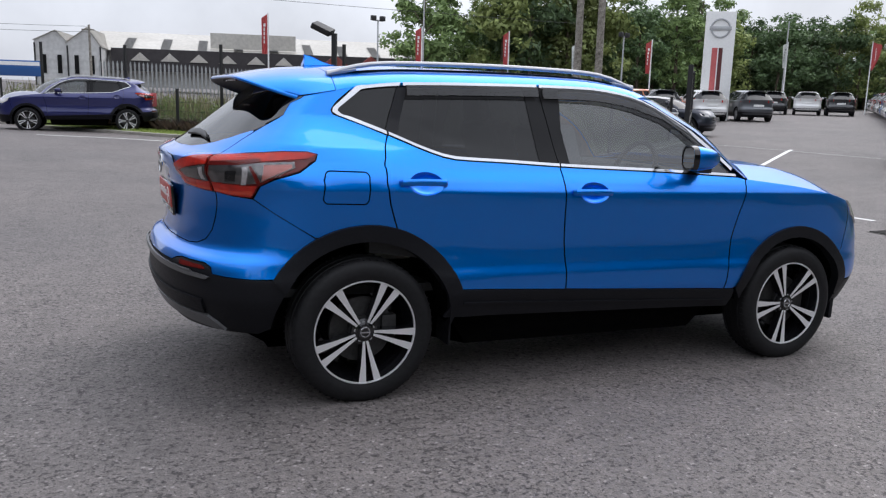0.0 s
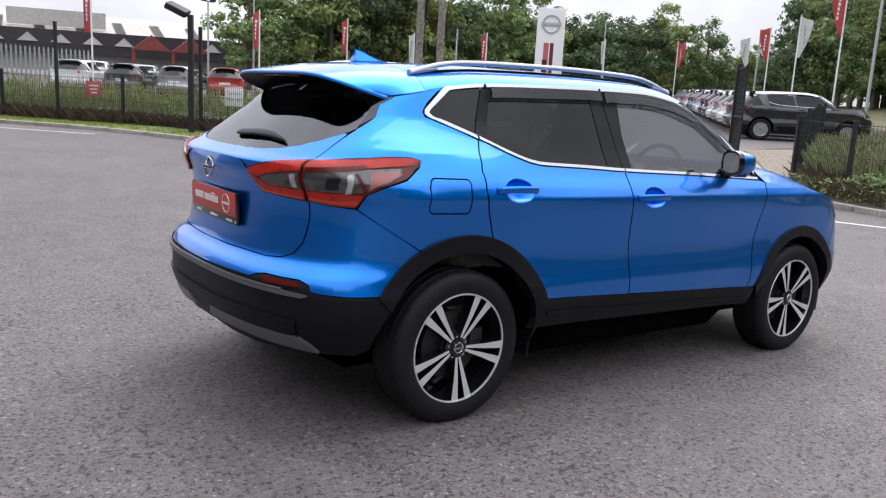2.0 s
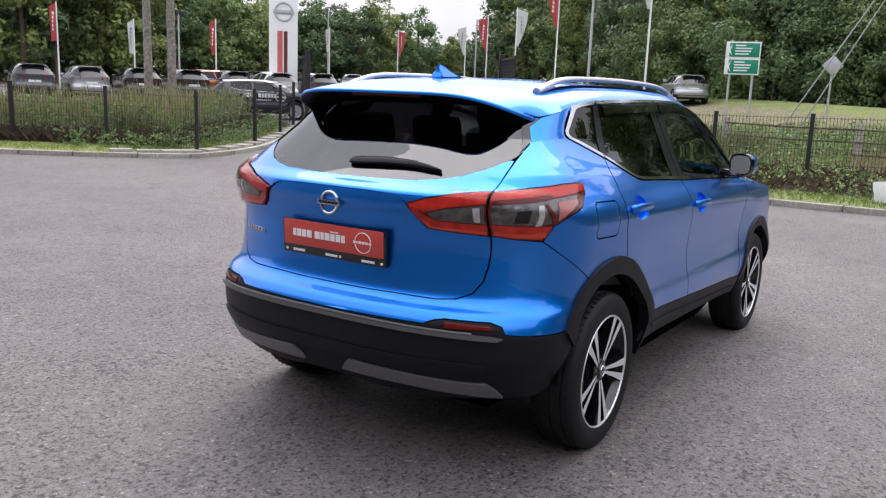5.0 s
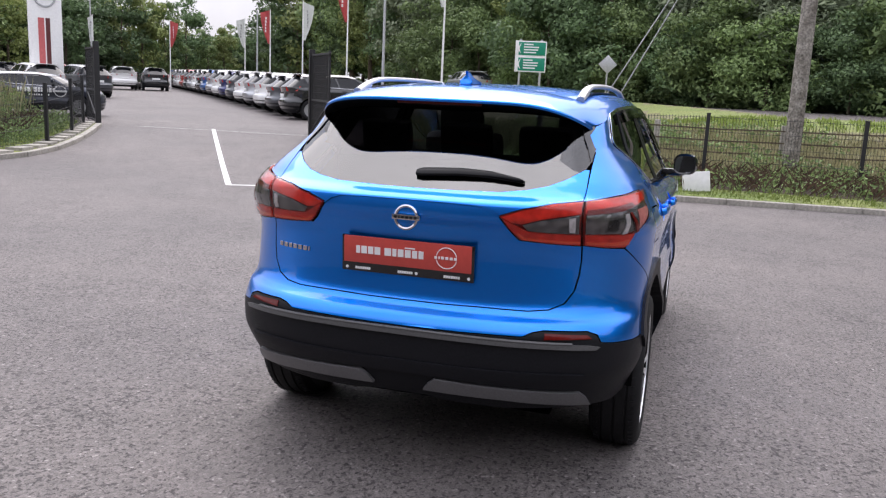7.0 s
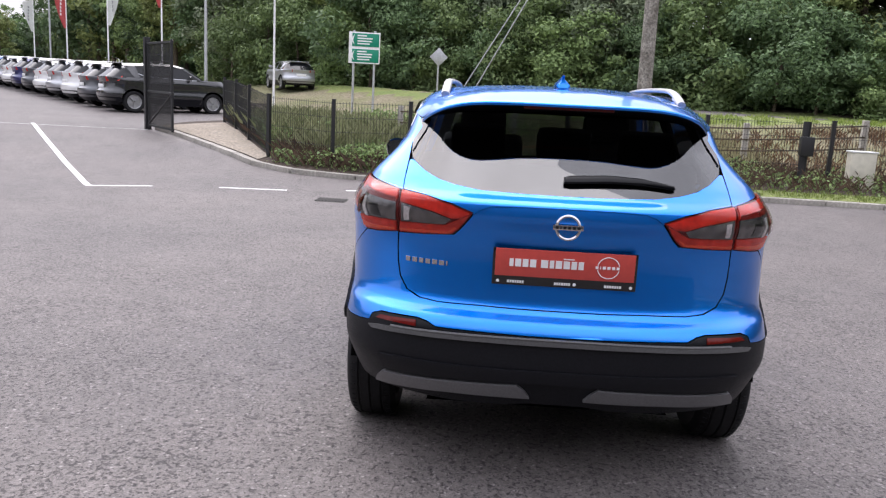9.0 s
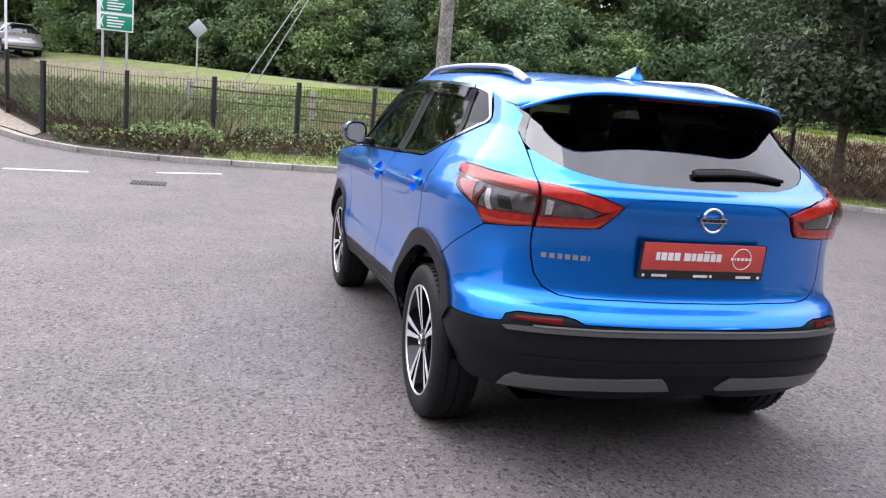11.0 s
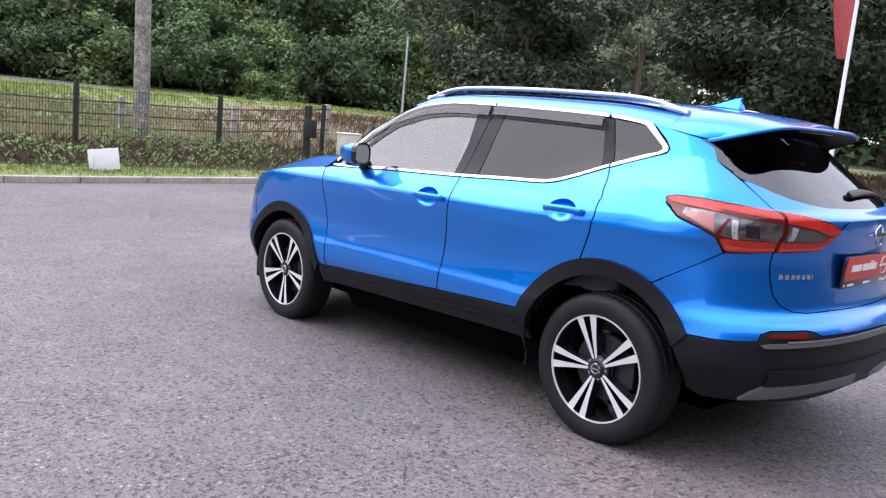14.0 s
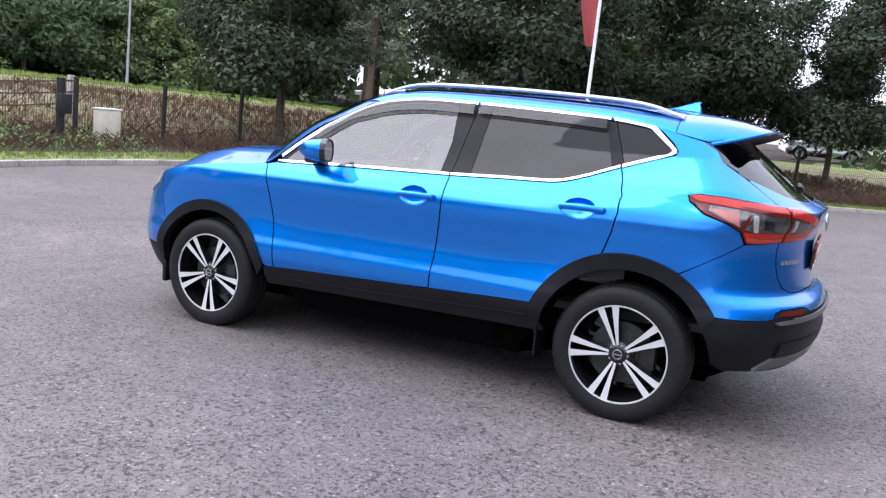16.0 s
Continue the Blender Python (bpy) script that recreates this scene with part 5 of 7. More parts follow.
    part("cushion", bm, PALE_TRIM, bench)
    bm = bmesh.new()
    box(bm, (.14, 1.25, .56), (0, 0, 0), .05, m=pose(-1.30, 0, .98, 0, -18, 0))
    part("backrest", bm, DARK_TRIM, bench)
    for y in (.36, -.02, -.38):
        bm = bmesh.new()
        box(bm, (.08, .24, .15), (0, 0, 0), .035, m=pose(-1.43, y, 1.315, 0, -14, 0))
        part("headrest", bm, DARK_TRIM, bench)
    bm = bmesh.new()
    ring = [Vector((.50 + .06 * math.sin(a) * 1, -.36 + .185 * math.cos(a), 1.06 + .175 * math.sin(a))) for a in (2 * math.pi * k / 28 for k in range(29))]
    sweep(bm, ring, .016, n=8, up=(1, 0, 0))
    box(bm, (.04, .16, .14), (.51, -.36, 1.04), .02)
    box(bm, (.02, .36, .03), (.51, -.36, 1.06), .008)
    part("steering_wheel", bm, DARK_TRIM, car)
    return car


PILLAR_BLACK = material("satin_black_trim", (0.006, 0.006, 0.007), 0.35, spec=0.2, noise_scale=60, spread=0.1)
DISC = material("dull_brake_iron", (0.05, 0.05, 0.05), 0.5, 0.7, noise_scale=60, spread=0.2)
MIRROR = material("mirror_silver", (0.75, 0.76, 0.77), 0.02, 1.0, noise_scale=10, spread=0.01)
SKID = material("dull_silver_plastic", (0.17, 0.17, 0.175), 0.4, 0.5, noise_scale=120, spread=0.1)
# bumper ledge highlight as colour, lighter than the plastic round it
LEDGE_SHEEN = material("ledge_sheen_grey", (0.09, 0.09, 0.092), 0.3, noise_scale=120, spread=0.15)
hero = build_suv("blue_suv", pose(-.009, -.002, 0, -.27, 1.505, 0), BLUE_PAINT, "bright metallic blue five-door crossover car with black cladding, parked on asphalt")

# ---- plants ----
rng = np.random.default_rng(7)


def leaf_mesh(name, centres, size, flat=.55, upward=.35, mat=None, facing=None, plain=False):
    """Small pointed leaves, each a bent diamond of two triangles, round the given centres; facing: the way that each one looks; plain: one triangle a leaf."""
    n = len(centres)
    a = rng.normal(size=(n, 3))
    a[:, 2] *= 1 - upward
    if facing is not None:
        a -= facing * (a * facing).sum(1)[:, None]
    a /= np.linalg.norm(a, axis=1)[:, None]
    b = rng.normal(size=(n, 3))
    if facing is not None:
        b = np.cross(facing, a)
    b -= a * (a * b).sum(1)[:, None]
    b /= np.linalg.norm(b, axis=1)[:, None]
    s = size * (.6 + .8 * rng.random(n))[:, None]
    c = np.asarray(centres)
    if plain:
        me = bpy.data.meshes.new(name)
        v = np.stack([c - a * s * .5 + b * s * flat * .6, c - a * s * .5 - b * s * flat * .6, c + a * s * .65], 1).reshape(-1, 3)
        me.from_pydata(v.tolist(), [], np.arange(n * 3).reshape(n, 3).tolist())
        me.materials.append(mat)
        return me
    nn = np.cross(a, b) * s * .12
    quad = np.stack([c - a * s * .5, c + b * s * flat * .5 + nn, c + a * s * .5, c - b * s * flat * .5 + nn], 1).reshape(-1, 3)
    me = bpy.data.meshes.new(name)
    idx = np.arange(n * 4).reshape(n, 4)
    me.from_pydata(quad.tolist(), [], np.concatenate([idx[:, [0, 1, 2]], idx[:, [0, 2, 3]]]).tolist())
    me.materials.append(mat)
    return me


def blade_mesh(name, roots, height, mat, lean=.35, width=.012):
    """Grass: one narrow triangle pair a blade."""
    n = len(roots)
    r = np.asarray(roots, dtype=float)
    ang = rng.random(n) * 2 * math.pi
    h = height * (.5 + .9 * rng.random(n))
    d = np.stack([np.cos(ang), np.sin(ang), np.zeros(n)], 1)
    s = np.stack([-np.sin(ang), np.cos(ang), np.zeros(n)], 1) * width
    l = (lean * rng.random(n) * h)[:, None]
    up = np.array((0, 0, 1.0))
    mid = r + d * l * .35 + up * (h * .55)[:, None]
    tip = r + d * l + up * h[:, None]
    v = np.stack([r - s, r + s, mid + s * .7, tip, mid - s * .7], 1).reshape(-1, 3)
    i = np.arange(n * 5).reshape(n, 5)
    me = bpy.data.meshes.new(name)
    me.from_pydata(v.tolist(), [], i.tolist())
    me.materials.append(mat)
    return me


def make_tree(height, spread, leaf, clumps, per, mat, low=.22, seed=1, name="tree", label="tall leafy green tree"):
    r = random.Random(seed)
    tree = thing(name, pose(0, 0, 0), label, "tree", "woodland trees")
    bm = bmesh.new()
    pts = [Vector((0, 0, -.3))]
    for k in range(1, 7):
        pts.append(Vector((r.uniform(-.12, .12) * k * .3, r.uniform(-.12, .12) * k * .3, height * .8 * k / 6)))
    rad = [height * .018 * (1 - .14 * k) for k in range(7)]
    rings = [[bm.verts.new(a + Vector((ra * math.cos(j * .7854), ra * math.sin(j * .7854), 0))) for j in range(8)] for a, ra in zip(pts, rad)]
    for a, b in zip(rings, rings[1:]):
        for j in range(8):
            bm.faces.new((a[j], a[(j + 1) % 8], b[(j + 1) % 8], b[j]))
    part("trunk", bm, BARK, tree)
    ends = []
    for k in range(8):
        t = r.uniform(low, .92)
        p = pts[min(5, int(t * 6))].lerp(pts[min(6, int(t * 6) + 1)], t * 6 % 1)
        az = k * 2.4 + r.uniform(-.4, .4)
        reach = spread * (1 - .55 * abs(t - .45)) * r.uniform(.55, .9)
        q = p + Vector((math.cos(az) * reach, math.sin(az) * reach, height * .10 * r.uniform(.4, 1.4)))
        m = p.lerp(q, .5) + Vector((0, 0, height * .02))
        bm = bmesh.new()
        sweep(bm, [p, m, q], height * .004, n=5)
        part("limb", bm, BARK, tree)
        ends.append((m, q))
    cs, looks = [], []
    for k in range(clumps):
        if k % 3:
            m, q = r.choice(ends)
            c = m.lerp(q, r.uniform(.1, 1.15)) + Vector((r.gauss(0, .5), r.gauss(0, .5), r.gauss(0, .45))) * spread * .22
        else:
            t = low + (.96 - low) * r.random() ** .8
            w = spread * (1.15 * math.sin(math.pi * min(1, max(.05, (t - low + .14) / (1.16 - low)))) ** .7)
            az, d = r.uniform(0, 6.283), math.sqrt(r.random())
            c = Vector((math.cos(az) * w * d, math.sin(az) * w * d, height * t))
        size = spread * r.uniform(.17, .33)
        # leaves lie on the outside of each clump and look outwards and up, so that clumps read as lit and shaded masses
        out = rng.normal(size=(per, 3))
        out /= np.linalg.norm(out, axis=1)[:, None]
        g = out * (size, size, size * .66) * (.35 + .85 * rng.random((per, 1)) ** .6)
        cs.append(np.array(c) + g)
        n = out + rng.normal(size=(per, 3)) * .42 + (0, 0, .35)
        looks.append(n / np.linalg.norm(n, axis=1)[:, None])
    crown = new("crown", leaf_mesh("crown", np.concatenate(cs), leaf, mat=mat, facing=np.concatenate(looks), plain=True))
    crown.parent = tree
    return tree


def scatter(trees, places, sizes, seed):
    """Copies of the trees at places on the land; the first of each is used too."""
    r = random.Random(seed)
    used = set()
    for (x, y), size in zip(places, sizes):
        t = r.choice(trees)
        z = land(x, y) if edge_distance(x, y) > 0 else ground(x, y)
        m = pose(x, y, z - .15, 0, 0, r.uniform(0, 360)) @ Matrix.Diagonal((size * r.uniform(.9, 1.1), size * r.uniform(.9, 1.1), size * r.uniform(.88, 1.12), 1))
        if t.name not in used:
            used.add(t.name)
            t.matrix_world = m
        else:
            # copy_thing multiplies by the source's own scale: take that out
            sc = t.scale
            copy_thing(t, m @ Matrix.Diagonal((1 / sc.x, 1 / sc.y, 1 / sc.z, 1)))


def line_places(line, step, jitter, seed):
    r = random.Random(seed)
    out = [(p.x + r.uniform(-jitter, jitter), p.y + r.uniform(-jitter, jitter)) for p in catmull([(x, y, 0) for x, y in line], step)]
    return [q for q in out if wooded(*q)]


wood_a = make_tree(13, 3.3, .22, 190, 125, LEAF_DARK, .12, 1, label="tall dark green woodland tree with a dense crown")
wood_b = make_tree(14, 3.0, .21, 190, 125, LEAF_MID, .10, 2, label="tall mid-green woodland tree with an uneven crown")
wood_c = make_tree(12, 3.5, .22, 180, 125, LEAF_GREY, .15, 3, label="grey-green woodland tree with a loose crown")
wood_d = make_tree(13, 3.0, .20, 180, 125, LEAF_YELLOW, .14, 8, label="tall yellow-green woodland tree with a clumped crown")
wood_e = make_tree(13.5, 2.6, .20, 80, 90, LEAF_GREY, .22, 9, label="thin grey-green birch with sky between its limbs")
far_a = make_tree(13, 3.3, .42, 130, 36, LEAF_DARK, .10, 21, label="distant dark green woodland tree with a dense crown")
far_b = make_tree(13.5, 3.0, .40, 130, 36, LEAF_MID, .10, 22, label="distant mid-green woodland tree with an uneven crown")
far_c = make_tree(12.5, 3.2, .40, 130, 36, LEAF_YELLOW, .12, 23, label="distant yellow-green woodland tree with a rounded crown")
hedge_a = make_tree(5.5, 2.6, .17, 120, 110, LEAF_DARK, .02, 4, "shrub", "dark green broad-leaved shrub at the roadside")
hedge_b = make_tree(5.0, 2.5, .17, 120, 110, LEAF_MID, .02, 5, "shrub", "mid-green bushy shrub at the roadside")

WOOD, FAR = [wood_a, wood_b, wood_c, wood_d, wood_e], [far_a, far_b, far_c]
# openings in the woods through which the sky shows: a place and a radius
OPENINGS = [(20.3, -31, 2.0), (24, -36.5, 2.6), (27.5, -42, 3.2), (1.0, -35, 3.6), (1.6, -42, 4.4), (2.2, -50, 5.5), (43.5, -7.5, .7), (48, -11, .9)]


def wooded(x, y):
    return all(math.hypot(x - a, y - b) > r for a, b, r in OPENINGS)


FAR_WOOD = [(27.5, 66), (34, 66), (42, 66), (54, 66), (66, 64), (78, 62), (92, 60), (101, 54), (97, 46)]
LOT_WOOD = [(84, 47), (72, 37), (62, 28), (54, 20), (48, 12), (43, 4)]
ROAD_WOOD = [(43, 4), (39, -5), (36, -13), (31, -21), (25, -28), (17, -34), (8, -38), (1, -41), (-7, -43), (-14, -44)]
p = line_places(FAR_WOOD, 3.3, .9, 1)
scatter(FAR, p, [(1.12 if q[0] < 46 else .95 if q[0] < 60 else .82 if q[0] < 86 else .62) * (.9 + .2 * ((i * 7) % 5) / 4) for i, q in enumerate(p)], 11)
p = line_places([(x + 3, y + 6) for x, y in FAR_WOOD], 3.8, 1.2, 2)


def more(trees, places, size, seed):
    """Further copies of trees that already stand somewhere."""
    r = random.Random(seed)
    for x, y in places:
        t = r.choice(trees)
        z = land(x, y) if edge_distance(x, y) > 0 else ground(x, y)
        s = size * r.uniform(.85, 1.15)
        sc = t.scale
        copy_thing(t, pose(x, y, z - .15, 0, 0, r.uniform(0, 360)) @ Matrix.Diagonal((s / sc.x, s / sc.y, s * r.uniform(.95, 1.1) / sc.z, 1)))


more(FAR, [q for q in p if q[0] < 50], 1.02, 12)
more(FAR, [q for q in p if 50 <= q[0] < 86], .80, 19)
more(FAR, [q for q in p if q[0] >= 86], .60, 20)
p = line_places(ROAD_WOOD, 3.0, .8, 5)
scatter(WOOD, p, [.95 * (.88 + .24 * ((i * 3) % 7) / 6) for i in range(len(p))], 15)
more(WOOD, [c for c in line_places(LOT_WOOD, 3.2, .9, 3) if c[0] <= 66], .92, 14)
more(FAR, [c for c in line_places(LOT_WOOD, 3.2, .9, 3) if c[0] > 66], .98, 13)
more(FAR, line_places([(x + 4, y - 5) for x, y in LOT_WOOD], 3.6, 1.0, 4), .95, 24)
more(FAR, line_places([(x + 5, y - 4) for x, y in ROAD_WOOD], 3.4, 1.0, 6), 1.1, 16)
# unseen woods on the far sides of the yard, which paint and glass mirror
more(FAR, line_places([(-16, -44), (-24, -41), (-36, -32), (-44, -16), (-47, 4), (-44, 24), (-34, 44)], 4.0, 1.0, 8), .9, 18)


def backwood(name, line, height, n, seed):
    """Dense dark growth behind the front trees, closing the gaps between them."""
    r = random.Random(seed)
    pts = catmull([(x, y, 0) for x, y in line], 1.0)
    out = []
    for _ in range(n):
        q = r.choice(pts)
        if not wooded(q.x, q.y):
            continue
        z = lie(q.x, q.y)
        top = height * (.8 + .3 * noise.noise(Vector((q.x * .15, q.y * .15, 9))))
        out.append((q.x + r.gauss(0, 1.3), q.y + r.gauss(0, 1.3), z + top * r.random() ** .9))
    return stuff(name, leaf_mesh(name, out, .6, mat=LEAF_DARK, plain=True), "dense dark green woodland behind the trees", "woods")


def lie(x, y):
    return land(x, y) if edge_distance(x, y) > 0 else ground(x, y)


def stuff(name, me, label, category):
    return tagged(new(name, me), label, category, kind="stuff")


backwood("woods", [(x + 7, y + 11) for x, y in FAR_WOOD[:4]], 13.5, 12000, 31)
backwood("woods", [(x + 6, y + 9) for x, y in FAR_WOOD[3:6]], 10.6, 20000, 35)
backwood("woods", [(x + 6, y + 9) for x, y in FAR_WOOD[5:]], 7.2, 14000, 38)
backwood("woods", [(x + 8, y - 9) for x, y in LOT_WOOD[:3]], 11, 18000, 37)
backwood("woods", [(x + 8, y - 9) for x, y in LOT_WOOD[2:]], 12, 16000, 32)
backwood("woods", [(x + 9, y - 7) for x, y in ROAD_WOOD[:-1]], 15, 30000, 33)
backwood("undergrowth", ROAD_WOOD[:-1], 2.2, 6000, 34)
# unseen growth behind those far-side woods, raised to cut low sky light
backwood("woods", [(-8, -50), (-25, -45), (-40, -34), (-48, -16), (-51, 4), (-48, 25), (-37, 47)], 10.0, 26000, 36)
scatter([hedge_a, hedge_b], line_places([(x - 3.2, y + 1.5) for x, y in [(50, 16), (46, 8)] + ROAD_WOOD[1:4] + [(29, -23.5)]], 2.3, .5, 7), [.8 + .35 * ((i * 5) % 7) / 6 for i in range(80)], 17)


# dark round-headed trees and a thin birch on the bank behind the fence
bank_tree = make_tree(6.8, 2.35, .12, 250, 250, LEAF_DEEP, .27, 12, "bank_tree", "dense dark round-headed tree on the bank behind the fence")
bank_tree.matrix_world = pose(10.5, -11.4, land(10.5, -11.4) - .1, 0, 0, 40)
for x, y, size, turn in ((6.7, -17.7, 1.22, 150), (2.7, -20.8, 1.1, 260), (-1.35, -22.4, .9, 20)):
    copy_thing(bank_tree, pose(x, y, land(x, y) - .1, 0, 0, turn) @ Matrix.Diagonal((size, size, size, 1)))
more([wood_e], [(18.2, -27.5), (21.5, -33.0), (20.0, -30.0), (24.5, -37.0), (27.0, -41.0), (22.8, -35.5)], .8, 41)
more(FAR, [(33, -46.5), (29.5, -48.5), (31.5, -52)], .45, 43)


def on_land(n, dlo, dhi, ylo, yhi, seed, keep=None):
    """Random places on the land within a band of distances from the kerb."""
    r = random.Random(seed)
    sides = side_of(kerb_road)
    out = []
    while len(out) < n:
        i = r.randrange(len(kerb_road))
        p, s = kerb_road[i], sides[i]
        q = p + s * r.uniform(dlo, dhi) + Vector((r.uniform(-.3, .3), r.uniform(-.3, .3), 0))
        if ylo < q.y < yhi:
            d = edge_distance(q.x, q.y)
            if dlo * .6 < d < dhi + .3 and (keep is None or keep(q.x, q.y)):
                out.append((q.x, q.y, land(q.x, q.y, d)))
    return out


def patchy(level, scale=.9, off=0.0):
    return lambda x, y: noise.noise(Vector((x * scale, y * scale, off))) > level


FENCE_RETURN = [(10.8, 4.72), (12.9, 5.75), (14.95, 6.7), (17.0, 7.68)]


def off_paving(x, y):
    """True outside the paved wedge between the entrance kerb and the fence that runs back from it."""
    return not (x > 10.3 and y > 4.72 + (x - 10.8) * .477 - .1)


stuff("grass_verge", blade_mesh("grass_verge", on_land(11000, .12, .62, -22, 1.9, 1), .05, GRASS_BLADE, .6, .007), "short green grass on the kerbside verge", "grass")
stuff("bramble", leaf_mesh("bramble", [(x, y, z + random.random() ** 1.5 * (.30 + .30 * noise.noise(Vector((x * .6, y * .6, 5))))) for x, y, z in on_land(10000, .75, 2.5, -7, 9, 2, off_paving) + on_land(4000, .25, 1.25, 1.7, 9, 12, off_paving)], .075, mat=LEAF_MID), "low green and brown bramble growth below the fence", "bramble")
stuff("dead_bramble", blade_mesh("dead_bramble", on_land(9000, .65, 2.6, -22, 9, 3, off_paving) + on_land(1200, .2, 1.2, 1.7, 9, 13, off_paving), .26, material("dead_stems", (0.085, 0.052, 0.033), 0.9, noise_scale=6, spread=0.4), 1.4, .0035), "brown dead stems below the fence", "bramble")
stuff("field_grass", blade_mesh("field_grass", on_land(15000, 2.4, 7.6, -5.5, 10, 4, off_paving), .26, DRY_BLADE, .7, .008), "long dry yellow-green grass in the field", "grass")
stuff("tall_grass", blade_mesh("tall_grass", on_land(5200, 1.0, 4.2, 1.5, 10, 14, lambda x, y: off_paving(x, y) and patchy(-.15, .7, 3)(x, y)), .46, REED_BLADE, .8, .005), "tall pale green grass behind the fence", "grass")
stuff("field_weeds", leaf_mesh("field_weeds", [(x, y, z + random.random() * .42) for x, y, z in on_land(9000, 2.3, 7.5, -4, 10, 5, lambda x, y: off_paving(x, y) and patchy(-.1, .5)(x, y))], .10, mat=LEAF_MID), "lush green weeds in the field", "weeds")
stuff("brown_bank", blade_mesh("brown_bank", on_land(16000, 2.2, 7.6, -24, -5, 6), .16, material("dead_grass", (0.17, 0.105, 0.062), 0.95, noise_scale=3, spread=0.5), 1.2, .011), "brown dead grass on the bank", "grass")
stuff("bank_grass", blade_mesh("bank_grass", on_land(12000, 8.6, 10.4, -24, 10, 8), .09, GRASS_BLADE, .5, .014), "green mown grass on the bank top", "grass")

# island: grass strip and hedge
isl_sides = side_of(kerb_island)


def on_island(n, dlo, dhi, seed):
    r = random.Random(seed)
    out = []
    for _ in range(n):
        i = r.randrange(len(kerb_island))
        q = kerb_island[i] + isl_sides[i] * r.uniform(dlo, dhi)
        out.append((q.x + r.uniform(-.2, .2), q.y + r.uniform(-.2, .2), ground(q.x, q.y) + .10))
    return out


def off_slabs(x, y, z):
    return min((Vector((x, y, 0)) - p).length for p in kerb_island[:40]) > .52


stuff("island_grass", blade_mesh("island_grass", [q for q in on_island(14000, .12, 1.5, 21) if q[0] < 5.6 or off_slabs(*q)], .06, GRASS_BLADE, .6, .008), "short bright green grass strip by the kerb", "grass")
stuff("island_hedge", leaf_mesh("island_hedge", [(x, y, z + random.random() ** .7 * (.80 + .40 * noise.noise(Vector((x * .8, y * .8, 2))))) for x, y, z in on_island(42000, 1.7, 4.6, 22)], .07, mat=LEAF_MID), "overgrown green hedge behind the fence", "hedge")
stuff("island_weeds", leaf_mesh("island_weeds", [(x, y, z + .45 + random.random() * (.50 + .35 * noise.noise(Vector((x * 1.3, y * 1.3, 4))))) for x, y, z in on_island(12000, 1.8, 4.4, 25)], .09, .22, mat=GRASS_BLADE), "light green weeds topping the hedge", "weeds")
stuff("island_low_weeds", leaf_mesh("island_low_weeds", [(x, y, z + random.random() ** 1.5 * (.30 + .45 * max(0, noise.noise(Vector((x * 1.1, y * 1.1, 9)))))) for x, y, z in on_island(26000, .6, 2.2, 27) if x > 5.4 and off_slabs(x, y, z)], .075, mat=LEAF_MID), "low green weeds growing through the fence", "weeds")
stuff("island_stems", blade_mesh("island_stems", [(x, y, z + .3) for x, y, z in on_island(5000, 1.7, 4.2, 23)], .75, DRY_BLADE, .25, .004), "thin pale dry stems in the hedge", "grass")
stuff("island_brown", blade_mesh("island_brown", on_island(9000, 1.3, 2.0, 24), .30, material("brown_twigs", (0.075, 0.048, 0.03), 0.9, noise_scale=6, spread=0.4), 1.4, .005), "brown twigs at the foot of the hedge", "hedge")

# one course of pale slabs between the kerb and the fence at the gate
slabs = tagged(new("paving"), "pale worn concrete slabs behind the entrance kerb", "paving", kind="structure")
shaped = bmesh.new()
box(shaped, (.43, .36, .08), bevel=.012)
slab_mesh = bpy.data.meshes.new("paving_slab")
shaped.to_mesh(slab_mesh)
slab_mesh.materials.append(CONCRETE)
r = random.Random(77)
for p, q, side in zip(kerb_island, kerb_island[1:], isl_sides):
    if p.x < 5.8:
        continue
    c = (p + q) / 2 + side * .27
    d = q - p
    ob = new("paving_slab", slab_mesh)
    ob.parent = slabs
    ob.matrix_basis = pose(c.x, c.y, ground(c.x, c.y) + .105 + r.uniform(-.006, .006), r.uniform(-1, 1), 0, math.degrees(math.atan2(d.y, d.x)) + r.uniform(-1.5, 1.5))

# paved wedge beside the entrance kerb
back = catmull([(x, y, 0) for x, y in FENCE_RETURN], .25)
front = [p + s * .07 for p, s in zip(kerb_road, side_of(kerb_road)) if p.y > 4.55 and p.x > 10]
front.sort(key=lambda p: p.x + p.y)
bm = bmesh.new()
rows = []
for i in range(25):
    a, b = front[int((len(front) - 1) * i / 24)], back[int((len(back) - 1) * i / 24)]
    rows.append([bm.verts.new((*(a.lerp(b, k / 10)).xy, land(*(a.lerp(b, k / 10)).xy) + .015)) for k in range(11)])
for a, b in zip(rows, rows[1:]):
    for k in range(10):
        bm.faces.new((a[k], a[k + 1], b[k + 1], b[k]))
bmesh.ops.recalc_face_normals(bm, faces=bm.faces[:])
tagged(obj("pavement", bm, material("pale_gravel", (0.27, 0.235, 0.19), 0.95, noise_scale=18, spread=0.45, bump=0.02, bump_scale=22, second=(0.26, 0.22, 0.17), second_scale=1.5), smooth=True), "pale brown gravel verge beside the entrance kerb", "verge", kind="structure")

# ---- fences ----


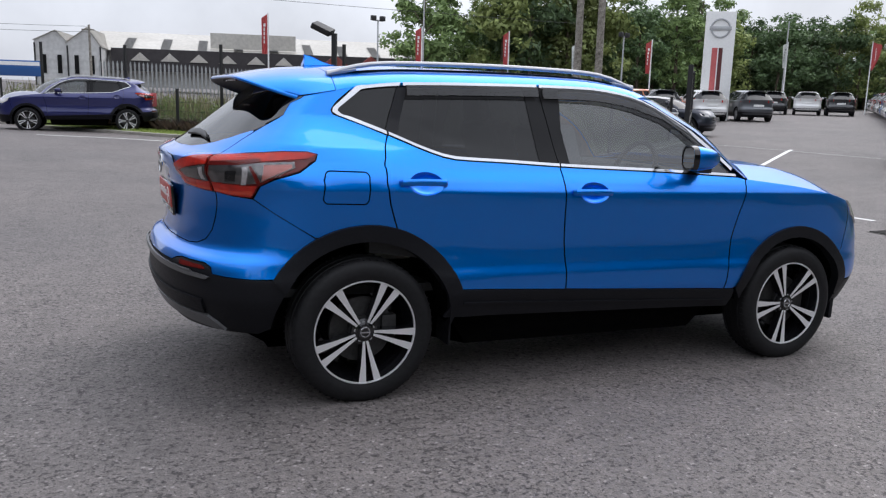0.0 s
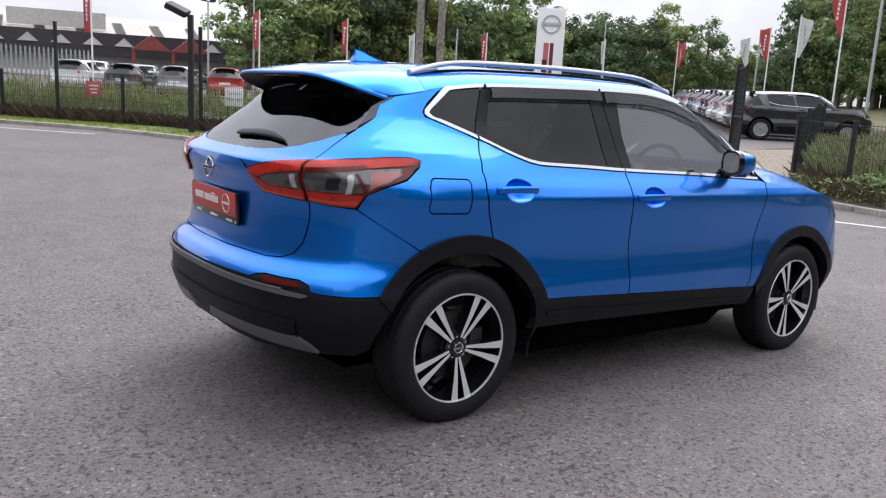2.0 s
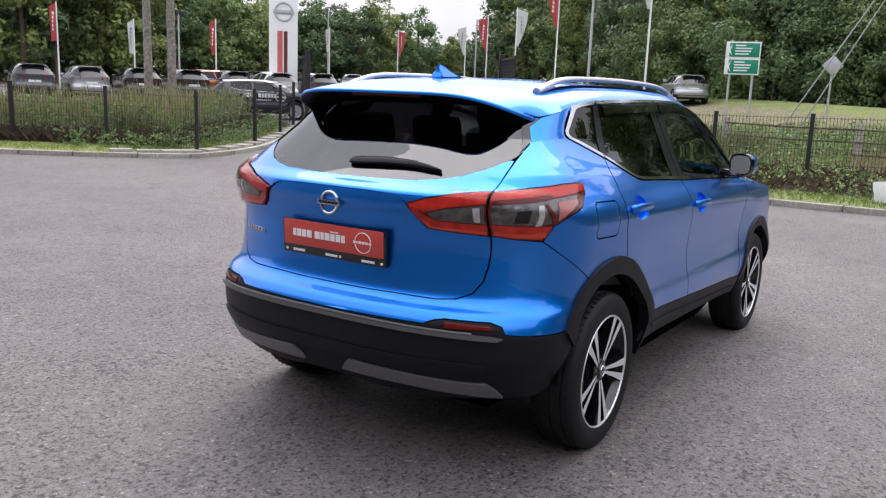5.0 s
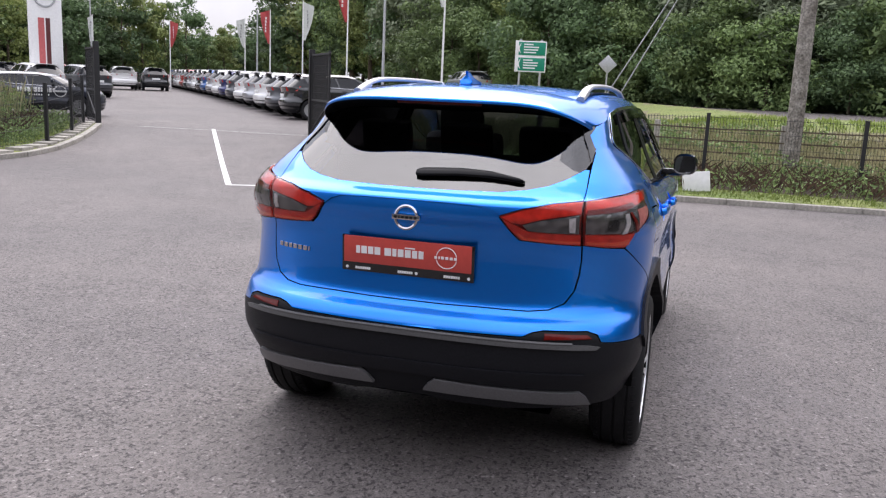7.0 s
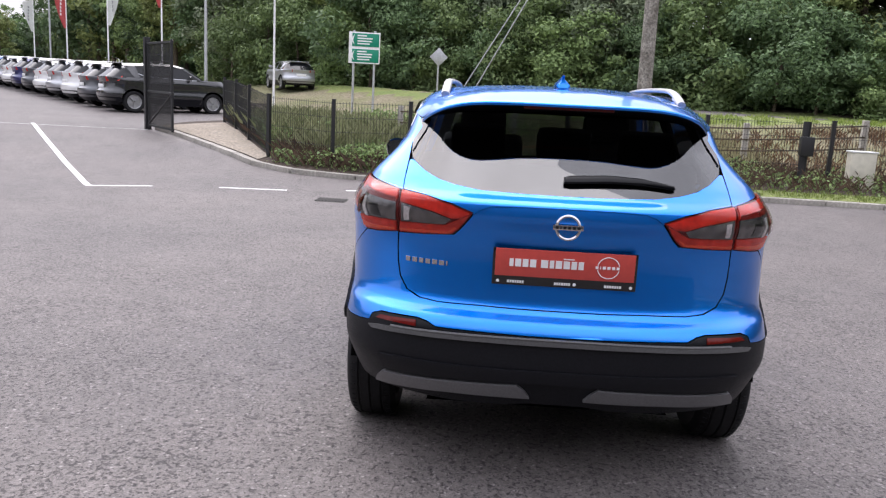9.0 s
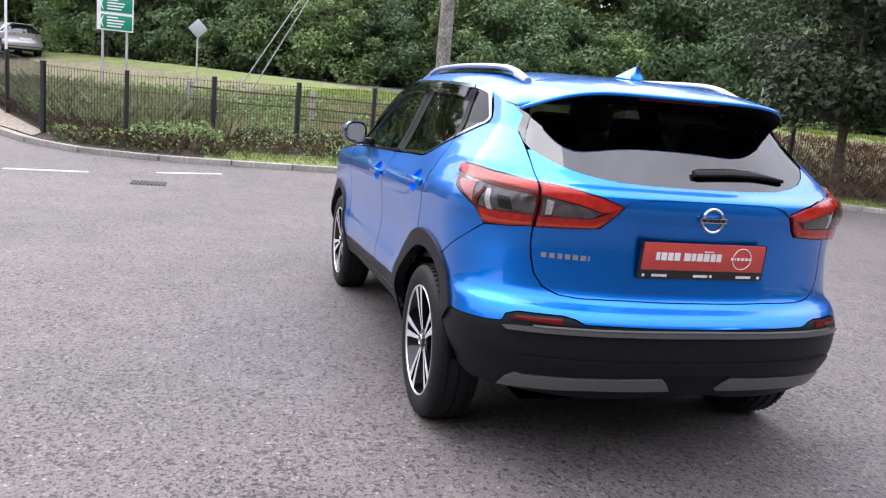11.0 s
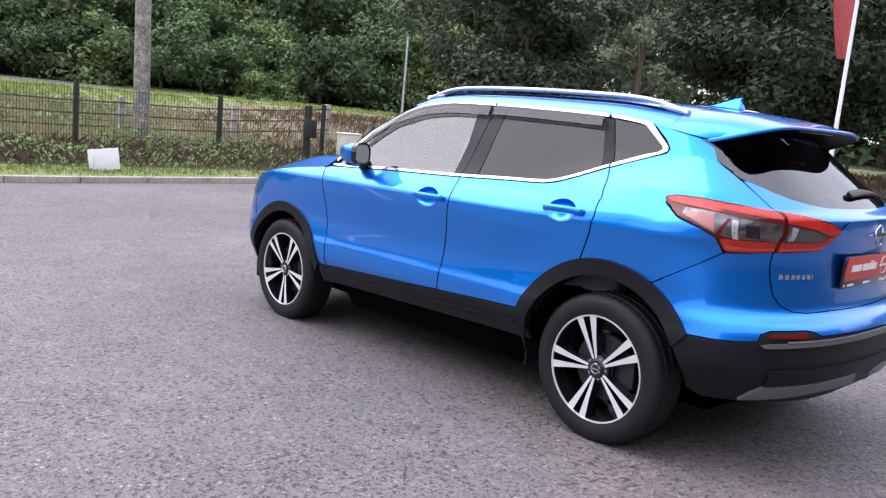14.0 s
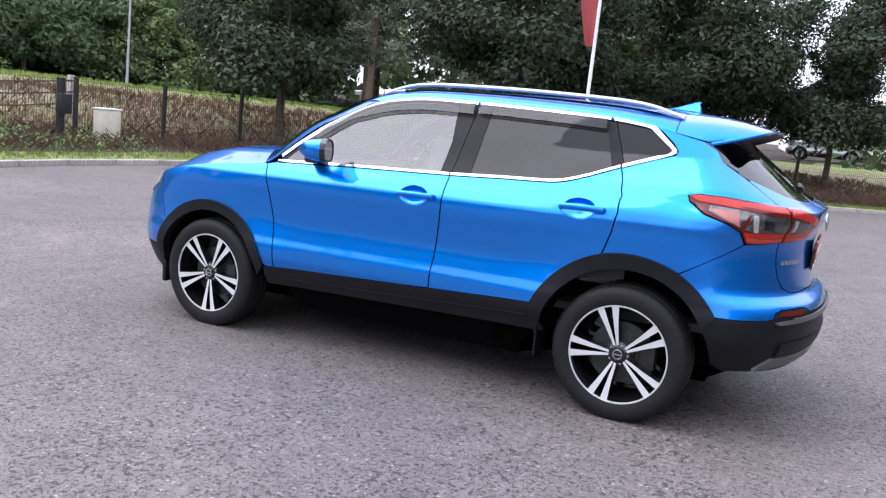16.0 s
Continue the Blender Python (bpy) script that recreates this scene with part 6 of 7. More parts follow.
def mesh_fence(line, height, label, base=0.0, tall=None, pitch=.055):
    """Posts at the given places with welded wire panels between them."""
    f = tagged(new("mesh_fence"), label, "fence")
    for i, (x, y) in enumerate(line):
        z = land(x, y) if edge_distance(x, y) > 0 else ground(x, y) + base
        h = tall[i] if tall else height
        bm = bmesh.new()
        box(bm, (.07, .07, h + .3), (0, 0, h / 2 - .15), .006)
        box(bm, (.08, .08, .02), (0, 0, h + .008), .004)
        o = part("post", bm, BLACK_METAL, f, smooth=False)
        if i + 1 < len(line):
            nx, ny = line[i + 1]
        o.matrix_basis = pose(x, y, z, 0, 0, math.degrees(math.atan2(ny - y, nx - x)))
        if i + 1 == len(line):
            break
        z2 = land(nx, ny) if edge_distance(nx, ny) > 0 else ground(nx, ny) + base
        a, b = Vector((x, y, z)), Vector((nx, ny, z2))
        L = (b - a).length
        n = int(L / pitch)
        v, faces = [], []

        def bar(p, q, r):
            k = len(v)
            d = (q - p).normalized()
            s = d.cross(Vector((0.3, 0.5, 0.81) if abs(d.z) < .9 else (1, 0, 0))).normalized() * r
            w = d.cross(s)
            for e in (p, q):
                v.extend([tuple(e + s), tuple(e + w), tuple(e - s), tuple(e - w)])
            faces.extend([(k + j, k + (j + 1) % 4, k + 4 + (j + 1) % 4, k + 4 + j) for j in range(4)])

        for k in range(1, n):
            p = a.lerp(b, k / n)
            bar(p + Vector((0, 0, .06)), p + Vector((0, 0, height - .03)), .0036)
        for k in range(5):
            h = Vector((0, 0, .08 + (height - .14) * k / 4))
            bar(a + h, b + h, .004)
        me = bpy.data.meshes.new("mesh_panel")
        me.from_pydata(v, [], faces)
        me.materials.append(BLACK_METAL)
        o = new("mesh_panel", me)
        o.parent = f
    return f


mesh_fence(FENCE_RETURN[::-1] + [(10.05, 3.3), (10.3, 1.9), (10.8, .4), (11.25, -1.1), (11.3, -3.8), (11.3, -6.2), (11.25, -8.4), (10.9, -10.45), (9.7, -13.2), (7.6, -15.9), (5, -18), (2.3, -19.8), (-.6, -21.4), (-4, -23)], 1.2, "black welded mesh fence with square posts along the verge")
isl_line = [kerb_island[i] + isl_sides[i] * (.32 if kerb_island[i].x > 6.8 else 1.25) for i in range(1, len(kerb_island), 4)]
mesh_fence([(p.x, p.y) for p in isl_line], 1.2, "black welded mesh fence with tall posts round the island", .1, [1.25 if p.x > 6 or i % 2 else 2.5 for i, p in enumerate(isl_line)])

# low concrete post and rail fence in the field
pr = tagged(new("concrete_fence"), "old grey concrete post fence with wire rails in the field", "fence")
prev = None
for k in range(5):
    x, y = 13.0 + .05 * k, 2.4 - 2.5 * k
    z = land(x, y)
    bm = bmesh.new()
    box(bm, (.12, .12, 1.15), (0, 0, .30), .015)
    o = part("post", bm, CONCRETE, pr, smooth=False)
    o.matrix_basis = pose(x, y, z, 0, random.uniform(-2, 2), 0)
    if prev:
        for h in (.28, .52, .76):
            bm = bmesh.new()
            sweep(bm, [Vector(prev) + Vector((-.08, 0, h)), (Vector(prev) + Vector((x, y, z))) / 2 + Vector((-.08, 0, h - .02)), Vector((x - .08, y, z + h))], .008, .018, n=6)
            part("rail", bm, BARK, pr)
    prev = (x, y, z)

# ---- gates ----


def gate_leaf(hinge, tip, label, height=2.1):
    hx, hy = hinge
    L = math.hypot(tip[0] - hx, tip[1] - hy)
    g = thing("metal_gate", pose(hx, hy, ground(hx, hy), 0, 0, math.degrees(math.atan2(tip[1] - hy, tip[0] - hx))), label, "gate", "entrance gates")
    for nm, size, at in (("gate_post", (.14, .14, height + .3), (0, 0, height / 2)), ("stile", (.05, .05, height), (.12, 0, height / 2 + .06)), ("stile", (.05, .05, height), (L, 0, height / 2 + .06)),
                         ("rail", (L, .05, .05), (L / 2 + .06, 0, .12)), ("rail", (L, .05, .05), (L / 2 + .06, 0, height)), ("rail", (L, .05, .05), (L / 2 + .06, 0, height * .45))):
        bm = bmesh.new()
        box(bm, size, at, .006)
        part(nm, bm, BLACK_METAL, g, smooth=False)
    bm = bmesh.new()
    n = int(L / .05)
    for k in range(n):
        box(bm, (.011, .008, height - .1), (.2 + (L - .22) * k / n, 0, height / 2 + .06))
    for k in range(10):
        box(bm, (L - .1, .006, .008), (L / 2 + .08, 0, .3 + (height - .4) * k / 10))
    part("wire_mesh", bm, BLACK_METAL, g, smooth=False)["kind"] = "stuff"
    bm = bmesh.new()
    tube(bm, (.15, 0, .16), (L - .02, 0, height * .44), .025, n=6)
    part("brace", bm, BLACK_METAL, g)
    return g


gate_leaf((15.1, 9.0), (13.55, 7.75), "tall black steel bar gate standing open")
gate_leaf((13.7, 14.7), (15.3, 16.4), "tall black steel bar gate standing open beside the island")

# ---- poles, lamps, signs ----


def utility_pole(x, y, h, lean=0, r=.16):
    p = thing("utility_pole", pose(x, y, lie(x, y), 0, lean, 0), "weathered grey wooden utility pole", "pole", "utility poles")
    bm = bmesh.new()
    lathe(bm, [(r * (1 - .045 * k), -.5 + (h + .5) * k / 6) for k in range(7)] + [(.001, h)], 16, "Z")
    part("shaft", bm, POLE_WOOD, p)
    return p


pole = utility_pole(12.4, -2.72, 8.5, 1.5)
utility_pole(19.85, 30.1, 10, 0, .2)
utility_pole(20.6, 29.4, 10, 0, .2)
for k, (ax, ay) in enumerate(((14.0, 1.9), (14.25, 1.55))):
    bm = bmesh.new()
    sweep(bm, [(ax, ay, land(ax, ay) - .1), (12.5, -2.6, land(12.4, -2.72) + 7.6 + .2 * k)], .014, n=6)
    tagged(obj("guy_wire", bm, GREY_METAL, smooth=True), "pale steel guy wire of a utility pole", "guy wire", "guy wires")


def flag(x, y, h, colour, label, width=.62, drop=2.0, turn=200, feather=False):
    f = thing("flagpole", pose(x, y, lie(x, y), 0, 0, turn), label, "flag", "dealer flags")
    bm = bmesh.new()
    tube(bm, (0, 0, -.3), (0, 0, h), .045, .03, 10)
    part("pole", bm, WHITE_PAINT, f)
    bm = bmesh.new()
    nx, nz = 8, 14
    g = []
    for i in range(nx + 1):
        row = []
        for j in range(nz + 1):
            a, b = i / nx, j / nz
            w = width * (1 - (.75 * b ** 2 if feather else .12 * b))
            row.append(bm.verts.new((.04 + a * w, .09 * math.sin(5 * a + 2.2 * b) * a, h - .06 - drop * b - .18 * a * (1 - b))))
        g.append(row)
    for i in range(nx):
        for j in range(nz):
            bm.faces.new((g[i][j], g[i + 1][j], g[i + 1][j + 1], g[i][j + 1]))
    bmesh.ops.solidify(bm, geom=bm.faces[:], thickness=.006)
    cloth = part("flag_cloth", bm, colour, f)
    bm = bmesh.new()
    for k in range(5):
        box(bm, (.10, .012, .14), (.04 + width * .45, .09 * math.sin(2.6 + .4 * k) * .45, h - .55 - .19 * k))
    pieces("flag_mark", bm, WHITE_PAINT if colour is FLAG_RED else FLAG_GREY, cloth, "plain marks in place of lettering")
    return f


FLAG_RED = material("red_flag_cloth", (0.50, 0.12, 0.12), 0.8, noise_scale=20, spread=0.12)
FLAG_WHITE = material("white_flag_cloth", (0.62, 0.64, 0.62), 0.8, noise_scale=20, spread=0.08)
FLAG_GREY = material("grey_flag_print", (0.30, 0.31, 0.31), 0.8, noise_scale=20, spread=0.1)
for x, y, h, c, t in ((24.56, 8.4, 6.1, FLAG_WHITE, 150), (31.8, 15.5, 6.1, FLAG_RED, 150), (36.0, 20.0, 5.4, FLAG_WHITE, -30), (41.4, 25.0, 5.35, FLAG_RED, 150), (47.8, 30.6, 5.3, FLAG_WHITE, 150), (51.1, 39.2, 5.3, FLAG_RED, -30)):
    flag(x, y, h, c, ("red" if c is FLAG_RED else "white") + " cloth flag hanging from a white pole", .6, 2.0, t, True)
flag(3.17, -12.4, 6.2, FLAG_RED, "red feather flag on a white pole", .55, 2.9, 0, True)
for x, y, h in ((44.8, 41.1, 5.1), (13.5, 34.5, 4.4), (24.6, 37.5, 4.2), (27.0, 33.7, 4.3), (19.5, 36.5, 4.6), (5.9, 34.8, 4.7)):
    flag(x, y, h, FLAG_WHITE if x in (44.8, 24.6) else FLAG_RED, "small furled banner on a white pole in the car lot", .28, 1.8, 160)


def lamp_post(x, y, h, kind):
    p = thing("street_lamp", pose(x, y, lie(x, y), 0, 0, 200), "grey steel lamp post", "street lamp", "lamp posts")
    bm = bmesh.new()
    tube(bm, (0, 0, -.3), (0, 0, h), .065, .045, 10)
    part("shaft", bm, GREY_METAL, p)
    if kind:
        bm = bmesh.new()
        for s in (-1, 1):
            box(bm, (.32, .2, .28), (s * .34, 0, h + .08), .03)
        box(bm, (.8, .05, .05), (0, 0, h - .06))
        part("flood_lamp", bm, BLACK_METAL, p)
    return p


lamp_post(28.2, 12.2, 8, 0)
lamp_post(24.5, -19.3, 3.4, 0)
lamp_post(14.1, 42.8, 5.2, 1)
lamp_post(29.8, 40.2, 4.9, 1)
lamp_post(45.2, 41.6, 6.6, 0)
lamp_post(44.5, 27.7, 5.5, 0)
lamp_post(20, 50, 7.5, 0)

# black flood lamp on a post by the island
fl = thing("flood_lamp_post", pose(3.5, 15.95, ground(3.5, 15.95) + .1, 0, 0, -35), "black post with a tilted rectangular flood lamp", "street lamp")
bm = bmesh.new()
box(bm, (.12, .12, 2.9), (0, 0, 1.3), .01)
part("shaft", bm, BLACK_METAL, fl, smooth=False)
bm = bmesh.new()
box(bm, (.52, .36, .15), (0, 0, 0), .03, m=pose(-.30, 0, 2.86, 14, 24, 0))
part("lamp_head", bm, BLACK_METAL, fl)
bm = bmesh.new()
box(bm, (.5, .26, .02), (0, 0, -.05), m=pose(-.34, 0, 2.86, 0, 24, 0))
part("lamp_glass", bm, GREY_METAL, fl, smooth=False)

# pylon sign of the dealer
py = thing("pylon_sign", pose(28.6, 30.2, ground(28.6, 30.2), 0, 0, -38), "tall white pylon sign with red stripe and round emblem", "sign")
bm = bmesh.new()
box(bm, (1.5, .32, 5.7), (0, 0, 2.75), .03)
part("pylon_body", bm, WHITE_PAINT, py)
for x, w, m_ in ((-.2, .28, FLAG_RED), (.1, .2, material("dark_red_panel", (0.10, 0.02, 0.02), 0.4, noise_scale=10, spread=0.1))):
    bm = bmesh.new()
    box(bm, (w, .012, 3.5), (x, -.165, 2.0))
    part("stripe", bm, m_, py, smooth=False)
bm = bmesh.new()
ring = [Vector((.46 * math.cos(a), -.18, 4.75 + .46 * math.sin(a))) for a in (2 * math.pi * k / 32 for k in range(33))]
sweep(bm, ring, .05, n=6, up=(0, 1, 0))
box(bm, (1.1, .05, .2), (0, -.19, 4.75), .02)
part("emblem", bm, GREY_METAL, py, "plain grey ring and bar")

# green direction sign on two posts
sg = thing("direction_sign", pose(25.5, 5.3, lie(25.5, 5.3), 0, 0, -78), "green road direction sign with white border on two posts", "road sign")
GREEN = material("sign_green", (0.0, 0.22, 0.13), 0.4, noise_scale=8, spread=0.06)
for x in (-.38, .38):
    bm = bmesh.new()
    tube(bm, (x, 0, -.3), (x, 0, 3.0), .045, n=10)
    part("post", bm, GREY_METAL, sg)
for z0 in (2.10, 2.66):
    bm = bmesh.new()
    box(bm, (1.14, .03, .557), (0, -.06, z0), .006)
    pl = part("sign_board", bm, WHITE_PAINT, sg)
    bm = bmesh.new()
    box(bm, (.98, .006, .47), (.04, -.078, z0), .001)
    part("sign_face", bm, GREEN, pl, "green sign face")
    bm = bmesh.new()
    for k, w in enumerate((.34, .55, .52, .45)):
        box(bm, (w, .004, .045), (-.26 + w / 2, -.0835, z0 + .15 - .095 * k))
    prism(bm, [(-.50, z0), (-.36, z0 + .2), (-.42, z0), (-.36, z0 - .2)], .004, m=Matrix.Translation((0, -.0835, 0)))
    pieces("sign_bar", bm, WHITE_PAINT, pl, "plain white bars and arrow")


def small_sign(x, y, z, turn, size, mat, name, label, lines=True, tilt=0, words=()):
    s = thing(name, pose(x, y, z, 0, tilt, turn), label, "sign")
    bm = bmesh.new()
    box(bm, (size[0], .012, size[1]), (0, 0, 0), .004)
    part("board", bm, mat, s)
    if words:
        for k, word in enumerate(words):
            cu = bpy.data.curves.new("words", "FONT")
            cu.body, cu.size, cu.align_x, cu.extrude = word, size[1] * .26, "CENTER", .0015
            tmp = new("words", cu)
            bpy.context.view_layer.update()
            me = bpy.data.meshes.new_from_object(tmp)
            me.materials.clear()
            me.materials.append(FLAG_GREY)
            bpy.data.objects.remove(tmp)
            me.transform(Matrix.Translation((0, -.0085, size[1] * (.10 - .34 * k))) @ Matrix.Rotation(math.pi / 2, 4, "X"))
            o = new("words", me)
            o.parent = s
    elif lines:
        bm = bmesh.new()
        for k in range(3):
            box(bm, (size[0] * (.6 - .1 * k), .004, size[1] * .10), (0, -.009, size[1] * (.22 - .22 * k)))
        pieces("notice_bar", bm, FLAG_GREY if mat is WHITE_PAINT else WHITE_PAINT, s, "plain bars")


small_sign(4.55, 15.9, 1.02, -40, (.46, .46), WHITE_PAINT, "fence_sign", "white square notice on the mesh fence", words=("Service", "Pick Up"))
small_sign(2.1, 19.2, 1.0, -32, (.38, .40), FLAG_RED, "fence_sign", "red and white notice on the mesh fence")
small_sign(-.4, 22.0, 1.05, -30, (.38, .40), FLAG_RED, "fence_sign", "red and white notice on the mesh fence")
small_sign(9.66, -1.0, land(9.66, -1.0) + .17, -100, (.46, .34), WHITE_PAINT, "verge_notice", "blank white board tilted on the verge", False, -7)

# sensor post, cabinet, warning sign
sp = thing("sensor_post", pose(10.9, -5.55, land(10.9, -5.55)), "black post with a black control box by the verge", "post")
bm = bmesh.new()
tube(bm, (0, 0, -.3), (0, 0, 1.18), .075, n=14)
part("shaft", bm, BLACK_METAL, sp)
bm = bmesh.new()
box(bm, (.14, .24, .36), (-.1, 0, .72), .015)
part("control_box", bm, BLACK_METAL, sp)
cb = thing("utility_cabinet", pose(10.95, -6.65, land(10.95, -6.65) - .05), "cream metal utility cabinet on the verge", "cabinet")
bm = bmesh.new()
box(bm, (.24, .46, .72), (0, 0, .36), .012)
part("body", bm, material("cream_paint", (0.58, 0.55, 0.45), 0.5, noise_scale=8, spread=0.1), cb)
bm = bmesh.new()
box(bm, (.27, .50, .025), (0, 0, .735), .006)
part("cap", bm, WHITE_PAINT, cb)
ws = thing("warning_sign", pose(27.5, 2.7, lie(27.5, 2.7), 0, 0, -80), "grey back of a diamond warning sign on a post", "road sign")
bm = bmesh.new()
tube(bm, (0, 0, -.3), (0, 0, 2.0), .035, n=8)
part("post", bm, GREY_METAL, ws)
bm = bmesh.new()
box(bm, (.5, .02, .5), (0, 0, 0), .004, m=pose(0, -.04, 1.9, 0, 45, 0))
part("sign_board", bm, GREY_METAL, ws)

# ---- warehouse ----
wh = thing("warehouse", pose(-.3, 95.6, 1.2, 0, 0, -10.2), "long low warehouse with pale sheet roof and dark fascia", "building")
ROOF_SHEET = material("pale_roof_sheet", (0.50, 0.48, 0.44), 0.7, noise_scale=3, spread=0.12, second=(0.42, 0.40, 0.36), second_scale=.2)
ROOF_LIGHT = material("dirty_roof_light", (0.10, 0.095, 0.085), 0.4, noise_scale=4, spread=0.25)
FASCIA = material("dark_fascia", (0.03, 0.026, 0.028), 0.6, noise_scale=2, spread=0.2)
L = 62
bm = bmesh.new()
box(bm, (L, 24, 4.0), (L / 2, 12, 2.0))
part("wall", bm, material("pale_wall", (0.42, 0.41, 0.39), 0.8, noise_scale=1.5, spread=0.12), wh, smooth=False)
bm = bmesh.new()
prism(bm, [(-.5, 3.9), (L + .5, 3.9), (L + .5, 4.0), (-.5, 4.0)], .2, m=Matrix.Translation((0, -.5, 0)))
vs = [bm.verts.new(c) for c in ((-.5, -.6, 4.0), (L + .5, -.6, 4.0), (L + .5, 9, 6.5), (-.5, 9, 6.5), (-.5, 24, 4.0), (L + .5, 24, 4.0))]
bm.faces.new((vs[0], vs[1], vs[2], vs[3]))
bm.faces.new((vs[3], vs[2], vs[5], vs[4]))
bm.faces.new((vs[0], vs[3], vs[4]))
bm.faces.new((vs[1], vs[5], vs[2]))
part("roof", bm, ROOF_SHEET, wh, smooth=False)
bm = bmesh.new()
box(bm, (L * .62, 1.2, 2.4), (L * .31 + 2, -.7, 3.0))
part("fascia", bm, FASCIA, wh, smooth=False)
for k in range(15):
    bm = bmesh.new()
    x = 3 + 4.0 * k
    q = [Vector((x, -.35, 4.06)), Vector((x + 1.0, -.35, 4.06)), Vector((x + 1.0, 5.4, 5.60)), Vector((x, 5.4, 5.60))]
    f = bm.faces.new([bm.verts.new(c + Vector((0, 0, .06))) for c in q])
    bmesh.ops.solidify(bm, geom=[f], thickness=.05)
    part("roof_light", bm, ROOF_LIGHT, wh, smooth=False)
for k in range(12):
    bm = bmesh.new()
    x = 5 + 3.1 * k
    prism(bm, [(x - 1, 2.9), (x + 1, 2.9), (x, 3.8)], .2, m=Matrix.Translation((0, -1.36, 0)))
    part("canopy_gable", bm, ROOF_SHEET, wh, smooth=False)
for k in range(2):
    bm = bmesh.new()
    x = 26 + 4.0 * k
    prism(bm, [(x - 2, 2.6), (x + 2, 2.6), (x, 4.2)], .6, m=Matrix.Translation((0, -4.6, 0)))
    box(bm, (.3, .3, 2.6), (x - 1.8, -4.6, 1.3))
    part("porch", bm, material("red_porch", (0.22, 0.05, 0.04), 0.7, noise_scale=2, spread=0.15), wh, smooth=False)
for k in range(7):
    bm = bmesh.new()
    box(bm, (.9, .1, 1.0), (42 + 2.6 * k, -.06, 2.6))
    part("window", bm, LAMP_DARK, wh, smooth=False)
bm = bmesh.new()
box(bm, (9.6, .5, 1.7), (17.2, 1.2, 5.5), .03)
part("roof_screen", bm, ROOF_SHEET, wh, "pale sheeted screen on the roof", smooth=False)
# two gable-fronted bays at the near end, one behind the other
SHED_WALL = material("weathered_white_sheet", (0.56, 0.56, 0.55), 0.7, noise_scale=2.5, spread=0.14, second=(0.44, 0.44, 0.43), second_scale=.5)
for x0, y0, w, h0, h1 in ((-6.0, 92.5, 3.4, 4.6, 5.6), (-2.9, 91.5, 3.3, 4.4, 6.0)):
    gb = thing("gabled_shed", pose(x0, y0, 1.2, 0, 0, -10.2), "weathered white gable-fronted shed with tall dark windows", "building", "gabled sheds")
    bm = bmesh.new()
    prism(bm, [(0, 0), (w, 0), (w, h0 - .3), (w * .62, h1), (0, h0)], 14, m=Matrix.Translation((0, 7, 0)))
    part("wall", bm, SHED_WALL, gb, smooth=False)
    for k in range(2):
        bm = bmesh.new()
        box(bm, (.42, .1, 1.9), (.9 + 1.5 * k, -.04, 2.2))
        part("window", bm, LAMP_DARK, gb, smooth=False)
    for x in (.05, w - .05):
        bm = bmesh.new()
        box(bm, (.14, .14, h0 - .3), (x, -.08, (h0 - .3) / 2))
        part("downpipe", bm, BLACK_METAL, gb, smooth=False)
    bm = bmesh.new()
    vs = [bm.verts.new(c) for c in ((-.15, -.2, h0 - .03), (w * .62, -.2, h1 + .06), (w + .15, -.2, h0 - .36), (w + .15, 14.2, h0 - .36), (w * .62, 14.2, h1 + .06), (-.15, 14.2, h0 - .03))]
    bm.faces.new((vs[0], vs[1], vs[4], vs[5]))
    bm.faces.new((vs[1], vs[2], vs[3], vs[4]))
    bmesh.ops.solidify(bm, geom=bm.faces[:], thickness=.1)
    part("roof", bm, ROOF_SHEET, gb, smooth=False)
# palisade in front of the warehouse
ps = tagged(new("palisade_fence"), "grey steel palisade fence before the warehouse", "fence")
v, fc = [], []
for k in range(44):
    x, y = -.6 + .32 * k, 66
    z = ground(x, y)
    i = len(v)
    v += [(x, y, z), (x + .14, y, z), (x + .14, y, z + 2.2), (x + .07, y, z + 2.4), (x, y, z + 2.2)]
    fc.append((i, i + 1, i + 2, i + 3, i + 4))
me = bpy.data.meshes.new("pale")
me.from_pydata(v, [], fc)
me.materials.append(material("weathered_galvanised_pales", (0.30, 0.31, 0.31), 0.6, 0.3, noise_scale=6, spread=0.2))
o = new("pale", me)
o.parent = ps
o["kind"] = "stuff"

# white building past the trees
wb = thing("white_building", pose(-9.5, -66, 1.3, 0, 0, 8), "white low building with a flat roof behind the trees", "building")
bm = bmesh.new()
box(bm, (26, 10, 3.4), (0, 0, 1.7))
part("wall", bm, WHITE_PAINT, wb, smooth=False)
bm = bmesh.new()
box(bm, (26.6, 10.6, .4), (0, 0, 3.6))
part("roof", bm, ROOF_SHEET, wb, smooth=False)
for k in range(6):
    bm = bmesh.new()
    box(bm, (1.8, .1, 1.3), (-10 + 4 * k, 5.02, 1.9))
    part("window", bm, LAMP_DARK, wb, smooth=False)

# unseen plain wall that closes the yard, added to block sky light from the tail
bm = bmesh.new()
box(bm, (.4, 34, 6.8), (-11.8, 4, ground(-11.8, 4) + 3.2), .03)
tagged(obj("wall_showroom", bm, material("unseen_wall_dark", (0.055, 0.055, 0.06), 0.5, noise_scale=3, spread=0.15, second=(0.075, 0.075, 0.08), second_scale=.5)), "plain dark grey unseen wall, added to shade the car's rear", "wall", kind="structure")

# ---- parked cars ----


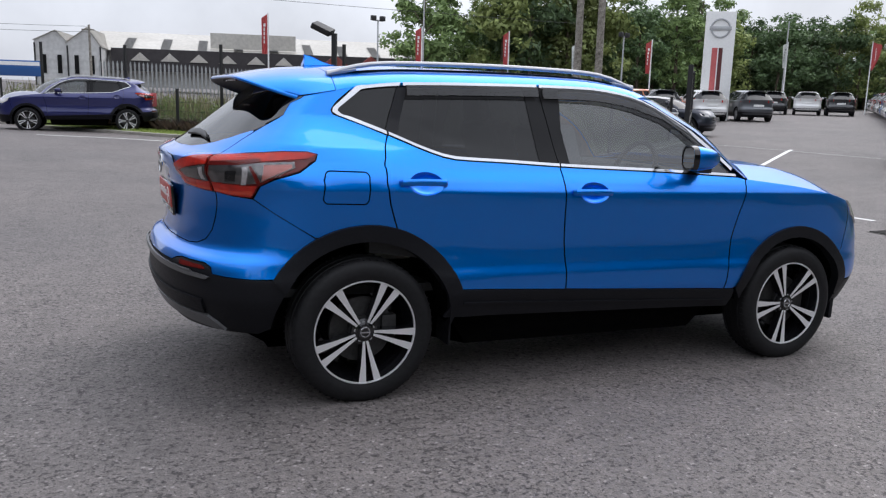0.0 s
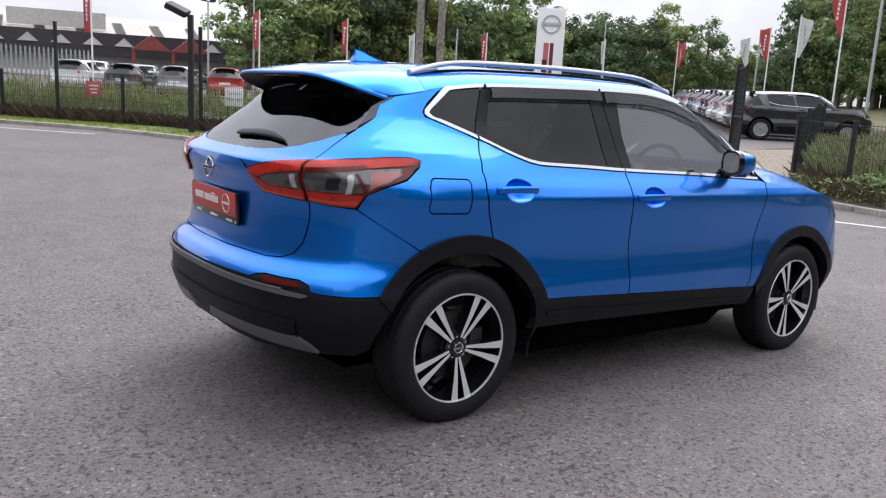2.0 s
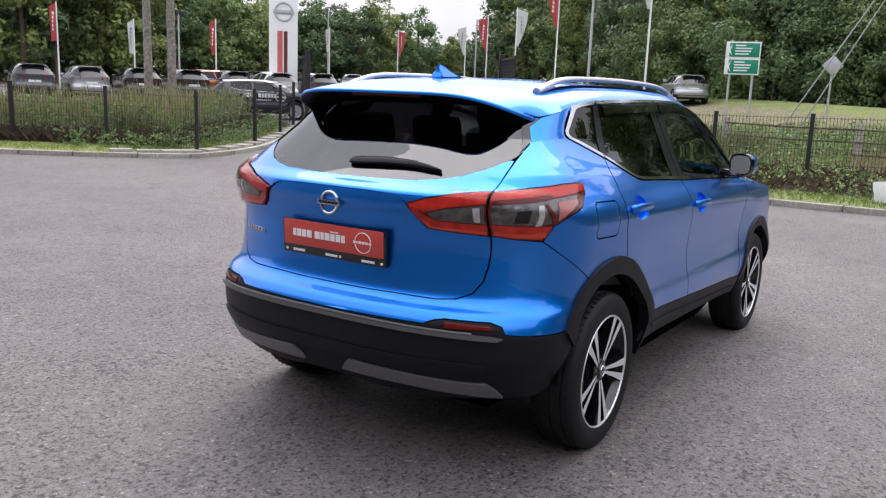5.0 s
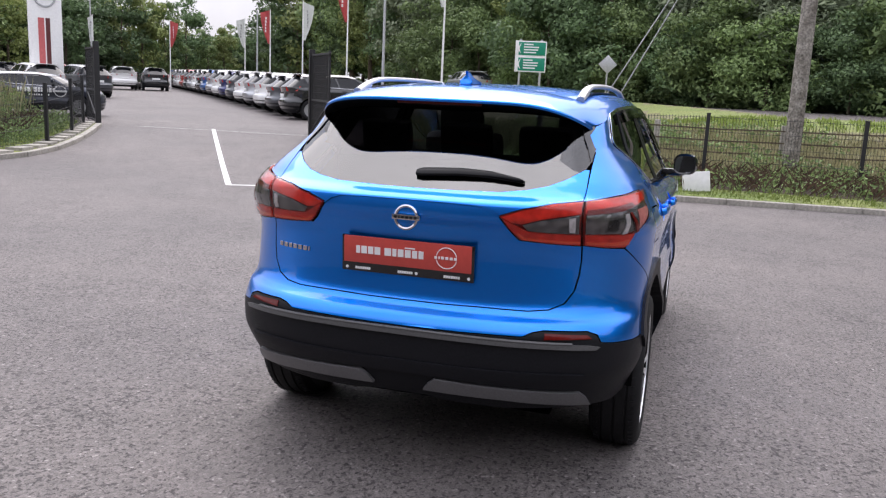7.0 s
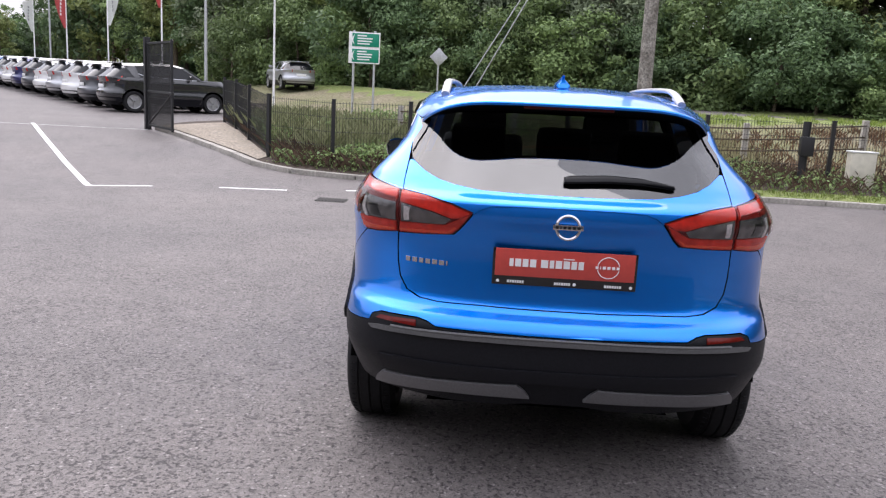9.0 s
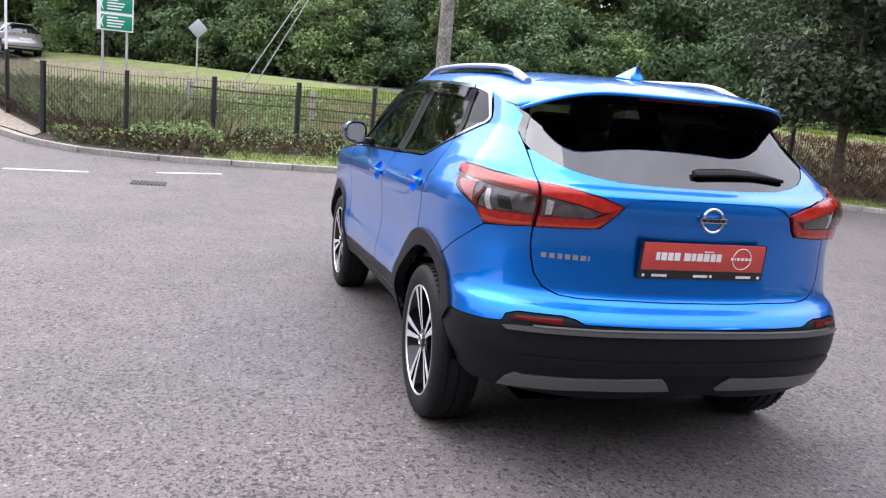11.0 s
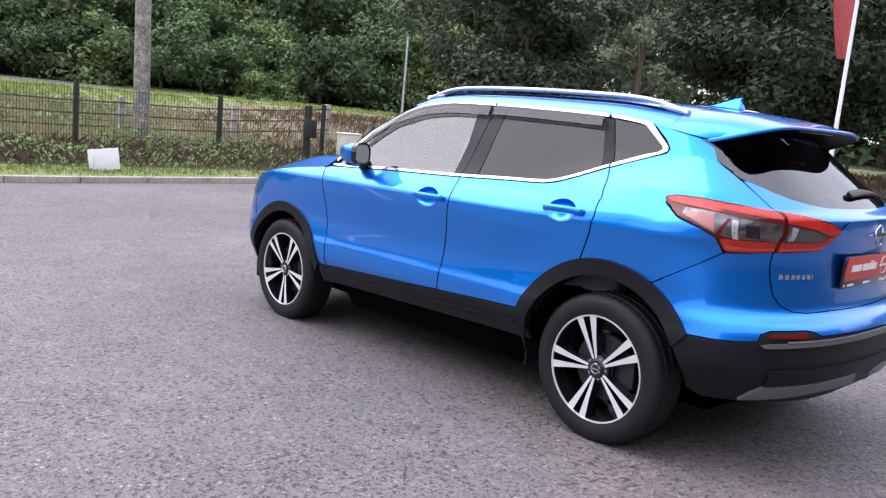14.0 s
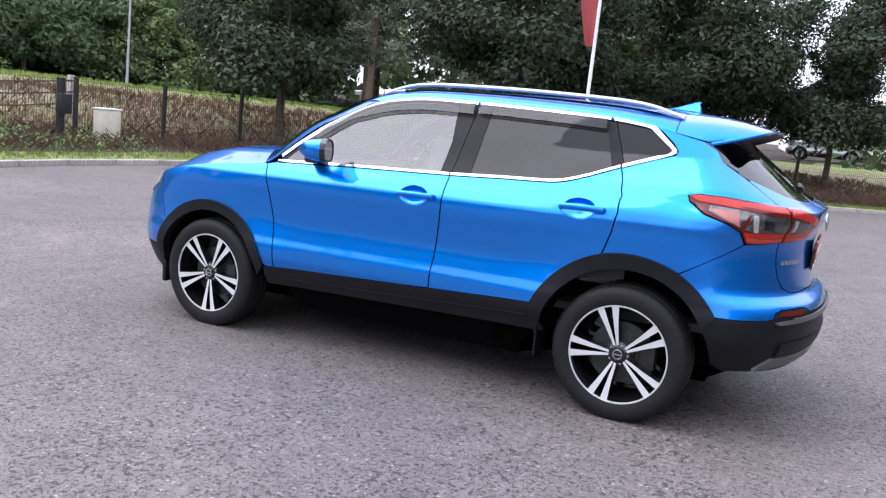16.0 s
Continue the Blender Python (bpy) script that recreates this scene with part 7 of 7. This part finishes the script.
def shell(bm, u0, u1, zs, nu, off=0.0, mat=0, push=None):
    rows = []
    for z in zs:
        row = []
        for i in range(nu + 1):
            u = u0 + (u1 - u0) * i / nu
            p = skin(u, z) + (skin_normal(u, z) * off if off else Vector())
            row.append(bm.verts.new(push(p) if push else p))
        rows.append(row)
    for a, b in zip(rows, rows[1:]):
        for i in range(nu):
            q = (a[i], a[i + 1], b[i + 1], b[i])
            bm.faces.new(q).material_index = mat


def parked_car(name, paint, label, group="", squash=1.0):
    """A plain crossover: body with wheel openings, cabin glass, roof, wheels, lamps."""
    c = thing(name, pose(0, 0, 0), label, "car", group)

    def low(p):
        q = p.copy()
        q.z = .2 + (p.z - .2) * squash
        return q

    bm = bmesh.new()
    shell(bm, -3, 3, [.30 + .05 * k for k in range(17)], 120, push=low)
    for f in list(bm.faces):
        m = f.calc_center_median()
        if any(math.hypot(m.x - cx, m.z - .335) < .40 for cx in (-1.323, 1.323)) and abs(m.y) > .55:
            bm.faces.remove(f)
    bmesh.ops.remove_doubles(bm, verts=bm.verts, dist=.002)
    # round off the wheel openings
    for v in {v for e in bm.edges if e.is_boundary for v in e.verts}:
        for cx in (-1.323, 1.323):
            d = math.hypot(v.co.x - cx, v.co.z - .335)
            if abs(v.co.y) > .55 and d < .48 and v.co.z > .34:
                v.co.x, v.co.z = cx + (v.co.x - cx) * .41 / d, .335 + (v.co.z - .335) * .41 / d
    bmesh.ops.recalc_face_normals(bm, faces=bm.faces[:])
    part("body", bm, paint, c)
    bm = bmesh.new()
    shell(bm, -3, 3, (.22, .32, .46), 72, off=.004, push=low)
    for f in list(bm.faces):
        m = f.calc_center_median()
        if any(abs(m.x - cx) < .40 for cx in (-1.323, 1.323)) and abs(m.y) > .55:
            bm.faces.remove(f)
    bmesh.ops.recalc_face_normals(bm, faces=bm.faces[:])
    part("lower_cladding", bm, BLACK_PLASTIC, c)
    bm = bmesh.new()
    box(bm, (3.9, 1.1, .5), (0, 0, .5))
    part("underbody", bm, SHELL_BLACK, c, smooth=False)
    bm = bmesh.new()
    lean_line = [(1.06, .93), (1.12, .855), (1.20, .775), (1.318, .625), (1.40, .46), (1.471, .315), (1.505, .20)]
    rows = []
    for z in (1.08, 1.2, 1.3, 1.4, 1.46):
        xa = smooth_table(lean_line, z)
        half = [skin(i / 14, z) for i in range(15)] + [Vector((x, half_width(x, z), z)) for x in np.linspace(skin(1, z).x, xa, 8)[1:]]
        half += [Vector((xa + .34 * (1 - v ** 2.6), v * half_width(xa, z), z)) for v in (.8, .5, .2, 0)]
        ring = half + [Vector((q.x, -q.y, q.z)) for q in reversed(half[1:-1])]
        rows.append([bm.verts.new(low(q)) for q in ring])
    for a, b in zip(rows, rows[1:]):
        for i in range(len(a)):
            bm.faces.new((a[i], a[(i + 1) % len(a)], b[(i + 1) % len(a)], b[i]))
    bmesh.ops.recalc_face_normals(bm, faces=bm.faces[:])
    part("window_band", bm, PARK_GLASS, c, "dark window glass")

    def bonnet(a, b):
        w = 2 * b - 1
        x = .86 + 1.14 * a - .10 * w * w
        zt = smooth_table(WING_TOP, min(x, 2.0))
        return low(Vector((x, w * (half_width(min(x, 1.45), 1.0) - .03 - .1 * max(0, x - 1.45)), zt + .07 * (1 - abs(w) ** 3) * (1 - .5 * a) + .01)))

    grid_patch("bonnet", bonnet, 8, 10, paint, c, flip=True, rim=.05)
    grid_patch("roof", lambda a, b: low(roof_point(-1.62 + (.62 - .36 * abs(2 * b - 1) ** 3 + 1.62) * a, (2 * b - 1) * 1.01)), 14, 12, paint, c, rim=.03)
    for s in (1, -1):
        for pts in ([sd(-1.30, 1.10), sd(-1.52, 1.44), sd(-1.22, 1.46), sd(-1.12, 1.10)], [sd(-.30, 1.10), sd(-.42, 1.46), sd(-.36, 1.46), sd(-.24, 1.10)], [sd(.86, 1.10), sd(.30, 1.46), sd(.40, 1.46), sd(.93, 1.12)]):
            if s < 0:
                pts = [(*p[:3], -1) for p in pts]
            bm = bmesh.new()
            f = bm.faces.new([bm.verts.new(low(on_skin(p, .008))) for p in pts])
            bmesh.ops.recalc_face_normals(bm, faces=[f])
            r = bmesh.ops.solidify(bm, geom=[f], thickness=.01)
            part("pillar", bm, paint, c, smooth=False)
        for nm, m_, pts in (("tail_lamp", PARK_RED, [rr(.45, .96), rr(.45, 1.08), sd(-1.66, 1.12), sd(-1.78, .98)]), ("headlamp", LAMP_CLEAR, [sd(1.72, .93), sd(2.0, .86), sd(2.05, .78), sd(1.8, .84)])):
            if s < 0:
                pts = [(*p[:3], -1) for p in pts]
            bm = bmesh.new()
            f = bm.faces.new([bm.verts.new(low(on_skin(p, .014))) for p in pts])
            bmesh.ops.triangulate(bm, faces=[f])
            bmesh.ops.solidify(bm, geom=bm.faces[:], thickness=.012)
            part(nm, bm, m_, c, smooth=False)
        for x in (-1.323, 1.323):
            w = new("wheel")
            w.parent = c
            w.matrix_basis = pose(x, .78 * s, .335, 0, 0, 0 if s > 0 else 180)
            bm = bmesh.new()
            lathe(bm, [(.23, .09), (.27, .106), (.32, .10), (.345, .06), (.345, -.08), (.2, -.1)], 24)
            part("tyre", bm, RUBBER, w)
            bm = bmesh.new()
            lathe(bm, [(.235, .092), (.22, .085), (.21, .03), (.05, .03)], 24, mat=0)
            for k in range(5):
                rot = Matrix.Rotation(radians(90 + 72 * k), 4, "Y")
                box(bm, (.20, .03, .05), (.12, .075, 0), m=rot)
            part("rim", bm, SATIN, w, smooth=False)
        bm = bmesh.new()
        box(bm, (.10, .18, .13), (.50, s * .95, 1.16), .03)
        part("door_mirror", bm, paint, c)
        for hx in (-1.05, -.12):
            bm = bmesh.new()
            q = low(on_skin(sd(hx, 1.01), .02))
            box(bm, (.20, .03, .03), (q.x, s * q.y, q.z), .008)
            part("door_handle", bm, paint, c)
        bm = bmesh.new()
        sweep(bm, [low(on_skin(sd(-1.25 + 2.0 * k / 8, belt(-1.25 + 2.0 * k / 8) - .01), .006)) * 1 if s > 0 else low(on_skin(("side", -1.25 + 2.0 * k / 8, belt(-1.25 + 2.0 * k / 8) - .01, -1), .006)) for k in range(9)], .008, .012, 6)
        part("belt_trim", bm, CHROME, c)
    bm = bmesh.new()
    q = low(on_skin(rr(0, .80), .012))
    box(bm, (.02, .52, .11), (q.x, 0, q.z), .004)
    part("rear_plate", bm, WHITE_PAINT, c)
    bm = bmesh.new()
    tip = low(roof_point(-1.60, 0))
    box(bm, (.22, 1.02, .03), (tip.x - .06, 0, tip.z - .012), .012)
    part("spoiler", bm, paint, c)
    bm = bmesh.new()
    for k in range(3):
        p = skin(3, .70 - .09 * k)
        box(bm, (.03, .9, .03), (p.x - .01, 0, p.z), .006)
    part("grille", bm, GLOSS_BLACK, c)
    return c


PARK_GLASS = material("dark_car_glass", (0.008, 0.009, 0.011), 0.05, spec=0.35, noise_scale=3, spread=0.2)
PARK_RED = material("red_tail_lens", (0.42, 0.02, 0.015), 0.2, spec=0.4, noise_scale=40, spread=0.2)
CAR_PAINTS = {"white": material("white_car_paint", (0.72, 0.72, 0.71), 0.3, coat=1.0, noise_scale=500, spread=0.03), "silver": material("silver_car_paint", (0.42, 0.43, 0.45), 0.3, 0.6, coat=1.0, noise_scale=700, spread=0.06),
              "black": material("black_car_paint", (0.012, 0.013, 0.015), 0.25, coat=1.0, noise_scale=500, spread=0.1), "grey": material("grey_car_paint", (0.07, 0.075, 0.085), 0.3, 0.4, coat=1.0, noise_scale=700, spread=0.08),
              "red": material("red_car_paint", (0.36, 0.02, 0.015), 0.3, 0.1, coat=1.0, noise_scale=700, spread=0.06), "blue": material("mid_blue_car_paint", (0.02, 0.10, 0.32), 0.3, 0.4, coat=1.0, noise_scale=700, spread=0.06),
              "navy": NAVY_PAINT, "dark navy": material("dark_navy_car_paint", (0.014, 0.018, 0.034), 0.28, 0.3, coat=1.0, noise_scale=700, spread=0.06), "orange": material("orange_car_paint", (0.48, 0.12, 0.02), 0.3, 0.1, coat=1.0, noise_scale=700, spread=0.06)}
stock = {}


def put_car(colour, x, y, heading, group="cars in the lot", squash=1.0, note="parked in the car lot"):
    key = (colour, squash, note)
    m = pose(x, y, lie(x, y), 0, 0, heading)
    if key not in stock:
        stock[key] = parked_car("parked_car", CAR_PAINTS[colour], f"{colour} five-door car {note}" if len(note) < 40 else f"{colour} car {note}", group, squash)
        stock[key].matrix_world = m
        return stock[key]
    return copy_thing(stock[key], m)


row = ["black", "grey", "white", "silver", "white", "grey", "navy", "white", "silver", "blue", "black", "white", "silver", "grey", "red", "white", "silver", "black", "white", "blue"]
for k, c in enumerate(row):
    d = 2.55 * k
    put_car(c, 22.6 + .76 * d, 11.6 + .65 * d, -47 + (k * 37 % 5 - 2) * .6, squash=.94 if k % 3 == 1 else 1.0)
for c, x, y in (("red", 41.1, 41.1), ("black", 42.6, 39.7), ("white", 44.0, 38.1), ("black", 45.4, 36.6), ("grey", 50.3, 48.9), ("black", 47.5, 51.5)):
    put_car(c, x, y, 43)
lettered = put_car("dark navy", 15.9, 18.7, -52, squash=.88, note="with plain pale lettering bars, parked by the gate", group="")
# a shorter, lower car than those of the row
lettered.matrix_world = lettered.matrix_world @ Matrix.Diagonal((.86, .93, .92, 1))
bm = bmesh.new()
x = -.62
for w in (.06, .09, .09, .10, 0, .12, .07, .10, .10, .09, .08):
    if w:
        box(bm, (w, .006, .14), (x + w / 2, -.915, .86))
    x += w + .025 if w else .07
for k in range(9):
    box(bm, (.045, .006, .05), (-.24 + .075 * k, -.915, .70))
pieces("letter_bar", bm, WHITE_PAINT, lettered, "plain white bars")
bm = bmesh.new()
sweep(bm, [Vector((.74 + .19 * math.cos(2 * math.pi * k / 28), -.915, .83 + .17 * math.sin(2 * math.pi * k / 28))) for k in range(29)], .013, n=5, up=(0, 1, 0))
box(bm, (.44, .006, .06), (.74, -.915, .83))
part("emblem", bm, WHITE_PAINT, lettered, "plain white ring and bar", smooth=False)
put_car("orange", 25.5, 32, -20)
for k, c in enumerate(["white", "grey", "silver", "red", "white", "grey", "silver", "black", "black", "grey", "white", "grey"]):
    put_car(c, 6.5 + 2.35 * k * .92, 40.0 - 2.35 * k * .40, 64)
for k, c in enumerate(["white", "silver", "grey"]):
    put_car(c, 13 + 3.4 * k, 66 - 1.4 * k, 200)
put_car("white", -7.4, 26.6, 172)
put_car("silver", -.4, -47, 178, "", .95, "before a white building")
# dark blue crossover of the same kind on the yard
build_suv("navy_suv", pose(-2.35, 22.6, ground(-2.35, 22.6) + .005, 0, 0, 176), NAVY_PAINT, "dark blue five-door crossover car parked on the yard", hero=False)

# ---- vehicles on the raised road ----
put_car("silver", 39.5, 11.6, 30, "cars on the road", .92, "on the raised road")


# ---- overhead cable before the warehouse, from pole to pole ----
cable = thing("overhead_cable", pose(0, 0, 0), "thin dark overhead cable hanging between poles", "cable")
bm = bmesh.new()
sweep(bm, [Vector((-34, 61.5, 9.6)).lerp(Vector((32, 49.3, 6.9)), k / 24) - Vector((0, 0, 1.6 * (k / 24) * (1 - k / 24))) for k in range(25)], .014, n=5)
part("wire", bm, BLACK_METAL, cable)
far_pole = thing("utility_pole", pose(-.9, 80, 1.0), "thin weathered wooden utility pole with a crossarm", "pole", "utility poles")
bm = bmesh.new()
lathe(bm, [(.13 * (1 - .05 * k), -.5 + 6.3 * k / 6) for k in range(7)] + [(.001, 5.8)], 10, "Z")
part("shaft", bm, POLE_WOOD, far_pole)
bm = bmesh.new()
box(bm, (1.1, .10, .10), (-.1, 0, 5.35), .01)
part("crossarm", bm, POLE_WOOD, far_pole)
for z0 in (6.65, 6.15):
    cable = thing("overhead_cable", pose(0, 0, 0), "thin dark overhead cable hanging between poles", "cable")
    bm = bmesh.new()
    sweep(bm, [Vector((-40, 76, z0 + .5)).lerp(Vector((-.9, 80, z0)), k / 16) - Vector((0, 0, 2.0 * (k / 16) * (1 - k / 16))) for k in range(17)], .016, n=5)
    part("wire", bm, BLACK_METAL, cable)
hb = thing("hoarding", pose(-6.9, 68, 2.05, 0, 0, -4), "blue and white advertising hoarding beside the yard", "sign")
bm = bmesh.new()
box(bm, (4.6, .12, 1.2), (0, 0, .45), .02)
board = part("board", bm, CAR_PAINTS["blue"], hb)
bm = bmesh.new()
box(bm, (4.2, .02, .28), (0, -.075, .80))
part("stripe", bm, WHITE_PAINT, board, "plain white band")
for x in (-1.9, 1.9):
    bm = bmesh.new()
    box(bm, (.1, .1, 2.9), (x, .12, -.5))
    part("post", bm, GREY_METAL, hb, smooth=False)
